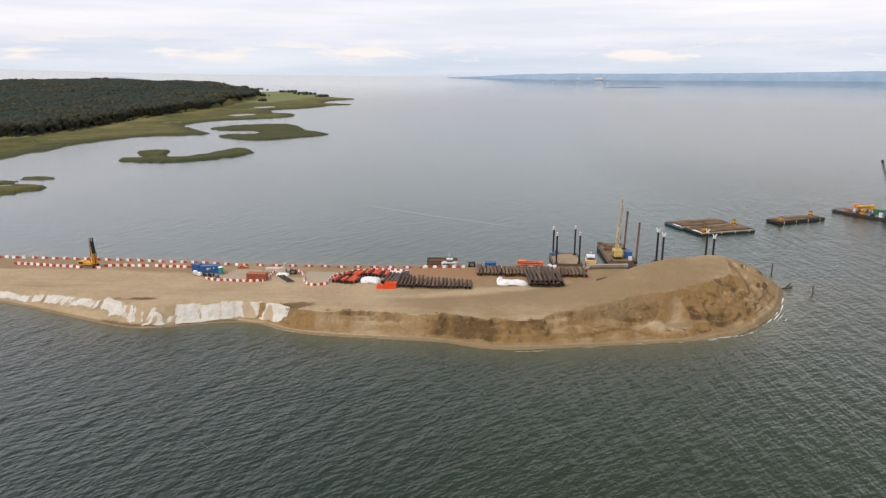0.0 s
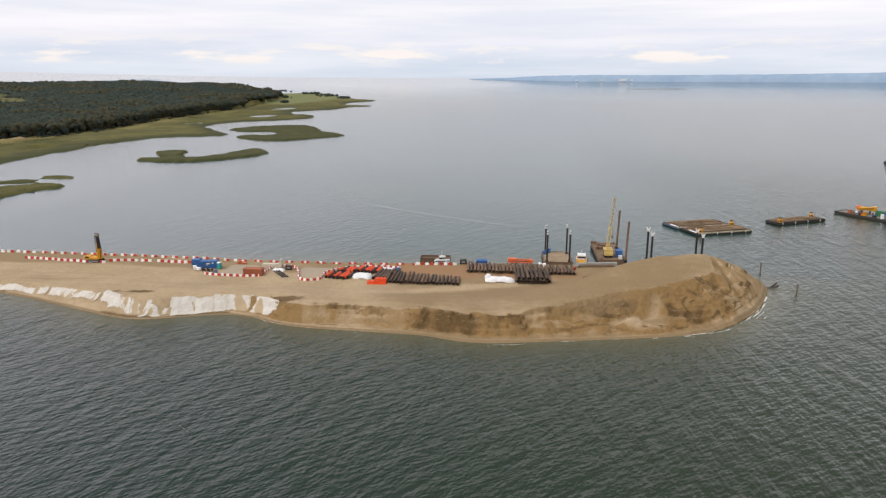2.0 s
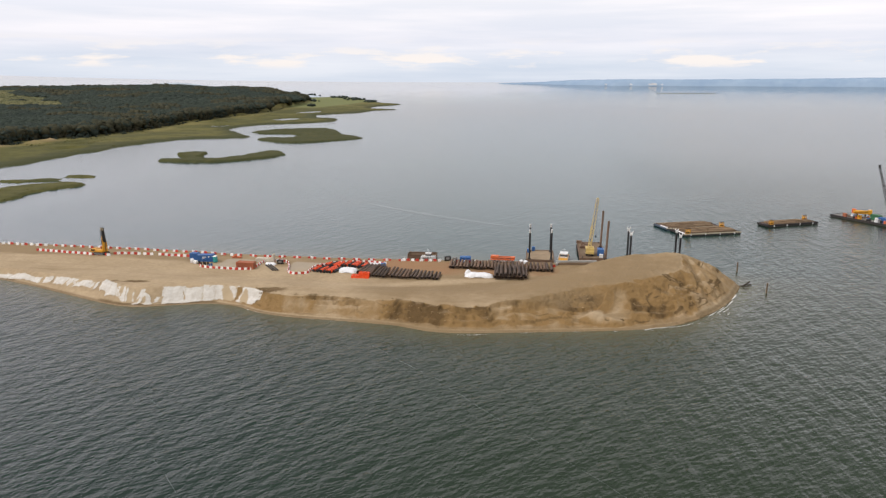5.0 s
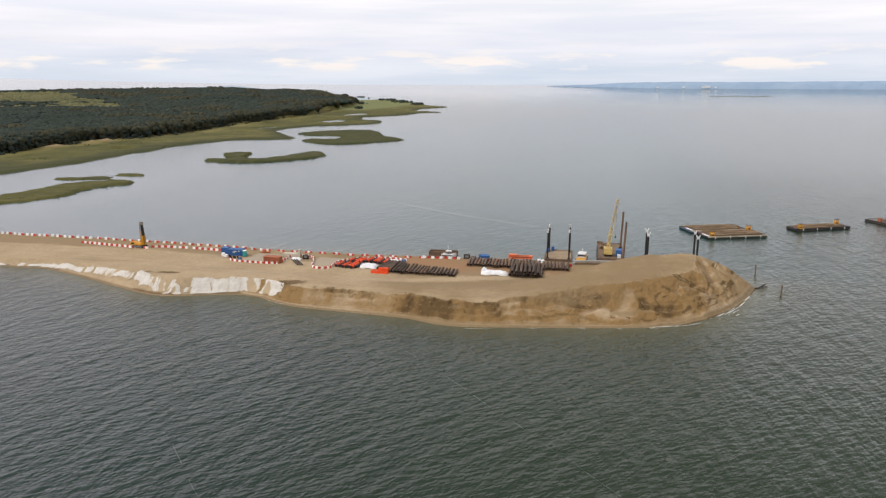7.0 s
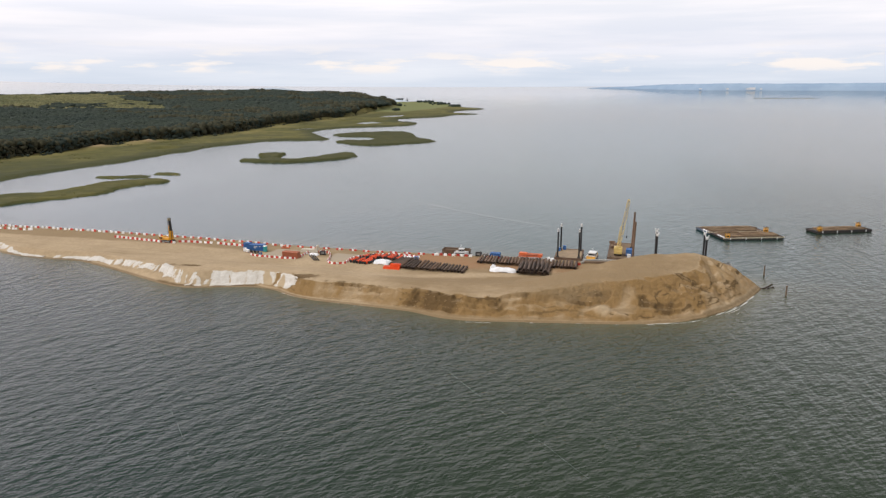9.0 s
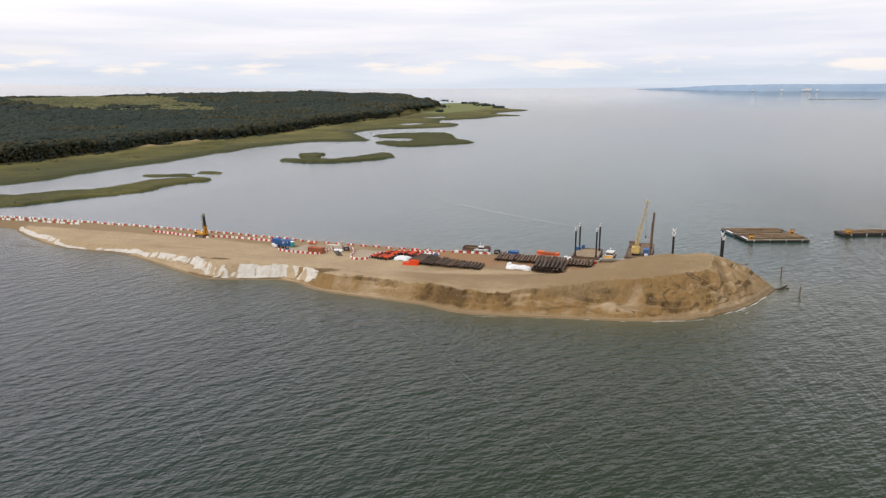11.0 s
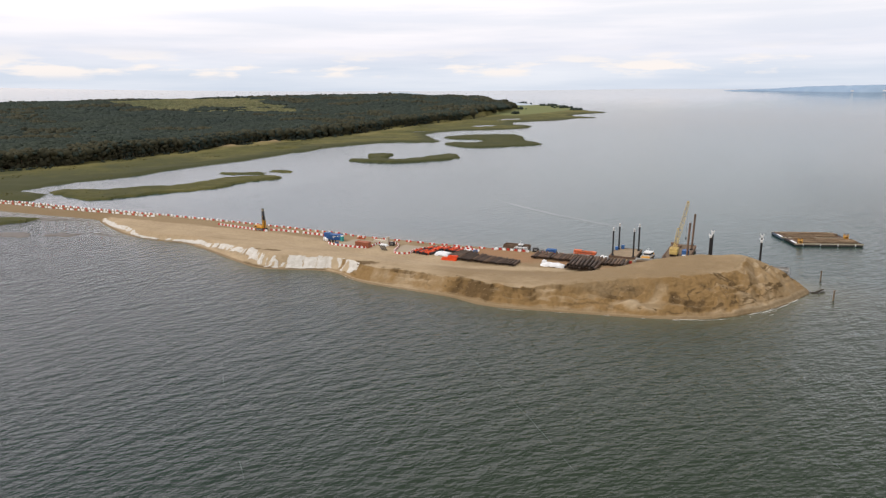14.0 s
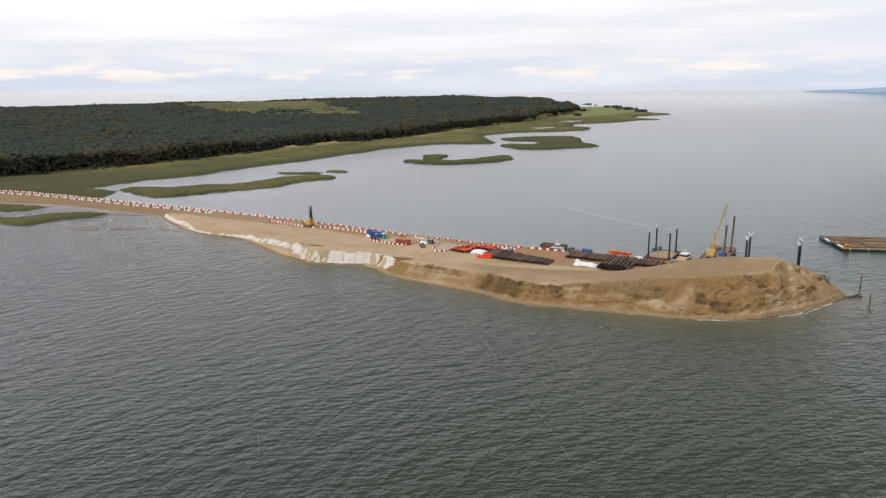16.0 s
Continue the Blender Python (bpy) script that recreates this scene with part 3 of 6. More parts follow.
    rusty = smooth01(191, 196, y - 0.1 * x) * smooth01(213, 210, y) * smooth01(-24, -16, x) * smooth01(46, 40, x) * (0.55 + 0.9 * (fractal(x, y, 8, 2) - 0.4))
    pad = smooth01(192, 194, y) * smooth01(205, 203, y) * np.maximum(smooth01(-71, -69, x) * smooth01(-59, -61, x), smooth01(-47, -45, x) * smooth01(-35, -37, x))
    ob = mesh_object("sand_spit", np.stack([x, y, z], -1).reshape(-1, 3), grid_faces(len(xs), len(ys)), SAND, None, True,
                     {"damp_shade": np.maximum(damp_shade, wet), "track": track, "moist_shade": moist_shade, "rusty": np.clip(rusty, 0, 1), "pad": pad * (0.6 + 0.4 * fuzz(x, y, 3, 1))})
    return tagged(ob, "raw tan sand spit with eroded banks and a high mound", "ground", kind="structure")


build_spit()


# ---- mainland: marsh shore, forest, far coast ----
MARSH_EDGE = rounded([(-520, 150), (-400, 190), (-352, 209), (-325, 214), (-300, 222), (-312, 240), (-343, 248), (-345, 268), (-350, 284), (-341, 317), (-345, 386), (-346, 470), (-353, 590), (-342, 672), (-326, 693), (-284, 712), (-303, 755), (-341, 802), (-364, 848), (-358, 926), (-337, 952),
                      (-305, 982), (-283, 1026), (-293, 1085), (-336, 1131), (-373, 1221), (-345, 1267), (-320, 1315), (-312, 1417), (-279, 1477), (-316, 1503), (-358, 1560), (-365, 1680), (-335, 1800), (-430, 1960), (-620, 2400), (-800, 3000), (-1000, 3700)], 14)
FOREST_EDGE = rounded([(-520, 100), (-470, 200), (-459, 277), (-452, 330), (-451, 370), (-454, 420), (-456, 480), (-469, 550), (-474, 615), (-458, 680), (-450, 740), (-459, 825), (-480, 940), (-496, 1080), (-506, 1300), (-545, 1500), (-590, 1809), (-680, 2000), (-760, 2080), (-1000, 2600), (-1400, 3700)], 20)
RIDGE_AZ = [-75, -63, -56, -52, -46, -39, -33, -29, -27, -24, -21, -18]
RIDGE_TOP = [25, 27, 32, 35, 39.5, 44, 47.5, 50, 44, 40, 34, 20]


def polar(x, y):
    return np.hypot(x - 60, y), np.degrees(np.arctan2(x - 60, y))


def canopy_top(x, y):
    """Height of the tree tops: about 15 m behind the marsh, rising with the dunes inland."""
    r, az = polar(x, y)
    ridge = np.interp(az, RIDGE_AZ, RIDGE_TOP)
    t = smooth01(900, 2600, r)
    return 15 + (ridge - 15) * t + (fractal(x, y, 260, 1) - 0.47) * 9 * smooth01(700, 1500, r) * (1 - smooth01(2300, 2600, r))


def build_mainland():
    west = np.array([(-5000, 3700), (-5000, 100), (-560, 100)])
    ring = np.vstack([MARSH_EDGE, west])
    xs = np.unique(np.concatenate([np.arange(-3600, -1000, 60.0), np.arange(-1000, -560, 20.0), np.arange(-560, -250, 5.0)]))
    ys = np.unique(np.concatenate([np.arange(60, 760, 6.0), np.arange(760, 1500, 9.0), np.arange(1500, 2100, 16.0), np.arange(1700, 3700, 60.0)]))
    x, y = np.meshgrid(xs, ys)
    d = line_distance(x, y, MARSH_EDGE) * np.where(inside(x, y, ring), 1, -1)
    d = d + (fractal(x, y, 40, 1) - 0.47) * 13 + (fractal(x, y, 12, 2) - 0.47) * 8
    # hummocky reeds, about a man's height over the water
    reed = 1.1 * fuzz(x, y, 9, 2) + 0.9 * fuzz(x, y, 24, 3)
    z = np.where(d > 0, smooth01(0, 5, d) * (0.5 + reed * (1 - 0.6 * smooth01(60, 130, d))), -1.0)
    ft = np.hypot(x - 60, y)
    inland = line_distance(x, y, FOREST_EDGE)
    wood = x < np.interp(y, FOREST_EDGE[:, 1], FOREST_EDGE[:, 0])
    z = np.where(wood, 1.5 + (canopy_top(x, y) - 15) * 1.0 + 1.0 * smooth01(0, 60, inland), z)
    dry = smooth01(0.42, 0.6, fractal(x, y, 45, 0)) * 0.35 + smooth01(46, 8, inland) * 0.7
    dry = dry + 0.2 * smooth01(1450, 1600, y) * (1 - wood)
    scar = (np.exp(-((x + 456) / 8) ** 2 - ((y - 622) / 14) ** 2) + 0.6 * np.exp(-((x + 455) / 6) ** 2 - ((y - 562) / 26) ** 2)) * smooth01(0.30, 0.50, fractal(x, y, 14, 2))
    z = z + scar * 6.0
    z = np.where(ft > 2680, -40, z + sheet_rise(ft))
    for cx, cy, sx, sy in ((-372, 1075, 22, 40), (-400, 890, 14, 30), (-385, 560, 10, 16), (-420, 1330, 20, 60)):
        z = np.where(((x - cx) / sx) ** 2 + ((y - cy) / sy) ** 2 + (fractal(x, y, 20, 3) - 0.47) * 1.5 < 1, -0.6, z)
    ob = mesh_object("marsh_shore", np.stack([x, y, z], -1).reshape(-1, 3), grid_faces(len(xs), len(ys)), MARSH, None, True, {"dry": np.clip(dry, 0, 1), "lush": 0.55 * smooth01(380, 300, y) + smooth01(34, 4, d) * 0.75 + 0.5 * smooth01(0.45, 0.62, fractal(x, y, 60, 2)), "scar": np.clip(scar * 1.4, 0, 1), "meadow": smooth01(1450, 1650, y) * smooth01(-440, -500, x) * (1 - wood)})
    return tagged(ob, "olive-green marsh and meadow along the forested mainland", "ground", kind="structure")


build_mainland()


TUFTS = []


def island(points, height=1.7, flat=False):
    ring = rounded(points + [points[0]], 8)
    (x0, y0), (x1, y1) = ring.min(0) - 12, ring.max(0) + 12
    xs, ys = np.arange(x0, x1, 1.8), np.arange(y0, y1, 1.8)
    x, y = np.meshgrid(xs, ys)
    d = line_distance(x, y, ring) * np.where(inside(x, y, ring), 1, -1) + (fractal(x, y, 16, 2) - 0.47) * 5 + (fractal(x, y, 5, 1) - 0.47) * 7 - 0.5
    z = np.where(d > 0, smooth01(0, 2, d) * 0.62 * height * (0.55 + 0.5 * fuzz(x, y, 4, 1) + 0.5 * fuzz(x, y, 15, 3)), -0.8)
    sel = (d > 0.5) & (RNG.rand(*d.shape) < (0.0 if flat else 0.15))
    TUFTS.append(np.stack([x, y, z - 0.1], -1)[sel] + np.r_[0.4, 0.3, 0])
    faces = grid_faces(len(xs), len(ys))
    ok = (z.ravel()[faces] > -0.5).any(1)
    if flat:
        return tagged(mesh_object("mud_flat", np.stack([x, y, np.minimum(z, 0.07)], -1).reshape(-1, 3), faces[ok], MUD, None, True), "brown mud flat barely above the shallow water", "mudflat", kind="stuff")
    ob = mesh_object("reed_island", np.stack([x, y, z], -1).reshape(-1, 3), faces[ok], MARSH, None, True, {"dry": fractal(x, y, 30, 1) * 0.5, "lush": (0.45 if height > 1.9 else 0.15) + fractal(x, y, 22, 3) * 0.6})
    return tagged(ob, "low olive-green reed bed standing in shallow water", "reeds", kind="stuff")


for ring, h in (([(-260, 484), (-239, 480), (-212, 482), (-190, 508), (-178, 538), (-184, 560), (-203, 580), (-209, 541), (-222, 506), (-236, 514), (-252, 554), (-270, 541), (-246, 499), (-258, 500)], 2.3),
                ([(-318, 245), (-270, 233), (-258, 249), (-249, 277), (-236, 302), (-240, 330), (-233, 363), (-243, 374), (-259, 363), (-272, 345), (-272, 305), (-288, 287), (-300, 265), (-322, 259)], 1.6),
                ([(-290, 363), (-272, 366), (-259, 374), (-267, 384), (-282, 379), (-296, 372)], 1.2),
                ([(-268, 390), (-246, 391), (-252, 400), (-270, 398)], 1.2),
                ([(-312, 790), (-295, 850), (-240, 868), (-205, 798), (-190, 766), (-158, 727), (-179, 687), (-214, 655), (-262, 686), (-258, 714), (-236, 718), (-240, 750), (-261, 772), (-283, 764)], 2.0),
                ([(-291, 143), (-271, 142), (-243, 143), (-246, 160), (-239, 173), (-237, 186), (-257, 181), (-268, 171), (-270, 158)], 1.3),
                ([(-350, 173), (-328, 177), (-290, 182), (-288, 171), (-299, 161), (-330, 158)], 1.2)):
    island(ring, h)
MUD = material("wet_mud", (0.115, 0.090, 0.055), 0.5, 0, (0.07, 0.06, 0.038), 0.1, 0.8, 0.3, 1.0, 0.4)
for ring in ([(-224, 150), (-222, 158), (-208, 160), (-198, 154), (-206, 149)], [(-204, 160), (-199, 167), (-188, 168), (-184, 161), (-193, 158)], [(-186, 171), (-178, 175), (-164, 172), (-172, 169)], [(-262, 184), (-240, 190), (-214, 192), (-222, 185), (-246, 180)]):
    island(ring, 0.25, True)

# ---- forest ----
PHI = (1 + 5 ** 0.5) / 2
ICO_V = np.array([(-1, PHI, 0), (1, PHI, 0), (-1, -PHI, 0), (1, -PHI, 0), (0, -1, PHI), (0, 1, PHI), (0, -1, -PHI), (0, 1, -PHI), (PHI, 0, -1), (PHI, 0, 1), (-PHI, 0, -1), (-PHI, 0, 1)]) / (1 + PHI * PHI) ** 0.5
ICO_F = np.array([(0, 11, 5), (0, 5, 1), (0, 1, 7), (0, 7, 10), (0, 10, 11), (1, 5, 9), (5, 11, 4), (11, 10, 2), (10, 7, 6), (7, 1, 8), (3, 9, 4), (3, 4, 2), (3, 2, 6), (3, 6, 8), (3, 8, 9), (4, 9, 5), (2, 4, 11), (6, 2, 10), (8, 6, 7), (9, 8, 1)])


def clumps(name, places, size, mat, label, category="trees", jag=0.35, squash=0.8, seed=1, soft=True):
    """Many small uneven leaf clumps as one mesh."""
    rs = np.random.RandomState(seed)
    k = len(places)
    v = ICO_V[None] * (1 + (rs.rand(k, 12, 1) - 0.5) * 2 * jag) * np.asarray(size).reshape(-1, 1, 1)
    v[:, :, 2] *= squash
    a = rs.rand(k) * 6.28
    c, s = np.cos(a)[:, None], np.sin(a)[:, None]
    v = np.stack([v[:, :, 0] * c - v[:, :, 1] * s, v[:, :, 0] * s + v[:, :, 1] * c, v[:, :, 2]], -1) + np.asarray(places)[:, None]
    f = (ICO_F[None] + 12 * np.arange(k)[:, None, None]).reshape(-1, 3)
    ob = mesh_object(name, v.reshape(-1, 3), f, mat, None, soft)
    return tagged(ob, label, category, kind="stuff")


YOUNG_RING = np.array([(-770, 985), (-900, 1010), (-1150, 1080), (-1600, 1330), (-2200, 1850), (-1950, 2080), (-1650, 1860), (-1290, 1640), (-900, 1270), (-790, 1120)])


def scatter(r0, r1, cell, seed):
    rs = np.random.RandomState(seed)
    xs, ys = np.arange(-3200, -430, cell), np.arange(150, 3600, cell)
    x, y = (g.ravel() for g in np.meshgrid(xs, ys))
    x, y = x + (rs.rand(x.size) - 0.5) * cell * 1.8, y + (rs.rand(x.size) - 0.5) * cell * 1.8
    r, az = polar(x, y)
    edge = np.interp(y, FOREST_EDGE[:, 1], FOREST_EDGE[:, 0]) + (fuzz(x, y, 25, 2) - 0.5) * 16
    ok = (r >= r0) & (r < r1) & (x < edge) & (az > -72) & (az < -15)
    return x[ok], y[ok], rs


def build_forest():
    for name, r0, r1, cell, rad, seed in (("pine_forest", 400, 800, 3.3, 2.9, 1), ("pine_forest", 800, 1400, 4.6, 4.1, 2), ("pine_forest", 1400, 2700, 7.6, 6.6, 3)):
        x, y, rs = scatter(r0, r1, cell, seed)
        young = inside(x + 150 * (fractal(x, y, 140, 2) - 0.47), y + 150 * (fractal(x, y, 140, 3) - 0.47), YOUNG_RING) & (fractal(x, y, 160, 1) > 0.36)
        top = canopy_top(x, y) + (rs.rand(x.size) - 0.5) * 1.1 + (fractal(x, y, 40, 2) - 0.47) * 6
        size = rad * (0.95 + 0.5 * rs.rand(x.size))
        # slightly lower along the open edge
        inner = np.interp(y, FOREST_EDGE[:, 1], FOREST_EDGE[:, 0]) - x
        top = top - 2.0 * smooth01(14, 0, inner) * fuzz(x, y, 18, 3)
        mixed = ~young & (rs.rand(x.size) < 0.55 * smooth01(40, 6, inner) * smooth01(0.40, 0.52, fractal(x, y, 60, 1)) + 0.35 * smooth01(0.56, 0.66, fractal(x, y, 90, 3)))
        o = ~young & ~mixed
        clumps("mixed_wood", np.stack([x, y, top - size * 0.9], -1)[mixed], size[mixed], AUTUMN, "olive-brown deciduous crowns in the forest", "forest", 0.45, 0.9, seed + 30)
        clumps(name, np.stack([x, y, top - size * 0.9], -1)[o], size[o], PINE, "dark green pine forest canopy", "forest", 0.3, 0.5, seed)
        if young.any():
            clumps("young_plantation", np.stack([x, y, top - 6 - size * 0.7], -1)[young], size[young] * 0.85, YOUNG, "pale yellow-green young plantation in the forest", "forest", seed=seed + 9)
        if r0 < 1400:
            # lower branches and undergrowth along the edge of the wood
            edge = np.interp(y, FOREST_EDGE[:, 1], FOREST_EDGE[:, 0])
            rim = x > edge - (14 if r0 == 400 else 20)
            for drop, sc in ((1.5, 0.55), (3.5, 0.55), (5.5, 0.52), (7.5, 0.5), (9.5, 0.45), (11.5, 0.4)):
                p = np.repeat(np.stack([x, y, top - drop - size * 0.6], -1)[rim], 2, 0) + (rs.rand(rim.sum() * 2, 3) - 0.5) * 6.0
                wide = np.repeat(size[rim], 2) * sc * (0.75 + 0.5 * rs.rand(len(p)))
                brown = rs.rand(len(p)) < 0.4 + 0.45 * smooth01(0.42, 0.55, fractal(p[:, 0], p[:, 1], 45, 1))
                clumps("pine_forest", p[~brown], wide[~brown], PINE, "dark green lower boughs at the forest edge", "forest", 0.6, 0.85, seed + int(drop))
                clumps("mixed_wood", p[brown], wide[brown], AUTUMN, "olive-brown lower boughs at the forest edge", "forest", 0.6, 0.85, seed + 50 + int(drop))
            k = rim.sum()
            a = np.arange(4) * 1.5708
            base = np.stack([np.cos(a) * 0.28, np.sin(a) * 0.28], -1)
            lo = np.concatenate([np.stack([x, y], -1)[rim][:, None] + base[None], np.full((k, 4, 1), 0.8)], -1)
            hi = np.concatenate([np.stack([x, y], -1)[rim][:, None] + base[None] * 0.6, (top[rim] - 3)[:, None, None] + np.zeros((k, 4, 1))], -1)
            v = np.concatenate([lo, hi], 1).reshape(-1, 3)
            q = np.array([(0, 1, 5, 4), (1, 2, 6, 5), (2, 3, 7, 6), (3, 0, 4, 7)])
            tagged(mesh_object("pine_trunks", v, (q[None] + 8 * np.arange(k)[:, None, None]).reshape(-1, 4), TRUNK), "brown pine trunks along the forest edge", "trees", kind="stuff")


build_forest()


def build_meadow_trees():
    rs = np.random.RandomState(5)
    spots = ((-700, 2440, 26, 9), (-668, 2400, 24, 9), (-590, 2240, 26, 8), (-548, 2170, 22, 8), (-470, 1990, 14, 6), (-455, 1960, 12, 6), (-640, 1990, 30, 7), (-520, 1640, 10, 4), (-900, 2750, 30, 9))
    p = np.vstack([np.c_[rs.normal(cx, w * 0.45, 14), rs.normal(cy, w, 14), 1.0 + h * 0.55 * rs.rand(14)] for cx, cy, w, h in spots])
    clumps("meadow_trees", p, 3.0 + 3.5 * rs.rand(len(p)), PINE, "dark clumps of trees on the far meadow", "trees", seed=4)
    # reed tufts on the marsh and the reed beds
    xs, ys = np.meshgrid(np.arange(-500, -270, 3.2), np.arange(200, 1300, 3.6))
    x, y = xs.ravel() + rs.uniform(-2.5, 2.5, xs.size), ys.ravel() + rs.uniform(-2.5, 2.5, xs.size)
    ring = np.vstack([MARSH_EDGE, [(-5000, 3700), (-5000, 100), (-560, 100)]])
    d = line_distance(x, y, MARSH_EDGE[::2]) * np.where(inside(x, y, ring), 1, -1)
    ok = (d > 3) & (fractal(x, y, 30, 2) > 0.57) & (x > np.interp(y, FOREST_EDGE[:, 1], FOREST_EDGE[:, 0]) + 4)
    tufts = np.vstack(TUFTS + [np.stack([x, y, 0.9 + 0.5 * rs.rand(x.size)], -1)[ok]])
    clumps("reed_tufts", tufts, 0.25 + 0.4 * rs.rand(len(tufts)), MARSH, "olive and brown tufts of reed", "reeds", 0.5, 0.75, 8)
    # bushes along the edge of the wood
    y = np.concatenate([rs.uniform(560, 700, 26), rs.uniform(150, 560, 50), rs.uniform(700, 1500, 40)])
    x = np.interp(y, FOREST_EDGE[:, 1], FOREST_EDGE[:, 0]) + rs.uniform(2, 14, y.size)
    spots = np.repeat(np.stack([x, y, 0.9 + 0.6 * rs.rand(y.size)], -1), 7, 0) + rs.normal(0, 1, (y.size * 7, 3)) * (1.3, 1.3, 0.7)
    clumps("bushes", spots, 0.5 + 0.8 * rs.rand(len(spots)), PINE, "dark green bushes at the forest edge", "bushes", 0.5, 0.9, seed=6)


build_meadow_trees()


def build_far_coast():
    az = np.radians(np.linspace(-4, 34, 150))
    deg = np.degrees(az)
    r = np.interp(deg, [-4, -1, 5, 34], [4870, 4850, 4590, 4580])
    low = sheet_rise(r) - 2
    el = np.interp(deg, [-4, -3, -0.8, 1.4, 5.8, 10, 14, 18, 22, 28, 34], [-0.2, -0.15, -0.09, 0.05, 0.14, 0.11, 0.15, 0.17, 0.25, 0.33, 0.36])
    top = 60.9 + np.tan(np.radians(el)) * (r + 60) + (fractal(deg * 10, deg * 0, 8, 1) - 0.47) * 5 * smooth01(-3, 2, deg)
    rows = []
    for k, (dr, f) in enumerate(((0, 0.0), (12, 0.35), (35, 0.75), (60, 1.0), (80, 0.9))):
        rows.append(np.stack([50 + np.sin(az) * (r + dr), np.cos(az) * (r + dr), low + (top - low) * f + (fractal(deg * 9, deg * 0 + k, 3, 2) - 0.47) * 3], -1))
    return tagged(mesh_object("backdrop_far_coast", np.array(rows).reshape(-1, 3), grid_faces(len(az), 5), COAST, None, True), "hills of the far shore, their blue haze painted on", "hills", kind="structure")


def build_headland():
    """Dunes of the spit's far end, seen past the forest, with mist painted on as a pale colour."""
    deg = np.linspace(-33.5, -19.0, 60)
    az = np.radians(deg)
    r = np.full(deg.shape, 2760.0)
    low = sheet_rise(r) - 3
    top = np.interp(deg, HEAD_AZ, HEAD_TOP) + (fractal(deg * 10, deg * 0, 6, 2) - 0.47) * 2.5
    rows = [np.stack([97 + np.sin(az) * (r + dr), -34 + np.cos(az) * (r + dr), low + np.maximum(top - low, 0) * f], -1) for dr, f in ((0, 0.0), (20, 0.6), (50, 1.0), (70, 0.8))]
    return tagged(mesh_object("backdrop_headland", np.array(rows).reshape(-1, 3), grid_faces(len(az), 4), MIST, None, True), "dunes behind the forest, their pale mist painted on", "hills", kind="structure")


HEAD_AZ = [-33.5, -31.3, -29.4, -28.6, -27.2, -24.5, -22.0, -19.0]
HEAD_TOP = [44, 47.5, 53, 50.5, 39.5, 28, 20, 2]
# mist over the dunes, put into the base colour
MIST = material("dunes_painted_mist", (0.50, 0.55, 0.60), 1.0, 0, (0.42, 0.48, 0.53), 0.004, 0.02, spec=0.0)
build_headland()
# distance haze painted into the base colour as pale blue
COAST = material("coast_painted_haze", (0.31, 0.40, 0.50), 1.0, 0, (0.25, 0.34, 0.45), 0.004, 0.02, spec=0.0)
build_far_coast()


def far_buildings():
    rs = np.random.RandomState(3)
    for az, w, h in ((8.0, 34, 12), (7.7, 16, 8), (6.3, 14, 8), (8.6, 12, 7), (4.4, 14, 7)):
        r = 4576.0
        bm = bmesh.new()
        bmesh.ops.create_cube(bm, size=1)
        bmesh.ops.scale(bm, vec=(w, 10, h), verts=bm.verts)
        me = bpy.data.meshes.new("far_building")
        bm.to_mesh(me)
        bm.free()
        me.materials.append(FAR_WALL)
        ob = new("far_building", me)
        ob.matrix_basis = pose(50 + math.sin(radians(az)) * r, math.cos(radians(az)) * r, float(sheet_rise(np.array(r))) + 6 + h / 2, 0, 0, -az)
        tagged(ob, "pale building on the hazy far shore", "building", "buildings on the far shore")


FAR_WALL = material("far_white_wall", (0.8, 0.8, 0.8), 0.9, 0, (0.7, 0.7, 0.7), 0.05, 0.3)
far_buildings()


# ---- paints and metals ----
WHITE_CLOTH = material("white_geotextile", (0.63, 0.60, 0.54), 0.9, 0, (0.50, 0.455, 0.385), 0.5, 1.6, 0.5, 1.4, 0.2)
TARP = material("white_tarpaulin", (0.82, 0.82, 0.82), 0.6, 0, (0.66, 0.65, 0.63), 0.5, 3, 0.6, 1.4)
RED_PLASTIC = material("red_plastic", (0.55, 0.045, 0.025), 0.45, 0, (0.42, 0.05, 0.035), 1.5, 9, rand=0.18)
WHITE_PLASTIC = material("white_plastic", (0.93, 0.92, 0.90), 0.45, 0, (0.86, 0.84, 0.80), 1.5, 9, rand=0.1)
ORANGE_PLASTIC = material("orange_plastic", (0.86, 0.10, 0.025), 0.45, 0, (0.70, 0.08, 0.02), 0.8, 6, rand=0.1)
ORANGE_PAINT = material("orange_machine_paint", (0.78, 0.17, 0.05), 0.5, 0, (0.55, 0.13, 0.05), 0.6, 6)
YELLOW_PAINT = material("yellow_machine_paint", (0.72, 0.34, 0.02), 0.45, 0, (0.52, 0.26, 0.03), 0.5, 5)
CRANE_YELLOW = material("faded_yellow_paint", (0.64, 0.48, 0.16), 0.6, 0, (0.45, 0.32, 0.12), 0.4, 4)
BLUE_PAINT = material("blue_container_paint", (0.040, 0.14, 0.38), 0.5, 0, (0.05, 0.13, 0.30), 0.5, 5)
TEAL = material("teal_plastic", (0.05, 0.38, 0.36), 0.5, 0, None, 0.8, 6)
GREEN_PAINT = material("green_paint", (0.06, 0.19, 0.09), 0.6, 0, None, 0.6, 5)
RED_OXIDE = material("red_oxide_paint", (0.42, 0.14, 0.07), 0.75, 0, (0.32, 0.11, 0.06), 0.5, 5, 0.2, 3)
RUST = material("rusty_steel", (0.20, 0.125, 0.080), 0.85, 0.1, (0.11, 0.072, 0.05), 0.5, 5, 0.25, 5, rand=0.25)
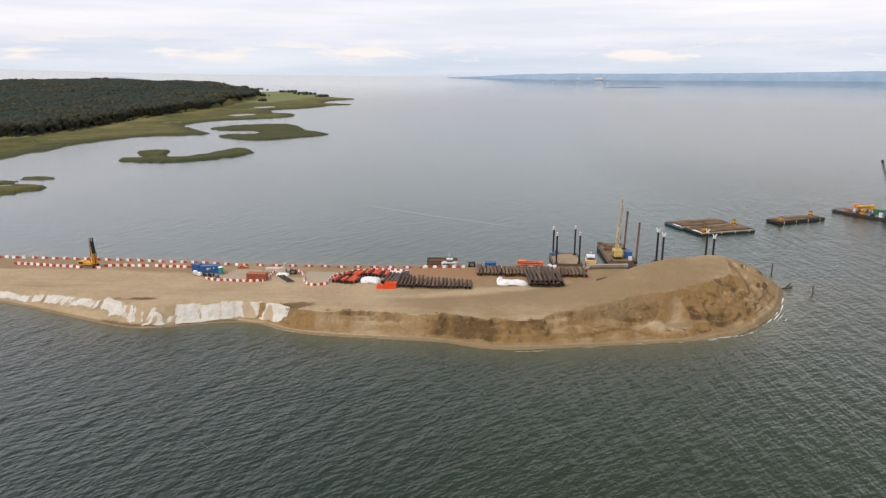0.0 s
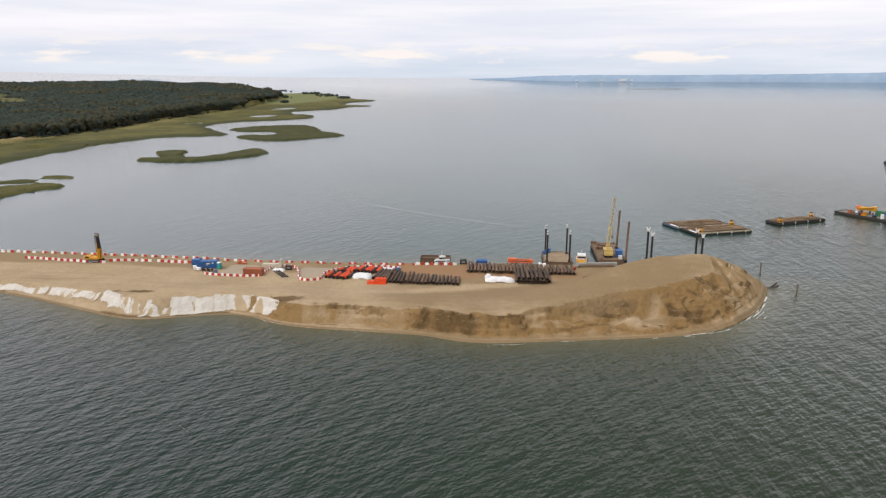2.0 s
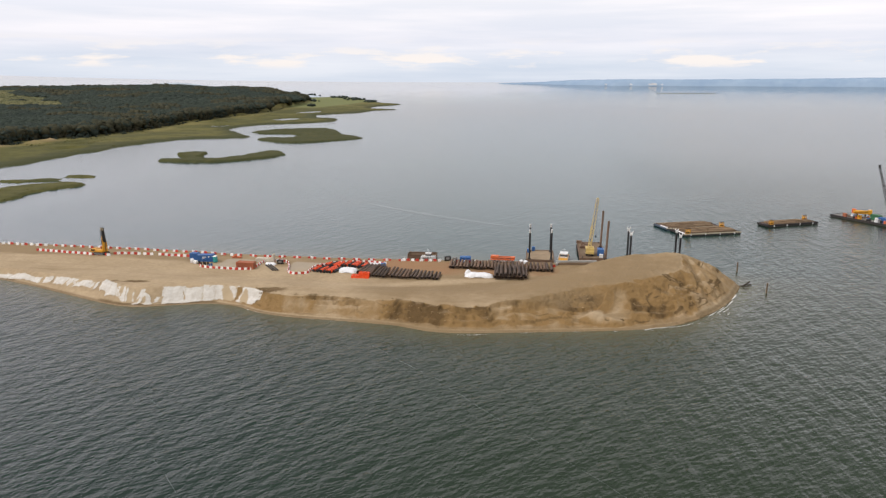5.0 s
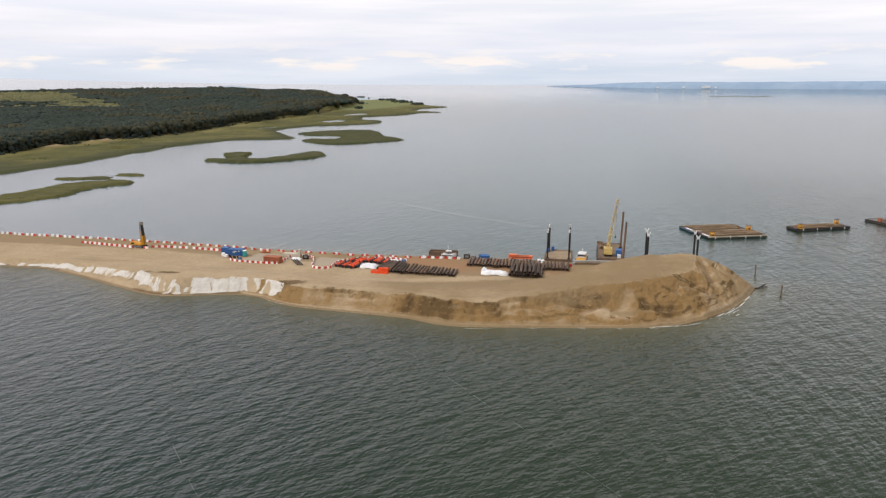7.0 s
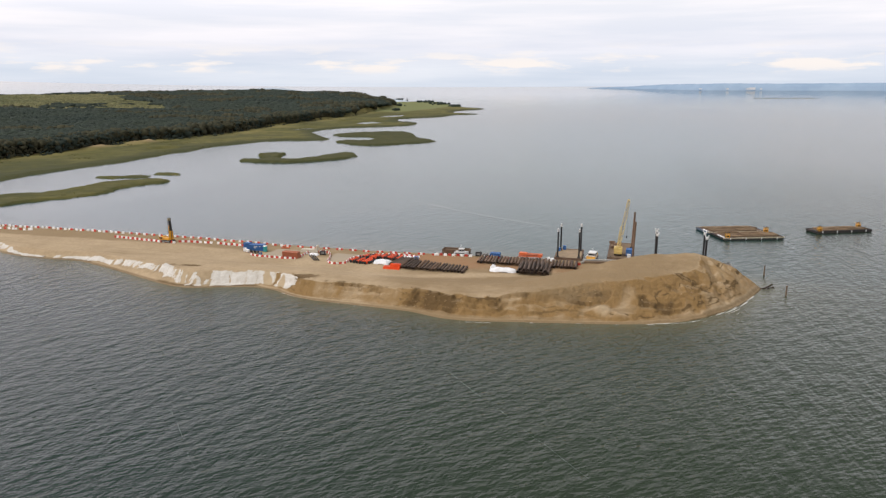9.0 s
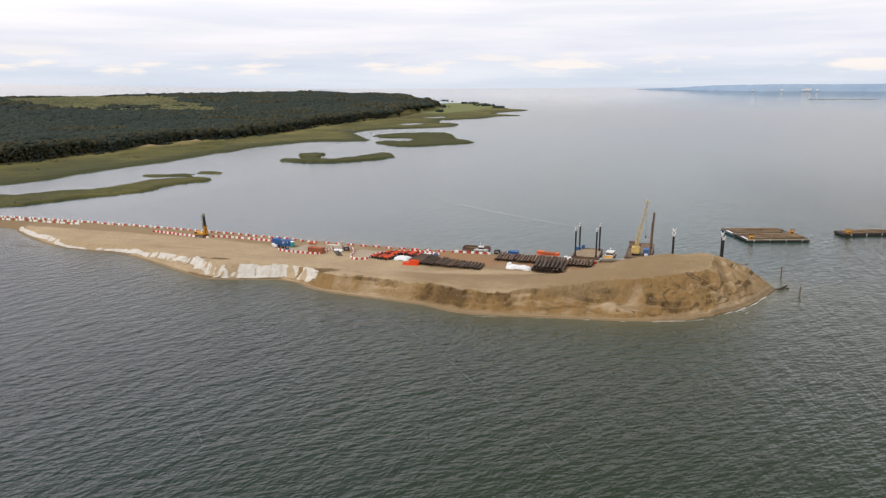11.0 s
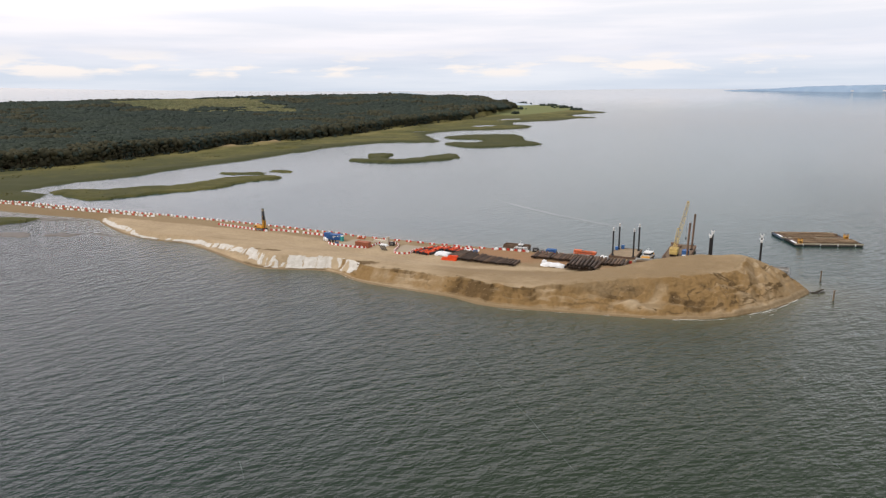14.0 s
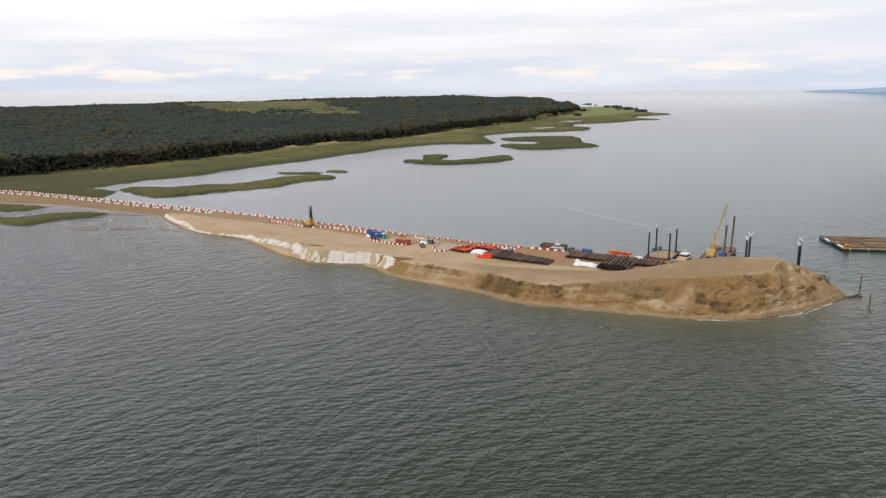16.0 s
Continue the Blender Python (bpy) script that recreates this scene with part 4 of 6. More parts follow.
RUST_PILE = material("brown_steel_piles", (0.135, 0.088, 0.060), 0.8, 0.0, (0.060, 0.045, 0.036), 0.35, 3, 0.25, 5, rand=0.35)
DECK_RUST = material("rusty_deck_load", (0.30, 0.215, 0.13), 0.85, 0, (0.16, 0.105, 0.065), 0.35, 3, 0.3, 3, rand=0.4)
BLACK_STEEL = material("black_steel", (0.022, 0.022, 0.024), 0.55, 0.2, (0.035, 0.032, 0.03), 0.6, 5)
BLACK_RUBBER = material("black_rubber", (0.02, 0.02, 0.022), 0.7, 0, (0.04, 0.038, 0.035), 0.8, 6)
HULL_BLACK = material("black_hull_paint", (0.03, 0.032, 0.036), 0.6, 0.1, (0.06, 0.045, 0.035), 0.25, 2.5)
HULL_BLUE = material("blue_grey_hull_paint", (0.06, 0.11, 0.17), 0.6, 0, (0.10, 0.09, 0.085), 0.3, 3)
GREY_STEEL = material("grey_steel", (0.27, 0.27, 0.26), 0.6, 0.2, (0.18, 0.17, 0.155), 0.5, 4)
PALE_STEEL = material("pale_weathered_edge", (0.56, 0.50, 0.37), 0.7, 0, (0.36, 0.29, 0.19), 0.5, 4)
WHITE_PAINT = material("white_paint", (0.80, 0.80, 0.79), 0.5, 0, (0.66, 0.65, 0.62), 0.6, 6)
CREAM = material("cream_concrete", (0.62, 0.56, 0.45), 0.85, 0, (0.48, 0.43, 0.34), 0.6, 5, 0.15, 4)
CONCRETE = material("grey_concrete", (0.36, 0.345, 0.31), 0.85, 0, (0.25, 0.235, 0.205), 0.5, 5, 0.2, 4)
TIMBER = material("weathered_timber", (0.21, 0.145, 0.09), 0.9, 0, (0.13, 0.09, 0.06), 0.6, 6, 0.2, 5)
GLASS = material("dark_cab_glass", (0.03, 0.035, 0.04), 0.08, 0, None, 1, 5, spec=0.6)
FOAM = material("foam", (0.72, 0.71, 0.66), 0.9, 0, (0.50, 0.48, 0.42), 0.8, 5)
ROOT = material("dark_driftwood", (0.06, 0.045, 0.032), 0.95, 0, None, 1, 6)


DECK_GREY = material("worn_grey_deck", (0.24, 0.23, 0.21), 0.85, 0, (0.15, 0.135, 0.115), 0.4, 4, 0.2, 4)


tint(WHITE_CLOTH, "dust", (0.40, 0.305, 0.185), 0.97, 0.35, 1.4)


# ---- building blocks ----
def box(bm, x, y, z, sx, sy, sz, bevel=0.0, rz=0.0, taper=1.0, ry=0.0):
    """A box centred at x, y with its underside at z."""
    r = bmesh.ops.create_cube(bm, size=1)
    vs = r["verts"]
    for v in vs:
        k = taper if v.co.z > 0 else 1
        v.co = Vector((v.co.x * sx * k, v.co.y * sy * k, (v.co.z + 0.5) * sz))
    m = Matrix.Translation((x, y, z)) @ Matrix.Rotation(radians(rz), 4, "Z") @ Matrix.Rotation(radians(ry), 4, "Y")
    bmesh.ops.transform(bm, matrix=m, verts=vs)
    if bevel:
        es = list({e for v in vs for e in v.link_edges})
        bmesh.ops.bevel(bm, geom=es, offset=bevel, segments=1, affect="EDGES")


def rod(bm, a, b, r, seg=8, r2=None, caps=True):
    a, b = Vector(a), Vector(b)
    d = b - a
    c = bmesh.ops.create_cone(bm, cap_ends=caps, segments=seg, radius1=r, radius2=r if r2 is None else r2, depth=d.length)
    m = Matrix.Translation((a + b) / 2) @ d.to_track_quat("Z", "Y").to_matrix().to_4x4()
    bmesh.ops.transform(bm, matrix=m, verts=c["verts"])


def tube(bm, a, b, r, wall=0.03, seg=14):
    """An open steel tube with wall thickness."""
    a, b = Vector(a), Vector(b)
    q = (b - a).to_track_quat("Z", "Y")
    rings = []
    for p, rr in ((a, r), (b, r), (b, r - wall), (a, r - wall)):
        rings.append([bm.verts.new(p + q @ Vector((math.cos(6.2832 * k / seg) * rr, math.sin(6.2832 * k / seg) * rr, 0))) for k in range(seg)])
    for i in range(4):
        p, s = rings[i], rings[(i + 1) % 4]
        for k in range(seg):
            bm.faces.new((p[k], p[(k + 1) % seg], s[(k + 1) % seg], s[k]))


def part(name, bm, mat, parent=None, label="", smooth=False):
    me = bpy.data.meshes.new(name)
    bmesh.ops.recalc_face_normals(bm, faces=bm.faces)
    bm.to_mesh(me)
    bm.free()
    me.materials.append(mat)
    if smooth:
        me.polygons.foreach_set("use_smooth", np.ones(len(me.polygons), bool))
    ob = new(name, me)
    if parent:
        ob.parent = parent
    if label:
        ob["label"] = label
    return ob


def made(fn, *args, **kw):
    bm = bmesh.new()
    fn(bm, *args, **kw)
    return bm


def boxes(*specs, **kw):
    bm = bmesh.new()
    for s in specs:
        box(bm, *s, **kw)
    return bm


def rods(*specs, **kw):
    bm = bmesh.new()
    for s in specs:
        rod(bm, *s, **kw)
    return bm


def thing(name, label, category, x, y, z, rz=0.0, group=""):
    ob = new(name)
    ob.empty_display_size = 0.5
    ob.matrix_basis = pose(x, y, z, 0, 0, rz)
    return tagged(ob, label, category, group)


def ground(x, y):
    return float(spit_height(np.array([x]), np.array([y]))[0])


# ---- white geotextile on the bank ----
def shore_frame():
    p = NEAR_SHORE
    t = np.gradient(p, axis=0)
    t /= np.linalg.norm(t, axis=1)[:, None]
    return p, np.stack([-t[:, 1], t[:, 0]], -1)


SHORE_P, SHORE_N = shore_frame()


def draped_sheet(x0, x1, d0, d1, lean=0.0, sand=0.3, slant=0.6, seed=0, e0=None, e1=None, name="geotextile_sheet", label="white geotextile sheet draped down the eroded sand bank"):
    """A ragged sheet lying on the bank from d0 to d1 metres inland (e0 to e1 at its far end); sand streaks run down it and cover part of it."""
    nu, nv = max(5, int((x1 - x0) / 0.32)), max(6, int((d1 - d0) / 0.28))
    u, v = np.meshgrid(np.linspace(0, 1, nu), np.linspace(0, 1, nv))
    e0, e1 = d0 if e0 is None else e0, d1 if e1 is None else e1
    xs = x0 + (x1 - x0) * u
    xs = xs + (fuzz(v * 7, v * 0 + seed, 1, 1) - 0.5) * 0.9 * np.abs(u - 0.5) * 2 + lean * (v - 0.5)
    lo, hi = d0 + (e0 - d0) * u, d1 + (e1 - d1) * u
    lo = lo + (fractal(xs, xs * 0 + seed * 3.1, 2.2, 2) - 0.47) * 1.5
    hi = hi + (fractal(xs, xs * 0 + seed * 1.7 + 4, 1.8, 1) - 0.47) * 1.3
    d = lo + (hi - lo) * v
    py = np.interp(xs, SHORE_P[:, 0], SHORE_P[:, 1])
    nx, ny = np.interp(xs, SHORE_P[:, 0], SHORE_N[:, 0]), np.interp(xs, SHORE_P[:, 0], SHORE_N[:, 1])
    x, y = xs + nx * d, py + ny * d
    along_m = xs - slant * (d - d0)
    fold = fractal(along_m + seed * 7, d * 0.18, 1.0, 1) - 0.47
    z = np.maximum(spit_height(x, y), 0.05) + 0.12 + fold * 0.45
    rim = np.minimum(np.minimum(u, 1 - u) * (x1 - x0), np.minimum(v, 1 - v) * (d1 - d0))
    streak = fractal(along_m + seed * 5, d * 0.5, 2.6, 2)
    dust = np.clip(smooth01(0.3, 0.0, rim) * 0.5 + smooth01(0.05, -0.05, streak - 0.24 - 0.40 * sand) - 0.15 * fold, 0, 1)
    f = grid_faces(nu, nv)
    vtx = np.stack([x, y, z], -1).reshape(-1, 3)
    n = len(vtx)
    faces = np.vstack([f, f[:, ::-1] + n])
    return tagged(mesh_object(name, np.vstack([vtx, vtx - (0, 0, 0.07)]), faces, WHITE_CLOTH, None, True, {"dust": np.concatenate([dust.ravel(), dust.ravel()])}), label, "geotextile", "geotextile on the bank")


STRIP = "low strip of white geotextile along the foot of the bank"
STREAKED = "sand-streaked white geotextile slanting down the bank"
draped_sheet(-209.5, -190, 1.2, 3.0, sand=0.1, seed=1, e0=1.4, e1=3.6, label=STRIP)
draped_sheet(-190, -174, 1.4, 3.6, sand=0.15, seed=2, e0=2.4, e1=4.4, label=STRIP)
draped_sheet(-174, -161, 2.2, 4.2, sand=0.1, seed=3, e0=0.8, e1=2.4, label=STRIP)
draped_sheet(-161, -147, 0.7, 2.3, sand=0.1, seed=4, e0=0.7, e1=2.0, label=STRIP)
draped_sheet(-143, -129, 0.8, 2.5, sand=0.2, seed=5, e0=1.2, e1=2.9, label=STRIP)
draped_sheet(-129, -115.8, 1.3, 3.0, sand=0.25, seed=6, e0=2.3, e1=3.9, label=STRIP)
draped_sheet(-114.7, -111.2, 2.4, 4.0, sand=0.25, seed=7, label=STRIP)
draped_sheet(-110.2, -101, 2.6, 4.3, sand=0.2, seed=8, e0=3.0, e1=5.0, label=STRIP)
draped_sheet(-101, -92.4, 3.0, 5.0, sand=0.25, seed=9, e0=3.8, e1=5.8, label=STRIP)
draped_sheet(-91.4, -87.2, 3.4, 7.4, lean=-1.5, sand=0.28, slant=-0.7, seed=20, label=STREAKED)
draped_sheet(-87.6, -83.4, 3.0, 6.6, lean=-1.5, sand=0.33, slant=-0.7, seed=21, label=STREAKED)
draped_sheet(-83.6, -79.6, 2.6, 5.8, lean=-1.5, sand=0.40, slant=-0.8, seed=22, label=STREAKED)
draped_sheet(-79.8, -76.4, 2.6, 5.6, lean=-1.5, sand=0.46, slant=-0.8, seed=23, label=STREAKED)
draped_sheet(-74.9, -72.9, 1.4, 5.4, lean=0.9, sand=0.05, seed=30, label="narrow white geotextile strip hanging down the bank")
draped_sheet(-72.9, -70.1, 1.3, 4.9, lean=-1.3, sand=0.12, seed=31, e1=3.6, label="narrow white geotextile strip hanging down the bank")
draped_sheet(-69.0, -67.2, 1.6, 3.5, lean=0.6, sand=0.35, seed=32, label="torn scrap of white geotextile on the sand bank")
draped_sheet(-67.2, -61.6, 0.9, 5.7, sand=0.0, slant=0.1, seed=33, label="large clean white geotextile sheet covering the bank")
draped_sheet(-61.8, -56.6, 0.9, 5.4, sand=0.12, slant=0.1, seed=35, e0=1.6, e1=5.0, label="white geotextile sheet beside sand-covered ones")
draped_sheet(-57.4, -54.4, 1.9, 5.4, sand=0.72, slant=-0.4, seed=36, label="geotextile sheet almost wholly covered with sand")
draped_sheet(-54.8, -48.6, 2.2, 5.4, sand=0.52, slant=-0.8, seed=38, label="white geotextile half buried under sand")
draped_sheet(-47.6, -42.2, 1.7, 5.6, lean=0.4, sand=0.25, slant=-0.6, seed=37, label=STREAKED)


# ---- red and white barriers ----
def barrier_mesh():
    bm = bmesh.new()
    box(bm, 0, 0, 0, 1.12, 0.46, 0.12)
    box(bm, 0, 0, 0.10, 1.10, 0.40, 0.34, taper=0.85)
    box(bm, 0, 0, 0.42, 1.06, 0.28, 0.42, taper=0.92)
    box(bm, 0.56, 0, 0.18, 0.08, 0.16, 0.55)
    me = bpy.data.meshes.new("barrier_unit")
    bm.to_mesh(me)
    bm.free()
    return me


BARRIER_RED, BARRIER_WHITE = barrier_mesh(), None
BARRIER_WHITE = BARRIER_RED.copy()
BARRIER_RED.materials.append(RED_PLASTIC)
BARRIER_WHITE.materials.append(WHITE_PLASTIC)
FAR_UNITS = []


def along(points, step):
    p = rounded(points, 0.5)
    s = np.concatenate([[0], np.cumsum(np.linalg.norm(np.diff(p, axis=0), axis=1))])
    at = np.arange(0, s[-1], step)
    x, y = np.interp(at, s, p[:, 0]), np.interp(at, s, p[:, 1])
    tx, ty = np.interp(at + 0.3, s, p[:, 0]) - x, np.interp(at + 0.3, s, p[:, 1]) - y
    return x, y, np.degrees(np.arctan2(ty, tx))


def put_barriers(points, step, pattern, group, gap_every=0, size=1.0):
    x, y, a = along(points, step)
    z = spit_height(x, y)
    rs = np.random.RandomState(int(abs(points[0][0])))
    for k in range(len(x)):
        c = pattern[k % len(pattern)]
        if c == "-" or (gap_every and k % gap_every == gap_every - 1):
            continue
        turn, jx, jy = a[k] + rs.uniform(-5, 5), rs.uniform(-0.08, 0.08), rs.uniform(-0.15, 0.15)
        if x[k] < -205:
            FAR_UNITS.append((x[k] + jx, y[k] + jy, z[k] - 0.03, turn, c))
            continue
        ob = new("traffic_barrier", BARRIER_RED if c == "r" else BARRIER_WHITE)
        ob.matrix_basis = pose(x[k] + jx, y[k] + jy, z[k] - 0.04, 0, 0, turn) @ Matrix.Scale(size, 4)
        tagged(ob, "red plastic water-filled traffic barrier standing on sand" if c == "r" else "white plastic water-filled traffic barrier standing on sand", "barrier", group)


put_barriers([(-420, 196), (-360, 204), (-322, 207.2), (-270, 208.6), (-220, 209.2), (-180, 209.3), (-140, 209.0)], 1.16, "w-wr-", "far barrier row")
put_barriers([(-139, 209.0), (-119, 208.6), (-70, 208.6)], 0.9, "wr--", "far barrier row", 0, 0.9)
put_barriers([(-69, 208.6), (-44, 209.2), (-22, 209.6), (-10, 210)], 0.88, "rwr---", "far barrier row", 0, 0.8)
put_barriers([(-9.5, 210.4), (2.5, 211.4)], 1.5, "wr", "far barrier row")
put_barriers([(8, 210.9), (17, 211.6)], 1.16, "wr-", "far barrier row")
put_barriers([(-390, 193), (-340, 199), (-305, 202.4), (-258, 203.4), (-214, 204.6), (-183, 204.6)], 1.16, "w-ww-r-", "near barrier row")
put_barriers([(-140, 202), (-128, 200.2), (-112.5, 199.2), (-111, 199.3)], 1.16, "rw", "near barrier row")
put_barriers([(-110, 201.2), (-104, 202.6), (-97, 202.9)], 1.16, "rw", "near barrier row", 9)
put_barriers([(-94.5, 203.2), (-83.3, 203.2)], 1.16, "wr", "near barrier row")
put_barriers([(-74.4, 192.6), (-72.4, 191.4), (-64, 191.2), (-58, 191.6), (-56.4, 192.4), (-56.0, 196), (-56.1, 199), (-55.6, 202), (-53.3, 203.1), (-51, 203.9), (-48.5, 202.8), (-46.8, 200.3), (-45.2, 196.3), (-43.9, 192), (-42.5, 190.1), (-40.6, 189.4),
              (-38, 190.2), (-36.9, 191.0), (-37.2, 194.8), (-36.9, 197.3), (-36.1, 199), (-34.7, 201.2), (-32.6, 202.9), (-30.4, 204.9), (-26.0, 206.3), (-20, 206.4), (-14.5, 205.2)], 0.98, "rw", "compound barrier row", 0, 0.88)
if FAR_UNITS:
    for c, mat in (("r", RED_PLASTIC), ("w", WHITE_PLASTIC)):
        src = np.array([v.co for v in BARRIER_RED.vertices])
        quads = np.array([tuple(p.vertices) for p in BARRIER_RED.polygons])
        vs, fs = [], []
        for x, y, z, a, cc in FAR_UNITS:
            if cc == c:
                ca, sa = math.cos(radians(a)), math.sin(radians(a))
                fs.append(quads + len(vs) * len(src))
                vs.append(np.stack([src[:, 0] * ca - src[:, 1] * sa + x, src[:, 0] * sa + src[:, 1] * ca + y, src[:, 2] + z], -1))
        tagged(mesh_object("traffic_barriers", np.vstack(vs), np.vstack(fs), mat), "rows of %s plastic barriers along the causeway" % ("red" if c == "r" else "white"), "barriers", kind="stuff")


# ---- excavator ----
def excavator(x, y, rz):
    z = ground(x, y) - 0.05
    t = thing("excavator", "yellow crawler excavator with its boom raised upright, parked on sand", "excavator", x, y, z, rz)
    for s in (-1, 1):
        bm = bmesh.new()
        box(bm, 0, s * 1.25, 0.0, 4.6, 0.6, 0.95, 0.28)
        tr = part("track", bm, BLACK_STEEL, t, "black crawler track")
        part("track_frame", boxes((0, s * 1.25, 0.28, 3.4, 0.64, 0.36)), GREY_STEEL, tr)
    part("undercarriage", boxes((0, 0, 0.45, 2.4, 2.2, 0.6)), BLACK_STEEL, t)
    bm = boxes((-0.9, 0, 1.0, 4.6, 2.7, 0.85), bevel=0.12)
    box(bm, -2.2, 0.2, 1.8, 1.6, 2.0, 0.3, 0.08)
    body = part("upper_body", bm, YELLOW_PAINT, t)
    part("engine_grille", boxes((-2.2, -1.42, 1.4, 1.4, 0.05, 0.6)), BLACK_STEEL, body)
    part("counterweight", boxes((-3.2, 0, 1.0, 0.9, 2.6, 0.9), bevel=0.25), YELLOW_PAINT, t)
    cab = part("cab", boxes((0.5, 0.85, 1.2, 1.5, 1.0, 1.5), bevel=0.1, taper=0.92), YELLOW_PAINT, t)
    part("cab_window", boxes((0.52, 0.84, 1.8, 1.52, 1.02, 0.65), taper=0.96), GLASS, cab, "dark cab glazing")
    # boom raised upright, stick folded up in line with it
    bm = bmesh.new()
    rod(bm, (1.6, -0.2, 1.3), (1.65, -0.2, 4.2), 1.15, 4, 0.95)
    rod(bm, (1.65, -0.2, 4.2), (1.5, -0.2, 6.6), 0.95, 4, 0.7)
    part("boom", bm, YELLOW_PAINT, t)
    part("boom_cylinder", rods(((2.3, -0.6, 1.4), (2.35, -0.6, 4.6), 0.12), ((2.3, 0.2, 1.4), (2.35, 0.2, 4.6), 0.12)), BLACK_STEEL, t)
    part("stick", rods(((1.75, -0.2, 4.6), (1.5, -0.2, 9.3), 0.8), seg=4, r2=0.6), BLACK_STEEL, t, "dark steel stick")
    part("hydraulic_hose", rods(((1.0, -0.65, 4.4), (0.95, -0.65, 9.0), 0.09), ((1.0, -0.65, 4.4), (1.1, -0.5, 2.4), 0.09)), BLACK_RUBBER, t)
    part("attachment_head", boxes((1.45, -0.2, 8.5, 0.95, 0.9, 0.9), bevel=0.1), PALE_STEEL, t)
    part("attachment_bracket", boxes((1.45, -0.2, 9.35, 1.6, 0.3, 0.25)), BLACK_STEEL, t)
    return t


excavator(-114.6, 200.4, -4)


# ---- containers and site stores ----
def container(x, y, rz, L=6.06, W=2.44, H=2.55, mat=BLUE_PAINT, label="blue steel shipping container on sand"):
    t = thing("shipping_container", label, "container", x, y, ground(x, y) - 0.05, rz)
    bm = bmesh.new()
    n = int(L / 0.28)
    for s in (-1, 1):
        for k in range(n):
            box(bm, -L / 2 + (k + 0.5) * L / n, s * (W / 2 - 0.05), 0.15, L / n * 0.55, 0.08, H - 0.3)
    box(bm, 0, 0, 0.12, L - 0.1, W - 0.16, H - 0.2)
    part("corrugated_wall", bm, mat, t)
    bm = bmesh.new()
    for sx in (-1, 1):
        for sy in (-1, 1):
            box(bm, sx * (L / 2 - 0.08), sy * (W / 2 - 0.08), 0, 0.16, 0.16, H)
    for sy in (-1, 1):
        box(bm, 0, sy * (W / 2 - 0.06), 0, L - 0.2, 0.12, 0.16)
        box(bm, 0, sy * (W / 2 - 0.06), H - 0.12, L - 0.2, 0.12, 0.12)
    for sx in (-1, 1):
        box(bm, sx * (L / 2 - 0.06), 0, 0, 0.12, W - 0.2, 0.15)
        box(bm, sx * (L / 2 - 0.06), 0, H - 0.11, 0.12, W - 0.2, 0.11)
    part("frame", bm, mat, t)
    for s in (-1, 1):
        d = part("door", boxes((L / 2 - 0.02, s * (W / 4 - 0.03), 0.18, 0.07, W / 2 - 0.2, H - 0.34)), mat, t)
        part("locking_bar", rods(((L / 2 + 0.05, s * 0.3, 0.2), (L / 2 + 0.05, s * 0.3, H - 0.2), 0.03)), GREY_STEEL, d)
    return t


store = container(-75.6, 199.5, 9, 5.6, 2.4, 2.3)
for bx, bz, bw, bh in ((-0.2, 1.45, 1.3, 0.26), (-0.45, 1.05, 0.8, 0.2), (1.35, 1.5, 0.5, 0.36)):
    part("white_marking", boxes((bx, -1.235, bz, bw, 0.02, bh)), WHITE_PAINT, store, "white painted bar")
container(-80.2, 200.6, -6, 2.6, 2.2, 2.4, label="short blue steel storage container on sand")
container(-58.6, 193.2, -3, 5.9, 2.4, 2.3, RED_OXIDE, "red-brown steel container standing behind the barriers")
container(11.2, 213.4, 3, 3.6, 2.2, 1.7, label="small blue steel container on the quay")


def portable_toilet(x, y):
    t = thing("portable_toilet", "teal plastic portable toilet beside the blue container", "toilet", x, y, ground(x, y) - 0.04, -8)
    part("cabin", boxes((0, 0, 0.1, 1.1, 1.1, 2.0), bevel=0.05), TEAL, t)
    part("roof", boxes((0, 0, 2.1, 1.2, 1.2, 0.18), taper=0.8), WHITE_PLASTIC, t, "pale translucent roof")
    part("door", boxes((0, -0.56, 0.2, 0.75, 0.05, 1.8)), TEAL, t)
    part("skid", boxes((0, 0, 0, 1.2, 1.2, 0.1)), BLACK_STEEL, t)


portable_toilet(-71.9, 198.6)


def ibc_tank(x, y, rz):
    t = thing("liquid_tank", "white plastic tank in a wire cage on a pallet", "tank", x, y, ground(x, y) - 0.04, rz, "tanks by the container")
    part("tank", boxes((0, 0, 0.16, 1.1, 0.95, 0.95), bevel=0.08), WHITE_PLASTIC, t)
    part("pallet", boxes((0, 0, 0, 1.2, 1.0, 0.14)), TIMBER, t)
    bm = bmesh.new()
    for k in range(5):
        for s in (-1, 1):
            rod(bm, (-0.58 + 0.29 * k, s * 0.5, 0.1), (-0.58 + 0.29 * k, s * 0.5, 1.15), 0.015, 4)
    part("cage", bm, GREY_STEEL, t)


for px, py, a in ((-78.6, 195.9, 5), (-77.2, 195.2, -12), (-79.6, 197.4, 20)):
    ibc_tank(px, py, a)


def drum(x, y, mat, label):
    t = thing("drum", label, "barrel", x, y, ground(x, y) - 0.03, 0, "drums by the container")
    bm = rods(((0, 0, 0), (0, 0, 0.88), 0.29), seg=12)
    for h in (0.02, 0.3, 0.58, 0.84):
        rod(bm, (0, 0, h), (0, 0, h + 0.04), 0.305, 12)
    part("shell", bm, mat, t)
    part("bung", rods(((0.15, 0, 0.88), (0.15, 0, 0.91), 0.04)), GREY_STEEL, t)


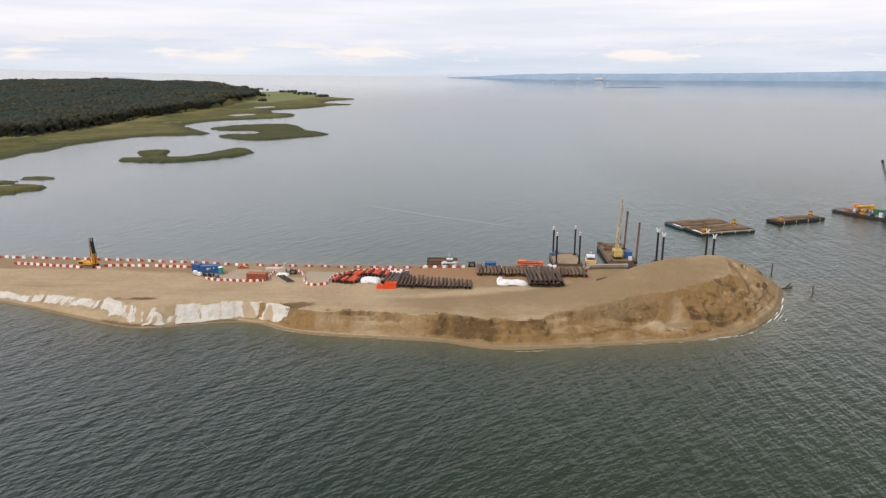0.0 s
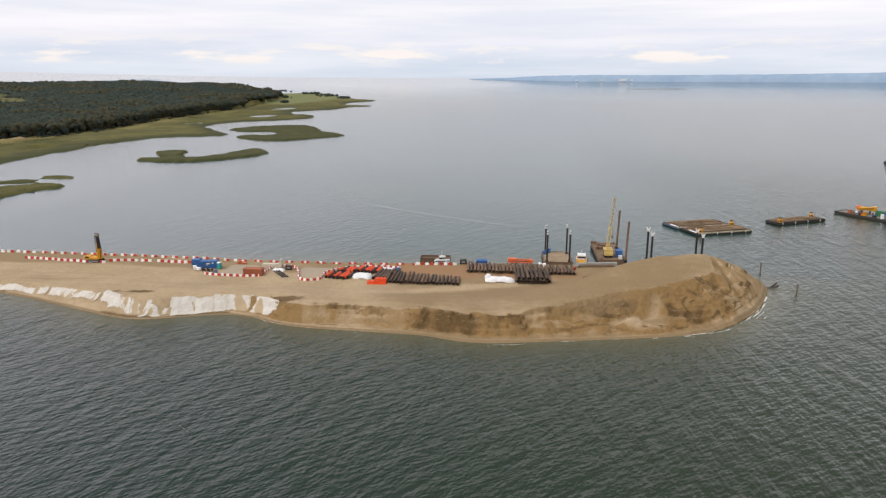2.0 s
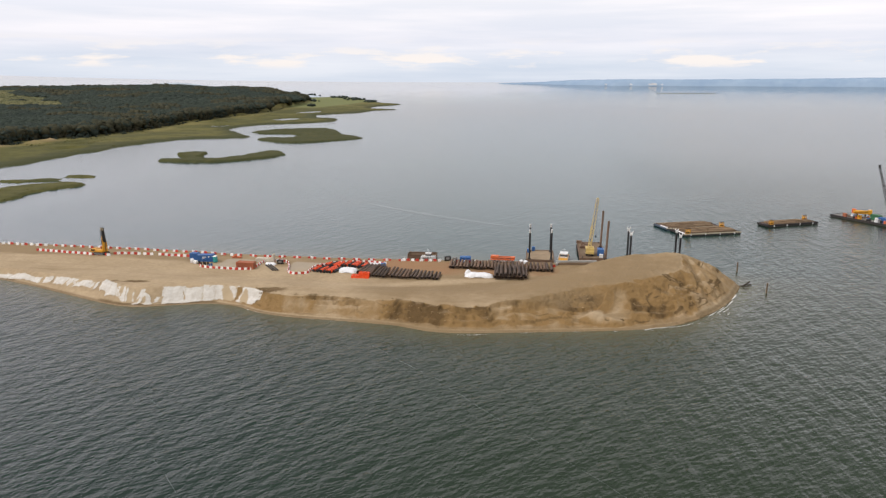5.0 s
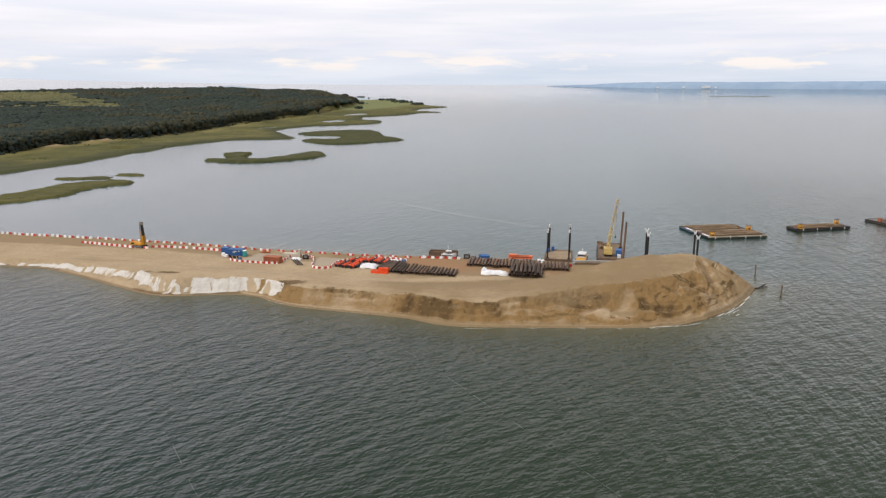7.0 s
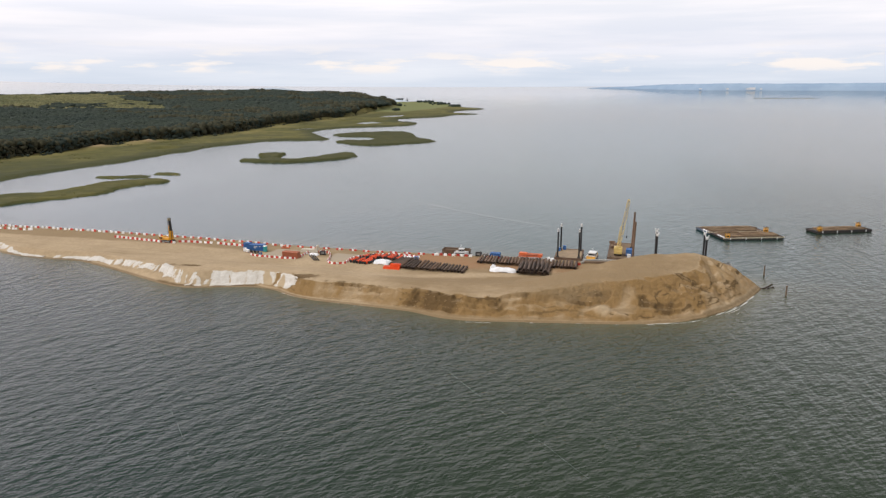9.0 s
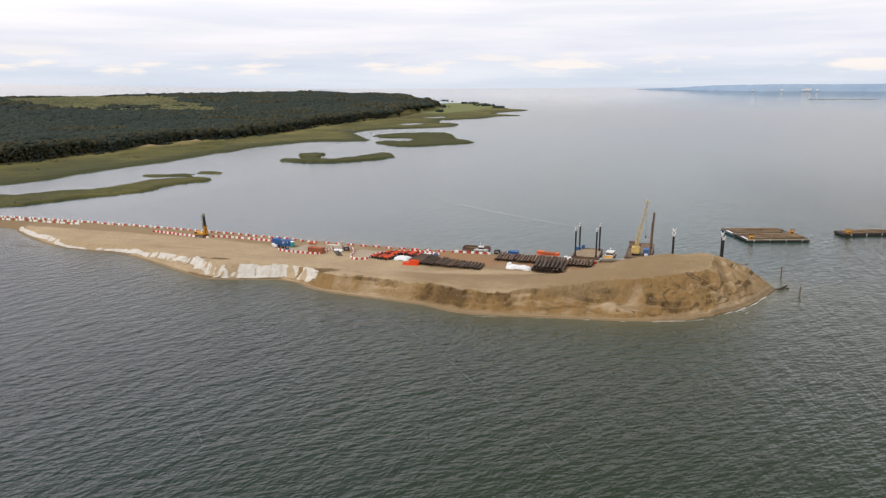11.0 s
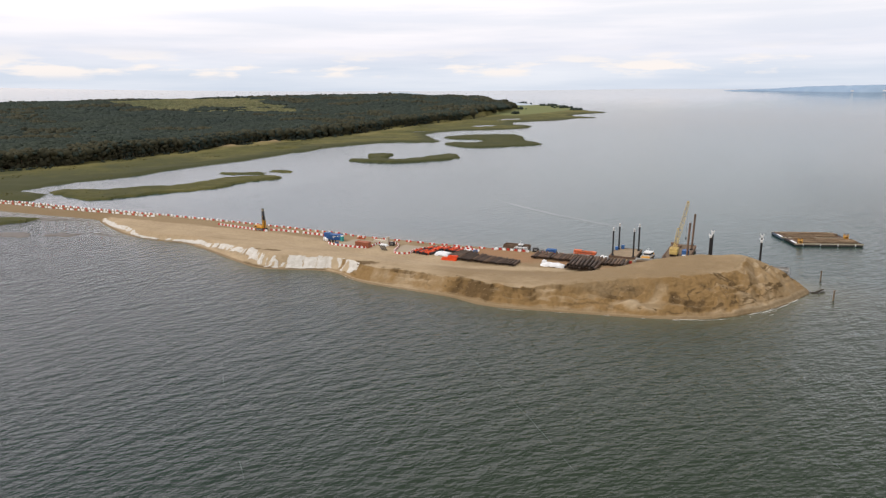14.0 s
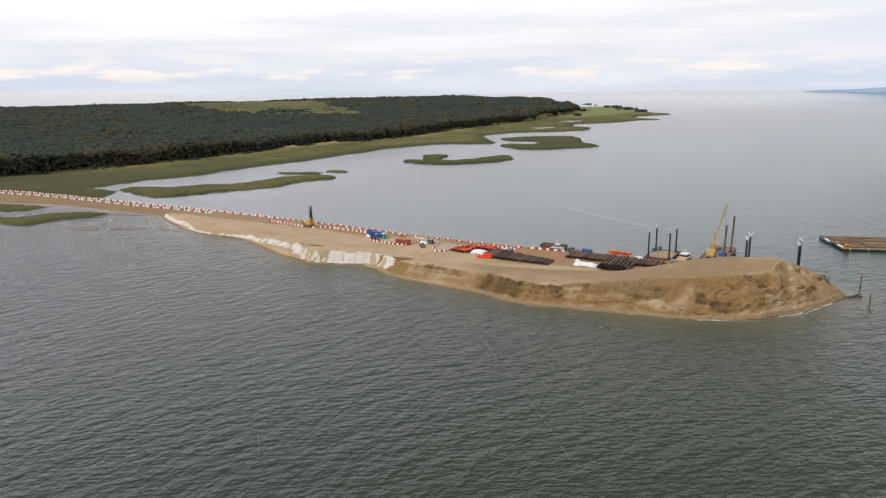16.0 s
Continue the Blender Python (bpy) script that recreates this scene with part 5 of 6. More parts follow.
for k, (px, py) in enumerate(((-75.6, 194.7), (-74.9, 194.4), (-74.4, 195.3), (-73.5, 194.6), (-72.9, 195.2), (-76.1, 195.6), (-71.4, 193.4), (-71.0, 194.1))):
    drum(px, py, BLUE_PAINT if k > 5 else BLACK_RUBBER, "blue steel drum standing on sand" if k > 5 else "black plastic drum standing on sand")


def generator(x, y, rz, mat, label, s=1.0):
    t = thing("generator", label, "generator", x, y, ground(x, y) - 0.04, rz)
    part("housing", boxes((0, 0, 0.25, 2.0 * s, 1.1 * s, 1.2 * s), bevel=0.08), mat, t)
    part("skid", boxes((0, 0.4 * s, 0, 2.2 * s, 0.15, 0.25), (0, -0.4 * s, 0, 2.2 * s, 0.15, 0.25)), BLACK_STEEL, t)
    part("grille", boxes((0, -0.56 * s, 0.5, 1.1 * s, 0.05, 0.7 * s)), GREY_STEEL, t)
    part("exhaust", rods(((0.6 * s, 0.2, 1.2 * s), (0.6 * s, 0.2, 1.75 * s), 0.06)), BLACK_STEEL, t)


generator(-49.8, 200.6, 10, BLACK_STEEL, "black diesel generator behind the barriers")
generator(-14.8, 202.2, 20, BLUE_PAINT, "small blue and white pump unit on the sand", 0.8)
generator(5.2, 213.2, 5, BLACK_STEEL, "dark pump unit at the edge of the quay", 1.1)
generator(7.6, 213.4, -8, GREY_STEEL, "grey winch unit at the edge of the quay", 0.8)


def crate_stack(x, y, rz):
    t = thing("crate_stack", "low stack of orange-red steel crates on sand", "crates", x, y, ground(x, y) - 0.03, rz)
    for k, (cx, cy, cz) in enumerate(((-0.95, 0, 0), (0.1, 0, 0), (1.1, 0.1, 0), (-0.4, 0, 0.55))):
        c = part("crate", boxes((cx, cy, cz, 0.98, 1.1, 0.52), bevel=0.03), RED_OXIDE, t)
        part("rim", boxes((cx, cy, cz + 0.47, 1.02, 1.14, 0.07)), ORANGE_PAINT, c)


crate_stack(-67.4, 205.4, 4)


def slab_stack(x, y, rz):
    t = thing("slab_stack", "cream precast concrete slabs stacked beside the container", "slabs", x, y, ground(x, y) - 0.05, rz)
    for k in range(4):
        part("slab", boxes((0.1 * (k % 2), 0.05 * k, 0.30 * k + 0.06, 5.2 - 0.2 * k, 1.9, 0.26), bevel=0.02), CREAM, t)
    part("bearer", boxes((-1.8, 0, 0, 0.2, 1.9, 0.08), (1.8, 0, 0, 0.2, 1.9, 0.08)), TIMBER, t)
    bm = bmesh.new()
    wedge = [bm.verts.new((x, y, z)) for y in (-0.8, 0.9) for x, z in ((2.2, 0.0), (4.1, 0.0), (4.1, 2.7), (3.7, 2.7), (3.2, 1.5), (2.2, 1.25))]
    for k in range(6):
        bm.faces.new((wedge[k], wedge[(k + 1) % 6], wedge[6 + (k + 1) % 6], wedge[6 + k]))
    bm.faces.new(wedge[:6][::-1]), bm.faces.new(wedge[6:])
    part("stepped_block", bm, CREAM, t, "cream concrete block with a raised end")


slab_stack(-56.8, 202.6, 2)


def lumpy_heap(name, label, category, x, y, rz, sx, sy, h, mat, seed):
    """A soft heap: folded sheeting or filled bags under a cover."""
    n = 26
    u, v = np.meshgrid(np.linspace(-1, 1, n), np.linspace(-1, 1, n))
    r = (np.abs(u) ** 3.2 + np.abs(v) ** 3.2) ** (1 / 3.2)
    z = h * np.clip(1.05 - r ** 4, 0, 1) ** 0.45 * (0.62 + 0.7 * fractal(u * 3 + seed, v * 3, 1.1, seed))
    e = 1 + 0.22 * (fractal(u * 2 + seed, v * 2 + 5, 1, 1) - 0.47)
    c, s = math.cos(radians(rz)), math.sin(radians(rz))
    lx, ly = u * sx / 2 * e, v * sy / 2 * e
    wx, wy = x + lx * c - ly * s, y + lx * s + ly * c
    wz = np.maximum(z + spit_height(wx, wy) - 0.03, spit_height(wx, wy) - 0.06)
    top = np.stack([wx, wy, wz], -1).reshape(-1, 3)
    return tagged(mesh_object(name, top, grid_faces(n, n), mat, None, True), label, category)


lumpy_heap("tarpaulin_heap", "white tarpaulin spread over a low stack on sand", "tarpaulin", 17.7, 194.8, 0, 9.0, 3.4, 1.15, TARP, 2)
lumpy_heap("folded_tarpaulin", "white tarpaulin bunched up at the end of a stack", "tarpaulin", 14.0, 196.0, 10, 2.0, 1.6, 1.6, TARP, 3)
lumpy_heap("sheeting_heap", "crumpled white sheeting heaped beside orange floats", "sheeting", -24.6, 194.6, 6, 6.0, 5.0, 0.95, TARP, 1)
lumpy_heap("bag_heap", "pale heap of filled sacks behind the barriers", "sacks", -52.6, 199.0, -10, 4.0, 1.8, 0.7, TARP, 0)
lumpy_heap("folded_sheeting", "roll of white sheeting lying by the pile stack", "sheeting", -18.4, 203.6, -4, 5.0, 1.0, 0.7, TARP, 2)


# ---- floating hoses with orange floats ----
def float_hose(x, y, rz, length, floats):
    t = thing("floating_hose", "black dredging hose with orange floats, lying on sand" if floats else "bare black rubber dredging hose lying on sand", "hose", x, y, ground(x, y) + 0.02, rz, "floating hoses")
    part("hose", made(tube, (0, 0, 0.5), (length, 0, 0.5), 0.42, 0.06, 12), BLACK_RUBBER, t, smooth=False)
    for k in range(int(length / 1.55) if floats else 0):
        a = 0.35 + k * 1.55
        fl = part("float", rods(((a, 0, 0.6), (a + 1.25, 0, 0.6), 0.6), seg=10), ORANGE_PLASTIC, t, "orange float collar")
        part("strap", rods(((a + 0.6, 0, 0.6), (a + 0.68, 0, 0.6), 0.615), seg=10), BLACK_RUBBER, fl)
    for a in (0.0, length - 0.12):
        part("flange", rods(((a, 0, 0.5), (a + 0.12, 0, 0.5), 0.5), seg=12), BLACK_STEEL, t)


for x, y, rz, length, floats in ((-35.4, 192.0, 79, 6.0, 1), (-34.2, 191.8, 78, 6.6, 0), (-32.9, 191.5, 77, 6.0, 1), (-31.7, 191.3, 78, 6.4, 0), (-30.7, 191.2, 80, 6.2, 1), (-29.7, 190.9, 78, 5.0, 1), (-28.4, 191.6, 80, 5.4, 0),
                                 (-33.2, 198.3, 74, 4.0, 1), (-31.9, 198.2, 77, 5.2, 0), (-30.6, 198.0, 78, 4.8, 1), (-29.3, 197.6, 77, 5.2, 1), (-28.0, 198.8, 80, 5.0, 0), (-26.9, 199.2, 82, 5.0, 1), (-25.7, 199.4, 82, 4.9, 0), (-24.5, 199.0, 81, 5.2, 1), (-23.5, 198.8, 82, 5.0, 1), (-22.3, 198.4, 84, 4.8, 0), (-20.9, 198.4, 84, 5.6, 1)):
    float_hose(x, y, rz, length, floats)


# ---- orange barrier stack ----
def orange_stack(x, y, rz):
    z = ground(x, y) - 0.05
    spots = [(-2.1 + 1.13 * i, 0.62 * j, 0.0) for i in range(5) for j in range(4)] + [(0.2 + 1.13 * i, 0.62 * j, 0.84) for i in range(3) for j in range(1, 4)]
    for k, (cx, cy, cz) in enumerate(spots):
        a = (k * 37 % 9) - 4
        ob = new("orange_barrier", ORANGE_UNIT)
        ob.matrix_basis = pose(x, y, z, 0, 0, rz) @ pose(cx, cy, cz, 0, 0, a)
        tagged(ob, "orange plastic barrier stacked with others on sand", "barrier", "stacked orange barriers")


ORANGE_UNIT = BARRIER_RED.copy()
ORANGE_UNIT.materials.clear()
ORANGE_UNIT.materials.append(ORANGE_PLASTIC)
orange_stack(-19.0, 187.2, 4)


# ---- steel piles ----
def pile_meshes(length, r):
    out = []
    for k in range(3):
        bm = made(tube, (0, 0, r), (0, length, r), r, 0.05, 12)
        me = bpy.data.meshes.new("steel_tube")
        bmesh.ops.recalc_face_normals(bm, faces=bm.faces)
        bm.to_mesh(me)
        bm.free()
        me.materials.append(RUST_PILE if k < 2 else RUST)
        out.append(me)
    return out


def pile_row(x0, x1, y, length, r, count, rz, group, lift=0.0, seed=0, warm=1, length1=None, dy=0.0):
    sets = [pile_meshes(length + ((length1 or length) - length) * q / 4, r) for q in range(5)]
    rs = np.random.RandomState(seed)
    z = max(ground(x0, y), ground(x1, y), ground((x0 + x1) / 2, y + length / 2)) + 0.16 + lift
    for k in range(count):
        x = x0 + (x1 - x0) * k / (count - 1)
        meshes = sets[min(4, int(5 * k / count))]
        ob = new("steel_tube", meshes[2] if rs.rand() < warm else meshes[0])
        ob.matrix_basis = pose(x + rs.uniform(-0.1, 0.1), y + dy * k / (count - 1) + rs.uniform(-0.6, 0.6), z + rs.uniform(0, 0.12), 0, 0, rz + rs.uniform(-1.8, 1.8))
        tagged(ob, "rusty brown steel tube laid in a row on timber", "tube", group)
    if lift == 0:
        for f in (0.2, 0.62):
            bm = boxes(((x0 + x1) / 2, y + (length1 or length) * f, 0, x1 - x0 + 1.2, 0.3, 0.36))
            t = part("timber_bearer", bm, TIMBER)
            t.location = (0, 0, z - 0.36)
            tagged(t, "long timber bearer under a row of steel piles", "timber")


pile_row(-17.4, 5.2, 188.6, 11.2, 0.40, 20, 0, "front row of piles", 0, 1, 0.1, 7.2, -0.9)
pile_row(-20.4, -17.2, 191.0, 10.0, 0.5, 4, -6, "dark piles at the row's end", 0, 2, 0.0)
pile_row(7.4, 40.2, 202.4, 9.0, 0.42, 30, 2, "back row of piles", 0, 3, 0.6)
pile_row(22.8, 32.2, 192.0, 11.0, 0.45, 9, 3, "front stack of dark piles", 0, 5, 0.05)
pile_row(23.4, 31.6, 192.3, 10.6, 0.45, 7, 3, "front stack of dark piles", 0.88, 6, 0.05)


def black_pipes(x, y, rz, n, length):
    z = ground(x, y) + 0.05
    for k in range(n):
        ob = part("plastic_pipe", made(tube, (-length / 2, 0, 0.2), (length / 2, 0, 0.2), 0.2, 0.03, 10), BLACK_RUBBER)
        ob.matrix_basis = pose(x, y, z, 0, 0, rz) @ pose(0.25 * k, 0.75 * k, 0)
        tagged(ob, "black plastic pipe lying on sand", "pipe", "loose black pipes")


black_pipes(-51.2, 194.4, -52, 3, 8.0)


# ---- quay: orange machine, beams ----
def orange_hopper(x, y, rz):
    t = thing("orange_conveyor", "orange-red steel conveyor frame on a white chassis, parked on the quay", "machine", x, y, ground(x, y) - 0.05, rz)
    part("chassis", boxes((0, 0, 0.45, 7.8, 1.4, 0.35), bevel=0.04), WHITE_PAINT, t, "white steel chassis")
    bm = bmesh.new()
    for s in (-1, 1):
        rod(bm, (-4.1, s * 0.8, 1.0), (4.1, s * 0.8, 1.25), 0.16, 6)
        rod(bm, (-4.1, s * 0.8, 1.75), (4.1, s * 0.8, 1.95), 0.16, 6)
        for k in range(9):
            a = -4.1 + k * 0.92
            rod(bm, (a, s * 0.8, 1.0), (a + 0.9, s * 0.8, 1.9), 0.08, 5)
    part("lattice_frame", bm, ORANGE_PAINT, t)
    part("hopper", boxes((-2.6, 0, 1.5, 2.4, 1.7, 0.8), bevel=0.05, taper=1.15), ORANGE_PAINT, t)
    part("belt", boxes((0.6, 0, 1.55, 6.6, 1.1, 0.12)), BLACK_RUBBER, t)
    part("drive_box", boxes((3.6, 0, 1.2, 1.2, 1.5, 0.9), bevel=0.06), ORANGE_PAINT, t)
    for sx in (-2.4, -1.2, 2.4):
        for s in (-1, 1):
            w = part("wheel", rods(((sx, s * 0.72, 0.45), (sx, s * 1.0, 0.45), 0.45), seg=14), BLACK_RUBBER, t)
            part("rim", rods(((sx, s * 0.99, 0.45), (sx, s * 1.03, 0.45), 0.24), seg=10), WHITE_PAINT, w)


orange_hopper(23.8, 213.6, -3)


def quay_beam(x, y, rz, L, W, H, label, mat=CONCRETE):
    ob = part("quay_beam", boxes((0, 0, 0, L, W, H), bevel=0.06), mat)
    ob.matrix_basis = pose(x, y, ground(x, y) - 0.1, 0, 0, rz)
    return tagged(ob, label, "beam")


quay_beam(48.6, 215.4, 9, 13.5, 1.2, 1.1, "long grey concrete beam along the quay edge")
quay_beam(48.2, 213.6, 9, 11.5, 0.9, 0.8, "dark timber fender beam along the quay", TIMBER)
quay_beam(42.4, 213.2, 70, 3.4, 0.8, 0.9, "short grey concrete block at the quay", CONCRETE)
for px, py, lab in ((30.2, 214.0, "white sandbags piled on the quay"), (31.6, 213.2, "white sandbags piled on the quay")):
    lumpy_heap("sandbag_heap", lab, "sandbags", px, py, 20, 1.6, 1.3, 1.0, TARP, 1)
ob = new("traffic_barrier", BARRIER_RED)
ob.matrix_basis = pose(41.0, 209.6, ground(41.0, 209.6) - 0.03, 0, 0, 30)
tagged(ob, "single red plastic barrier by the pile ends", "barrier")


# ---- pontoons and spud piles ----
def hull(bm, L, W, H, draft=0.6, rake=1.2):
    """A flat pontoon hull with raked ends; deck at height H."""
    v = []
    for z, inset in ((-draft, rake), (H * 0.35, 0.0), (H, 0.0)):
        for sx, sy in ((-1, -1), (1, -1), (1, 1), (-1, 1)):
            v.append(bm.verts.new((sx * (L / 2 - inset), sy * W / 2, z)))
    for r in (0, 4):
        for k in range(4):
            bm.faces.new((v[r + k], v[r + (k + 1) % 4], v[r + 4 + (k + 1) % 4], v[r + 4 + k]))
    bm.faces.new(v[8:12])
    bm.faces.new(v[0:4][::-1])


def pontoon(name, label, x, y, rz, L, W, H, hull_mat, deck_mat, coaming=None, lip=0.22):
    t = thing(name, label, "pontoon", x, y, 0, rz)
    part("hull", made(hull, L, W, H), hull_mat, t)
    part("deck", boxes((0, 0, H + 0.004, L - 0.5, W - 0.5, 0.06)), deck_mat, t)
    for s in (-1, 1):
        part("rubbing_rail", boxes((0, s * (W / 2 - 0.18), H + 0.22 - lip, L, 0.38, lip)), coaming or hull_mat, t)
        part("end_rail", boxes((s * (L / 2 - 0.18), 0, H + 0.22 - lip, 0.38, W - 0.76, lip)), hull_mat, t)
    for sx in (-1, 1):
        for sy in (-1, 1):
            part("bollard", rods(((sx * (L / 2 - 1.0), sy * (W / 2 - 0.5), H), (sx * (L / 2 - 1.0), sy * (W / 2 - 0.5), H + 0.55), 0.16), seg=8), BLACK_STEEL, t)
    return t


def spud(parent_xy, top, base, r, kind, label):
    x, y = parent_xy
    t = thing("spud_pile", label, "pile", x, y, 0, 0, "spud piles of the pontoons")
    part("shaft", rods(((0, 0, -3), (0, 0, top - base), r), seg=12), BLACK_STEEL, t)
    if kind == "plain":
        part("painted_top", rods(((0, 0, top - base), (0, 0, top - base + 1.1), r + 0.02), seg=12), WHITE_PAINT, t, "white painted pile head")
        part("dark_band", rods(((0, 0, top - base + 0.55), (0, 0, top - base + 0.72), r + 0.035), seg=12), BLACK_STEEL, t)
    else:
        bm = bmesh.new()
        box(bm, 0, 0, top - base - 0.1, 0.7, 0.5, 0.9, 0.04, taper=1.2)
        for s in (-1, 1):
            box(bm, s * 0.31, 0, top - base + 0.65, 0.26, 0.42, 0.75, 0.03, ry=s * 20)
        part("forked_head", bm, WHITE_PAINT, t, "white painted forked pile head")
    part("guide_collar", boxes((0, 0, 0.9, 0.95, 0.95, 0.6), bevel=0.08), BLACK_STEEL, t)
    return t


pontoon("work_pontoon", "sand-covered steel work pontoon moored at the spit", 36.3, 225.3, 1, 9.6, 14.6, 1.0, RUST, SAND_DECK := material("sandy_deck", (0.36, 0.27, 0.17), 0.9, 0, (0.22, 0.16, 0.10), 0.4, 4, 0.2, 3))
for px, py, top in ((32.6, 230.3, 11.0), (39.9, 230.6, 11.3), (32.7, 219.1, 11.4), (40.1, 219.3, 11.6)):
    spud((px, py), top, 1.1, 0.29, "plain", "black steel spud pile with a white painted head")
pontoon("mooring_pontoon", "long grey steel pontoon moored behind the sand mound", 78.0, 220.8, 0, 26.5, 10.0, 0.9, GREY_STEEL, DECK_GREY)
for px, py, top in ((66.1, 224.4, 12.3), (66.1, 217.0, 12.4), (81.9, 224.2, 12.3), (82.0, 217.3, 12.1)):
    spud((px, py), top, 1.4, 0.34, "fork", "black steel spud pile with a forked white head")
lumpy = boxes((0, 0, 0, 2.2, 1.4, 1.0), (1.6, 0.4, 0, 1.2, 1.0, 0.7), bevel=0.12)
bag = part("equipment_boxes", lumpy, CONCRETE)
bag.location = (88.6, 218.6, 0.97)
tagged(bag, "pale grey equipment boxes on the pontoon's end", "boxes")
ob = part("deck_winch", rods(((-0.6, 0, 0.5), (0.6, 0, 0.5), 0.42), ((-0.7, 0, 0), (-0.7, 0, 0.9), 0.1), ((0.7, 0, 0), (0.7, 0, 0.9), 0.1), seg=10), BLACK_STEEL)
ob.location = (65.6, 221, 0.97)
tagged(ob, "black deck winch on the grey pontoon", "winch")
part_blue = boxes((0, 0, 0, 1.1, 1.0, 1.5), bevel=0.05)
ob = part("deck_locker", part_blue, BLUE_PAINT)
ob.location = (33.9, 231.4, 1.07)
tagged(ob, "blue steel deck locker on the pontoon", "locker")
ob = part("deck_locker", boxes((0, 0, 0, 1.0, 1.0, 1.3), bevel=0.05), BLUE_PAINT)
ob.location = (32.2, 228.6, 1.07)
tagged(ob, "dark blue steel deck locker on the pontoon", "locker")


# ---- boats ----
def workboat(x, y, rz, L=7.0, mat=YELLOW_PAINT, label="small workboat with a yellow hull and white wheelhouse"):
    t = thing("workboat", label, "boat", x, y, 0, rz, "workboats")
    W = L * 0.36
    bm = bmesh.new()
    rings = []
    for z, k in ((-0.5, 0.55), (0.35, 0.92), (1.0, 1.0)):
        ring = []
        for u, w in ((-0.5, 0.8), (-0.2, 1.0), (0.15, 1.0), (0.38, 0.62), (0.5, 0.0), (0.38, -0.62), (0.15, -1.0), (-0.2, -1.0), (-0.5, -0.8)):
            ring.append(bm.verts.new((u * L * (0.9 + 0.1 * k), w * W / 2 * k, z + (0.35 * max(0, u) * 2 if z > 0.5 else 0))))
        rings.append(ring)
    for a, b in zip(rings[:-1], rings[1:]):
        for k in range(9):
            bm.faces.new((a[k], a[(k + 1) % 9], b[(k + 1) % 9], b[k]))
    bm.faces.new(rings[-1])
    part("hull", bm, mat, t)
    part("deck_rail", boxes((-0.35 * L * 0.4, W / 2 - 0.1, 1.0, L * 0.55, 0.1, 0.35), (-0.35 * L * 0.4, -W / 2 + 0.1, 1.0, L * 0.55, 0.1, 0.35)), WHITE_PAINT, t)
    house = part("wheelhouse", boxes((0.0, 0, 0.95, L * 0.38, W * 0.76, 1.35), bevel=0.1, taper=0.88), WHITE_PAINT, t)
    part("window_band", boxes((0.0, 0, 1.5, L * 0.375, W * 0.74, 0.48), taper=0.97), GLASS, house, "dark wheelhouse windows")
    part("roof", boxes((0, 0, 2.3, L * 0.4, W * 0.78, 0.12), bevel=0.04), WHITE_PAINT, house)
    part("mast", rods(((-0.2, 0, 2.4), (-0.2, 0, 4.0), 0.05), ((-0.2, -0.5, 3.5), (-0.2, 0.5, 3.5), 0.04)), WHITE_PAINT, t)
    part("foredeck", boxes((L * 0.27, 0, 1.02, L * 0.22, W * 0.5, 0.3), bevel=0.08), WHITE_PAINT, t)
    part("fender", rods(((-L * 0.45, -W / 2 - 0.05, 0.75), (L * 0.2, -W / 2 - 0.05, 0.8), 0.14), seg=8), BLACK_RUBBER, t)
    return t


workboat(44.6, 224.6, 84, 10.0)
workboat(-2.2, 217.4, 8, 5.4, WHITE_PAINT, "small white workboat with a low cabin")


def rusty_barge(x, y, rz, L, W, H):
    t = thing("hopper_barge", "small rusty brown hopper barge at the shore", "barge", x, y, 0, rz)
    part("hull", made(hull, L, W, H * 0.6), RUST, t)
    bm = bmesh.new()
    for s in (-1, 1):
        box(bm, 0, s * (W / 2 - 0.12), H * 0.6, L - 0.2, 0.18, H * 0.5)
        box(bm, s * (L / 2 - 0.12), 0, H * 0.6, 0.18, W - 0.5, H * 0.5)
        for k in range(10):
            box(bm, -L / 2 + 0.6 + k * (L - 1.2) / 9, s * (W / 2 - 0.02), H * 0.1, 0.12, 0.1, H)
    part("bulwark", bm, RUST, t)
    part("hold", boxes((0, 0, H * 0.6 + 0.01, L - 0.8, W - 0.8, 0.1)), DECK_RUST, t)


rusty_barge(-4.8, 220.2, 2, 10.2, 4.0, 1.35)


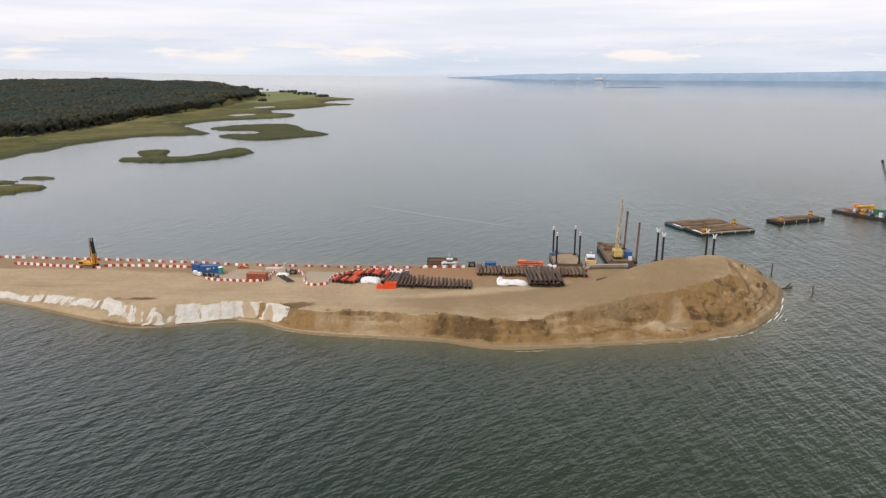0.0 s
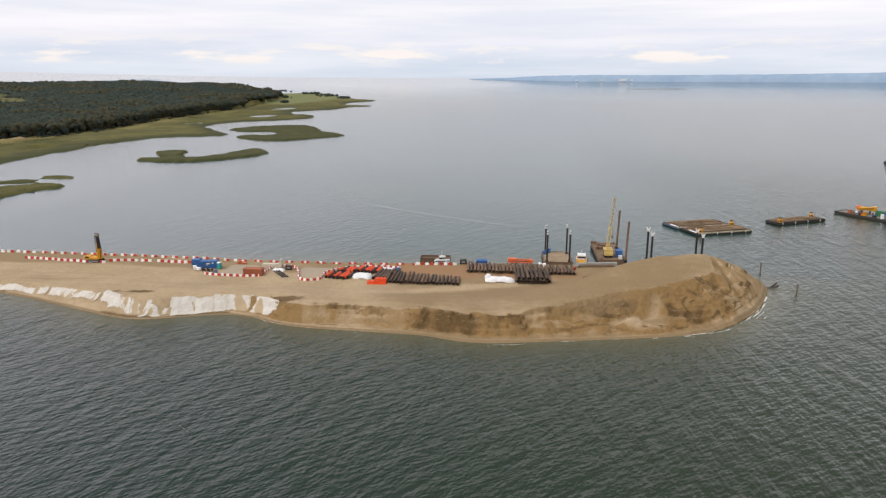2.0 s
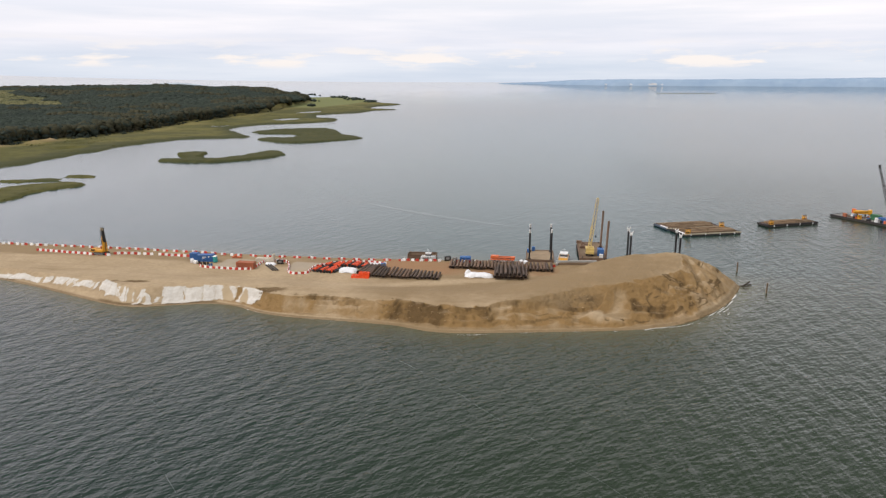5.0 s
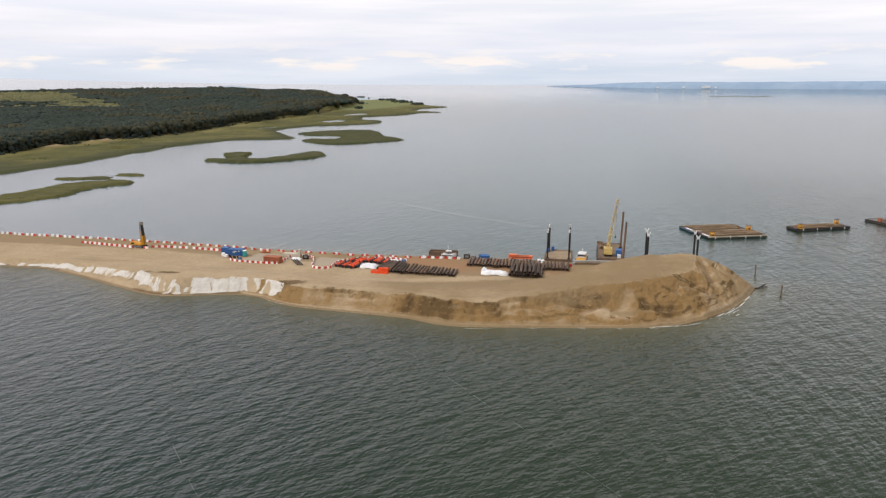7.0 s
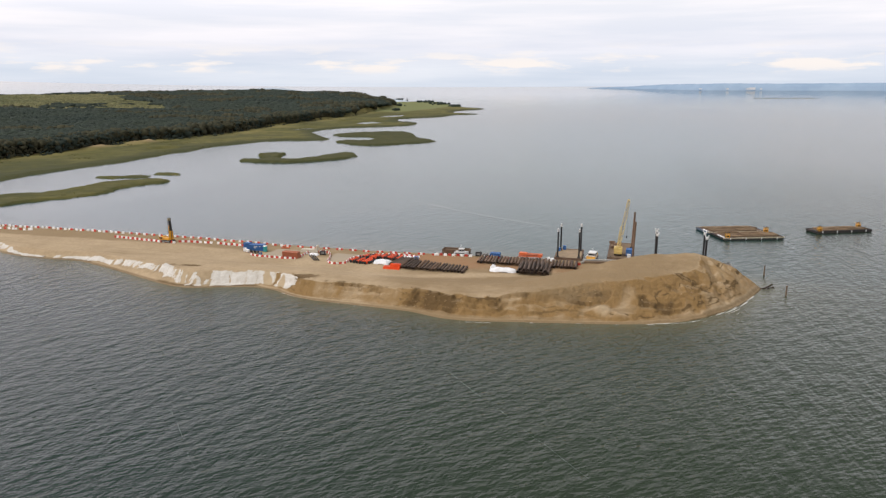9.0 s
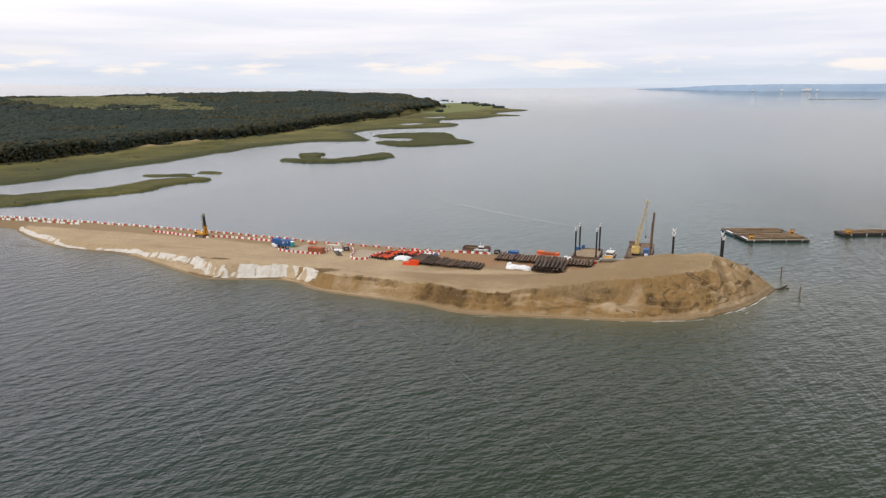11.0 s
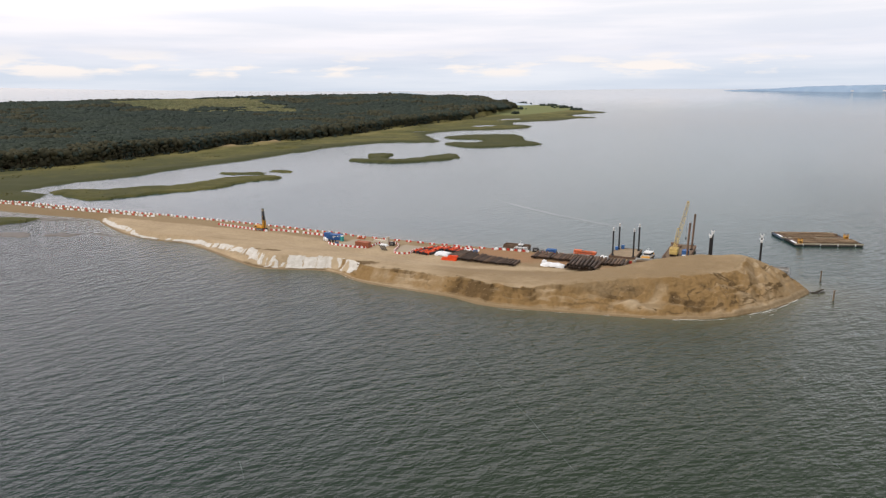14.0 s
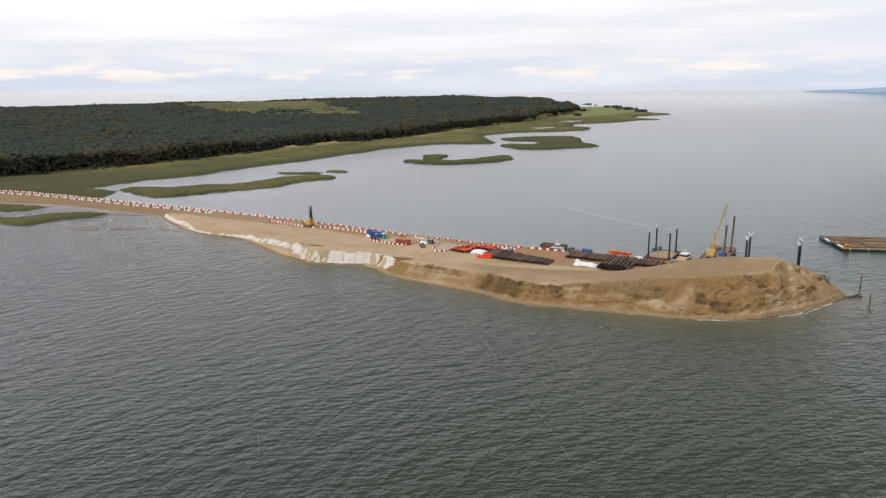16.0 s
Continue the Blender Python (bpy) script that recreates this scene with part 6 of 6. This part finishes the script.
# ---- crane barge ----
def crane_barge(x, y, rz):
    p = pontoon("crane_pontoon", "rusty brown steel pontoon carrying a yellow crane", x, y, rz, 9.0, 25.0, 1.5, RUST, DECK_RUST, RUST)
    bm = bmesh.new()
    rs = np.random.RandomState(4)
    for k in range(14):
        box(bm, rs.uniform(-3.8, -1.0), rs.uniform(2, 11.5), 1.57, rs.uniform(0.4, 1.4), rs.uniform(0.5, 2.2), rs.uniform(0.3, 1.1), 0.04, rs.uniform(0, 90))
    part("deck_gear", bm, RUST, p, "rusty deck gear")
    for yy in (-10, -7, -4, -1, 2, 5, 8, 11):
        part("tyre_fender", rods(((-4.55, yy, 0.4), (-4.75, yy, 0.4), 0.45), seg=12), BLACK_RUBBER, p)
    c = thing("crane", "faded yellow lattice boom crane standing on a pontoon", "crane", 53.4, 226.2, 1.6, 0)
    part("crawler", boxes((-1.0, 0, 0, 0.6, 3.6, 0.8), (1.0, 0, 0, 0.6, 3.6, 0.8), bevel=0.15), BLACK_STEEL, c)
    house = part("machine_house", boxes((0, -0.8, 0.85, 2.9, 3.8, 2.1), bevel=0.15), CRANE_YELLOW, c)
    part("engine_grille", boxes((-1.47, -1.2, 1.3, 0.06, 1.8, 1.1)), BLACK_STEEL, house)
    part("roof_hatch", boxes((0.2, -1.4, 2.94, 1.4, 1.6, 0.35), bevel=0.06), CRANE_YELLOW, house)
    part("gantry_mast", rods(((-0.5, 0.6, 2.6), (0.3, 2.2, 9.6), 0.11), ((0.6, 0.6, 2.6), (0.7, 2.2, 9.6), 0.11), ((0.2, 2.2, 9.6), (0.8, 2.2, 9.6), 0.12), seg=6), CRANE_YELLOW, c)
    part("counterweight", boxes((0, -2.7, 0.85, 2.7, 0.7, 1.1), bevel=0.1), CRANE_YELLOW, c)
    cab = part("cab", boxes((0.95, 1.1, 0.95, 0.9, 1.3, 1.7), bevel=0.08), CRANE_YELLOW, c)
    part("cab_window", boxes((0.95, 1.14, 1.6, 0.93, 1.3, 0.7)), GLASS, cab)
    foot, tip = Vector((0, 1.0, 1.4)), Vector((2.6, 9.2, 18.4))
    axis = (tip - foot).normalized()
    side = axis.cross(Vector((0, 0, 1))).normalized()
    up = side.cross(axis)
    bm = bmesh.new()
    n = 14

    def corner(k, s, q):
        w = 0.22 + 0.26 * math.sin(math.pi * min(1, max(0, (k + 1.5) / (n + 3)))) ** 0.5
        return foot + axis * ((tip - foot).length * k / n) + side * (s * w) + up * (q * w)
    for s, q in ((-1, -1), (1, -1), (1, 1), (-1, 1)):
        for k in range(n):
            rod(bm, corner(k, s, q), corner(k + 1, s, q), 0.05, 5, caps=False)
    for k in range(n):
        f = 1 if k % 2 else -1
        for a, b in (((f, -1), (-f, -1)), ((f, 1), (-f, 1)), ((-1, f), (-1, -f)), ((1, f), (1, -f))):
            rod(bm, corner(k, *a), corner(k + 1, *b), 0.035, 4, caps=False)
    part("lattice_boom", bm, CRANE_YELLOW, c)
    part("boom_head", rods((tip + side * -0.3, tip + side * 0.3, 0.26), seg=12), CRANE_YELLOW, c)
    part("a_frame", rods(((-0.8, -1.6, 2.6), (0, -0.6, 4.8), 0.1), ((0.8, -1.6, 2.6), (0, -0.6, 4.8), 0.1), seg=6), CRANE_YELLOW, c)
    part("stay_rope", rods(((0, -0.6, 4.8), tuple(tip), 0.035), ((0.25, -0.6, 4.8), tuple(tip + side * 0.4), 0.035), seg=4), BLACK_STEEL, c)
    part("hoist_rope", rods((tuple(tip), (tip.x, tip.y + 0.2, 5.0), 0.03), seg=4), BLACK_STEEL, c)
    part("hook_block", boxes((tip.x, tip.y + 0.2, 4.2, 0.4, 0.3, 0.9), bevel=0.08), BLACK_STEEL, c)
    cb = container(57.2, 226.6, 88, 3.4, 2.1, 2.2, label="blue steel cabin on the crane pontoon")
    cb.location.z = 1.62
    cb.name = "deck_cabin"
    for px, py, top in ((57.9, 238.2, 15.2), (58.3, 219.9, 15.0)):
        t = thing("leg_pile", "tall rust-brown steel leg pile of the crane pontoon", "pile", px, py, 0, 0, "leg piles")
        part("shaft", rods(((0, 0, -3), (0.55, 0, top), 0.36), seg=12), RUST, t)
        part("guide_collar", boxes((0.1, 0, 1.3, 1.1, 1.1, 0.8), bevel=0.06), BLACK_STEEL, t)
    g = boxes((0, 0, 0, 1.2, 1.0, 1.2), bevel=0.06)
    ob = part("deck_pump", g, WHITE_PAINT)
    ob.location = (57.2, 222.6, 1.62)
    tagged(ob, "white deck pump box on the pontoon", "pump")


crane_barge(54.4, 233.4, 0)


# ---- moored barges loaded with sheet piles ----
def bow_plate(bm, L, W, H, s):
    box(bm, s * (L / 2 - 0.55), -W * 0.2, H + 0.1, 0.9, W * 0.45, 0.25, 0.08)


def channel(bm, x, y, z, length, w, h):
    """One trough-shaped steel sheet pile."""
    prof = [(-w, h), (-w * 0.72, h), (-w * 0.5, 0.06), (w * 0.5, 0.06), (w * 0.72, h), (w, h), (w, h - 0.06), (w * 0.8, h - 0.06), (w * 0.55, 0), (-w * 0.55, 0), (-w * 0.8, h - 0.06), (-w, h - 0.06)]
    ends = [[bm.verts.new((x + s * length / 2, y + py, z + pz)) for py, pz in prof] for s in (-1, 1)]
    k = len(prof)
    for i in range(k):
        bm.faces.new((ends[0][i], ends[0][(i + 1) % k], ends[1][(i + 1) % k], ends[1][i]))
    bm.faces.new(ends[0][::-1]), bm.faces.new(ends[1])


def loaded_barge(x, y, rz, L, W, rows, seed, label, white_bow=True, hull_mat=HULL_BLACK, winches=True):
    t = pontoon("barge", label, x, y, rz, L, W, 1.0, hull_mat, RUST, PALE_STEEL if white_bow else hull_mat, 0.5 if white_bow else 0.22)
    t.scale.z = 0.9
    t["category"] = "barge"
    t["group"] = "moored barges"
    part("bow_plate", made(bow_plate, L, W, 1.0, -1), WHITE_PAINT if white_bow else BLACK_STEEL, t)
    rs = np.random.RandomState(seed)
    cw = (W - 1.2) / rows
    for k in range(rows):
        y0 = -W / 2 + 0.6 + cw * (k + 0.5)
        start, left = -L / 2 + 2.2 + rs.uniform(0, 0.6), L - 3.4
        while left > 3:
            ln = min(left, rs.choice([7.0, 8.5, 11.0]))
            nlay = 1 + int(rs.rand() < 0.55)
            for j in range(3):
                for q in range(nlay):
                    yy, x1 = y0 + (j - 1) * cw / 3, start + ln / 2 + rs.uniform(-0.15, 0.15)
                    bm = made(channel, x1, yy, 1.09 + 0.34 * q, ln - 0.25, cw / 3 * 0.46, 0.32)
                    part("steel_section", bm, DECK_RUST, t)
            start += ln + rs.uniform(0.2, 0.7)
            left -= ln + 0.5
    for sx, sy in ((-1, -1), (1, 1)) if winches else ():
        wx, wy = sx * (L / 2 - 2.1), sy * (W / 2 - 0.9)
        w = part("mooring_winch", boxes((wx - 0.6, wy - 0.5, 1.05, 0.22, 0.22, 2.2), (wx + 0.6, wy - 0.5, 1.05, 0.22, 0.22, 2.2), (wx - 0.6, wy + 0.5, 1.05, 0.22, 0.22, 2.2), (wx + 0.6, wy + 0.5, 1.05, 0.22, 0.22, 2.2), (wx, wy, 2.05, 1.5, 1.3, 0.3), (wx, wy, 1.1, 1.6, 1.4, 0.25)), YELLOW_PAINT, t, "yellow mooring winch frame")
        part("winch_drum", rods(((wx - 0.55, wy, 1.7), (wx + 0.55, wy, 1.7), 0.36), seg=12), BLACK_STEEL, w)
        part("fairlead", boxes((wx - 0.6, wy, 3.25, 0.3, 1.25, 0.3), (wx + 0.6, wy, 3.25, 0.3, 1.25, 0.3), bevel=0.05), BLACK_STEEL, w, "black roller fairlead")
    for k in range(4):
        part("fender_post", boxes((-L / 2 + 3 + k * (L - 6) / 3, -W / 2 - 0.06, 0.25, 0.35, 0.14, 0.9)), WHITE_PAINT, t)
    return t


BX, BY, BA = 93.3, 268.7, 20.5
ux, uy = math.cos(radians(BA)), math.sin(radians(BA))
for k, (along_m, across_m, L) in enumerate(((12.8, 5.7, 25.6), (11.6, 17.6, 25.0))):
    loaded_barge(BX + ux * along_m - uy * across_m, BY + uy * along_m + ux * across_m, BA, L, 11.3, 5, 11 + k, "moored barge loaded with rusty brown sheet piles", True, HULL_BLACK if k == 0 else HULL_BLUE, k == 0)
loaded_barge(142.8, 301.6, 25, 26.4, 6.8, 2, 21, "small black barge half loaded with timber and steel", False)


def supply_barge(x, y, rz):
    t = pontoon("supply_barge", "black supply barge crowded with machines and containers", x, y, rz, 36.0, 8.6, 0.8, HULL_BLACK, DECK_GREY)
    t["category"] = "barge"
    m = pose(x, y, 0.87, 0, 0, rz)
    g = thing("pile_driver", "folded orange-yellow machine lying on crates on the barge deck", "machine", 0, 0, 0)
    g.matrix_basis = m @ pose(-7.2, 1.6, 0, 0, 0, 38)
    part("cradle", boxes((-1.6, 0, 0, 0.5, 2.2, 1.7), (1.6, 0, 0, 0.5, 2.2, 1.7)), BLACK_STEEL, g)
    part("boom_section", boxes((0, 0, 1.7, 6.6, 1.3, 1.5), bevel=0.15), YELLOW_PAINT, g)
    part("cylinder", rods(((-3.0, -0.9, 2.6), (2.6, -0.9, 3.2), 0.28), seg=10), YELLOW_PAINT, g)
    part("head", boxes((3.4, 0, 1.5, 1.5, 1.8, 2.2), bevel=0.2), YELLOW_PAINT, g)
    part("engine_box", boxes((-3.0, 0.3, 1.8, 1.6, 1.6, 1.9), bevel=0.12), ORANGE_PAINT, g)
    for lx, ly, a, L, H, mat, lab in ((-0.4, 2.0, 6, 4.2, 2.4, GREEN_PAINT, "green steel container on the barge"), (6.2, -1.6, 2, 5.2, 2.3, BLUE_PAINT, "blue steel container on the barge"), (9.2, 2.4, 0, 5.0, 2.5, GREY_STEEL, "pale grey steel container on the barge"), (13.2, -1.6, 4, 4.6, 2.3, RED_OXIDE, "red-brown steel container on the barge")):
        c = container(0, 300, 0, L, 2.2, H, mat, lab)
        c.matrix_basis = m @ pose(lx, ly, 0, 0, 0, a)
    e = part("storage_tank", rods(((0, 0, 0), (0, 0, 1.9), 0.8), seg=14), WHITE_PAINT)
    e.matrix_basis = m @ pose(3.0, -2.6, 0)
    tagged(e, "white cylindrical tank on the barge deck", "tank")
    for lx, ly in ((-4.6, -3.2), (12.6, 3.4)):
        e = part("mooring_winch", boxes((0, 0, 0, 1.5, 1.4, 0.5), (-0.5, 0, 0.4, 0.3, 1.2, 1.5), (0.5, 0, 0.4, 0.3, 1.2, 1.5), bevel=0.05), YELLOW_PAINT)
        e.matrix_basis = m @ pose(lx, ly, 0)
        tagged(e, "yellow mooring winch on the barge deck", "winch")
    rs = np.random.RandomState(8)
    paints = (("red", RED_OXIDE), ("white", WHITE_PAINT), ("blue", BLUE_PAINT), ("grey", GREY_STEEL), ("black", BLACK_STEEL), ("orange", ORANGE_PAINT))
    for k in range(22):
        word, mat = paints[k % 6]
        w, d, h = rs.uniform(0.7, 1.6), rs.uniform(0.6, 1.2), rs.uniform(0.6, 1.7)
        e = part("deck_crate", boxes((0, 0, 0, w, d, h), (0, 0, h, w * 1.06, d * 1.06, 0.08), bevel=0.04), mat)
        e.matrix_basis = m @ pose(-11.5 + 1.1 * k + rs.uniform(-0.6, 0.6), rs.choice([-3.3, -0.2, 3.5]) + rs.uniform(-0.3, 0.3), 0, 0, 0, rs.uniform(-25, 25))
        tagged(e, "%s steel equipment crate on the crowded barge deck" % word, "crate", "crates on the barge")
    for k in range(7):
        e = part("steel_section", boxes((0, 0, 0, rs.uniform(3, 6), 0.4, 0.35)), RUST)
        e.matrix_basis = m @ pose(-9 + rs.uniform(-3, 4), rs.uniform(-3, 1), 0.02 + 0.36 * (k % 2), 0, 0, rs.uniform(-20, 40))
        tagged(e, "rusty steel section lying on the barge", "steel", "loose steel sections")
    c = thing("deck_crane", "dark lattice crane boom standing on the supply barge", "crane", *(m @ Vector((7.2, 0.1, 0))), rz)
    part("pedestal", rods(((0, 0, 0), (0, 0, 2.4), 0.8), seg=12), GREY_STEEL, c)
    foot, tip = Vector((0, 0, 2.2)), Vector((-10.6, 3.9, 23.2))
    axis = (tip - foot).normalized()
    side = axis.cross(Vector((0, 0, 1))).normalized()
    up = side.cross(axis)
    bm = bmesh.new()

    def joint(k, s, q):
        w = 0.55 - 0.3 * k / 12
        return foot + (tip - foot) * (k / 12) + side * (s * w) + up * (q * w)
    for s, q in ((-1, -1), (1, -1), (1, 1), (-1, 1)):
        for k in range(12):
            rod(bm, joint(k, s, q), joint(k + 1, s, q), 0.09, 5, caps=False)
            rod(bm, joint(k, s, q), joint(k + 1, -s if k % 2 else s, q if k % 2 else -q), 0.05, 4, caps=False)
    part("boom", bm, BLACK_STEEL, c)
    part("boom_head", boxes((-10.6, 3.9, 22.8, 0.9, 0.7, 1.3), bevel=0.08), BLACK_STEEL, c)


supply_barge(182.0, 312.0, -57)


# ---- posts and driftwood ----
for px, py, top, lean in ((102.8, 192.9, 3.1, 2.0), (100.4, 216.0, 3.3, -1.5), (90.6, 211.5, 1.8, 1.0)):
    t = thing("mooring_post", "weathered brown timber post standing in the water", "post", px, py, 0, 0, "timber posts")
    part("post", rods(((0, 0, -2.5), (math.sin(radians(lean)) * top, 0, top), 0.24), seg=9, r2=0.2), TIMBER, t)
    part("iron_band", rods(((math.sin(radians(lean)) * top * 0.9, 0, top * 0.9), (math.sin(radians(lean)) * top * 0.96, 0, top * 0.96), 0.26), seg=9), RUST, t)
bm = rods(((95.2, 197.4, 0.25), (101.0, 201.6, 0.15), 0.14), ((98.6, 200.2, 0.2), (100.6, 202.2, 0.7), 0.22), ((97.2, 198.6, 0.2), (99.3, 198.0, 0.35), 0.12), seg=7)
tagged(part("drift_log", bm, ROOT), "dark driftwood trunk lying in the shallows off the spit", "driftwood")
bm = rods(((42.5, 197.2, ground(42.5, 197.2) + 0.2), (45.8, 198.6, ground(45.8, 198.6) + 0.35), 0.3), seg=7)
tagged(part("rusty_log", bm, RUST), "rust-brown log lying at the foot of the mound", "log")


# ---- clods on the slumped bank and foam along the shore ----
def scatter_clods():
    rs = np.random.RandomState(12)
    x = rs.uniform(-45, 96, 30000)
    y = rs.uniform(146, 200, 30000)
    d = line_distance(x, y, NEAR_SHORE[::2])
    w = np.interp(x, BANK_X, BANK_W)
    ok = inside(x, y, LAND) & (d > 1.5) & (d < w + 2) & (slump(x, y) + (fractal(x, y, 6, 1) - 0.47) * 2 + 0.25 * smooth01(58, 64, x) > 0.60)
    x, y = x[ok], y[ok]
    z = spit_height(x, y)
    keep = rs.rand(x.size) < 0.35
    x, y, z = x[keep], y[keep], z[keep]
    size = 0.08 + 0.26 * rs.rand(x.size) ** 3
    clumps("soil_clods", np.stack([x, y, z + size * 0.1], -1), size, CLOD, "dark clods of damp sand fallen on the bank", "clods", 0.3, 0.6, 5)


CLOD = material("damp_sand_clods", (0.30, 0.21, 0.11), 0.95, 0, (0.20, 0.135, 0.068), 0.5, 5, island=0.35)
scatter_clods()


def build_foam():
    p = rounded([tuple(q) for q in NEAR_SHORE[NEAR_SHORE[:, 0] > -50]], 0.6)
    t = np.gradient(p, axis=0)
    t /= np.linalg.norm(t, axis=1)[:, None]
    nrm = np.stack([t[:, 1], -t[:, 0]], -1)
    s = np.arange(len(p)) * 0.6
    x = p[:, 0]
    amount = np.interp(x, [-50, 0, 30, 55, 75, 92, 95, 97], [0.2, 0.3, 0.45, 0.6, 1.1, 1.05, 0.4, 0])
    vs, fs = [], []
    for lane, off in enumerate((0.1, 0.7, 1.6, 3.2)):
        w = np.clip(fractal(s, s * 0 + lane * 9, 3.2, lane) - (0.66 - 0.24 * amount) - 0.05 * lane, 0, 0.25) * 1.5
        c = p + nrm * (off + 1.1 * (fuzz(s, s * 0 + 3, 7, 2) - 0.5))[:, None]
        a, b = c - nrm * w[:, None] * 0.5, c + nrm * w[:, None] * 0.5
        n0 = sum(len(v) for v in vs)
        k = len(p)
        vs.append(np.concatenate([np.c_[a, np.full(k, 0.05)], np.c_[b, np.full(k, 0.05)]]))
        i = np.where((w[:-1] > 0.02) & (w[1:] > 0.02))[0]
        fs.append(np.stack([i, i + 1, i + 1 + k, i + k], 1) + n0)
    tagged(mesh_object("shore_foam", np.vstack(vs), np.vstack(fs), FOAM), "broken white foam line along the beach", "foam", kind="stuff")


build_foam()


def foam_line(points, width, seed, film=False):
    """A thin broken line of old foam drifting on the water."""
    p = rounded(points, 0.5)
    s = np.arange(len(p)) * 0.5
    p = p + np.stack([fractal(s, s * 0 + seed, 14, 1), fractal(s, s * 0 + seed + 5, 14, 2)], -1) * 1.4
    t = np.gradient(p, axis=0)
    t /= np.linalg.norm(t, axis=1)[:, None]
    n = np.stack([-t[:, 1], t[:, 0]], -1)
    w = width * np.clip((fractal(s, s * 0 + seed * 3, 40 if film else 4, 3) - (0.38 if film else 0.46)) * 5, 0, 1)
    a, b = p - n * w[:, None], p + n * w[:, None]
    k = len(p)
    i = np.where((w[:-1] > 0.004) & (w[1:] > 0.004))[0]
    v = np.concatenate([np.c_[a, np.full(k, 0.03)], np.c_[b, np.full(k, 0.03)]])
    tagged(mesh_object("foam_streak", v, np.stack([i, i + 1, i + 1 + k, i + k], 1), SLICK if film else THIN_FOAM), "long smooth slick drifting on the calm water" if film else "faint broken streak of foam drifting on the water", "foam", kind="stuff")


SLICK = material("surface_slick", (0.022, 0.048, 0.045), 0.17, 0, (0.017, 0.043, 0.041), 0.02, 0.2, spec=0.5)
THIN_FOAM = material("thin_foam", (0.18, 0.20, 0.195), 0.8, 0, (0.12, 0.14, 0.135), 0.5, 4)
foam_line([(14, 118), (40, 90), (66, 60)], 0.03, 1)
foam_line([(-8, 139), (8, 124), (24, 110)], 0.03, 2)
foam_line([(-26, 79), (-8, 61), (12, 43)], 0.026, 3)
foam_line([(-70, 128), (-48, 108), (-30, 92)], 0.026, 4)
foam_line([(-160, 402), (-101, 366), (-50, 324), (-16, 300), (12, 284), (40, 269)], 1.5, 6, True)
foam_line([(0, 372), (49, 339), (95, 316)], 1.3, 7, True)
foam_line([(70, 122), (86, 104), (98, 88)], 0.03, 5)


def sand_bar(x0, x1, y):
    """A low dark bar far out on the lagoon."""
    n = 40
    u, v = np.meshgrid(np.linspace(0, 1, n), np.linspace(-1, 1, 7))
    x, yy = x0 + (x1 - x0) * u, y + v * 14 * np.sin(np.pi * np.clip(u, 0.02, 0.98)) ** 0.5 + 20 * (fuzz(u * 8, u * 0, 1, 1) - 0.5)
    z = (1 - v * v) * (0.6 + 1.2 * fuzz(u * 20, v, 1, 2)) + sheet_rise(np.hypot(x - 50, yy)) - 0.15
    tagged(mesh_object("sand_bar", np.stack([x, yy, z], -1).reshape(-1, 3), grid_faces(n, 7), MARSH_SOIL, None, True), "low dark bar far out on the lagoon", "sandbank", kind="stuff")


sand_bar(536.0, 800.0, 3390.0)
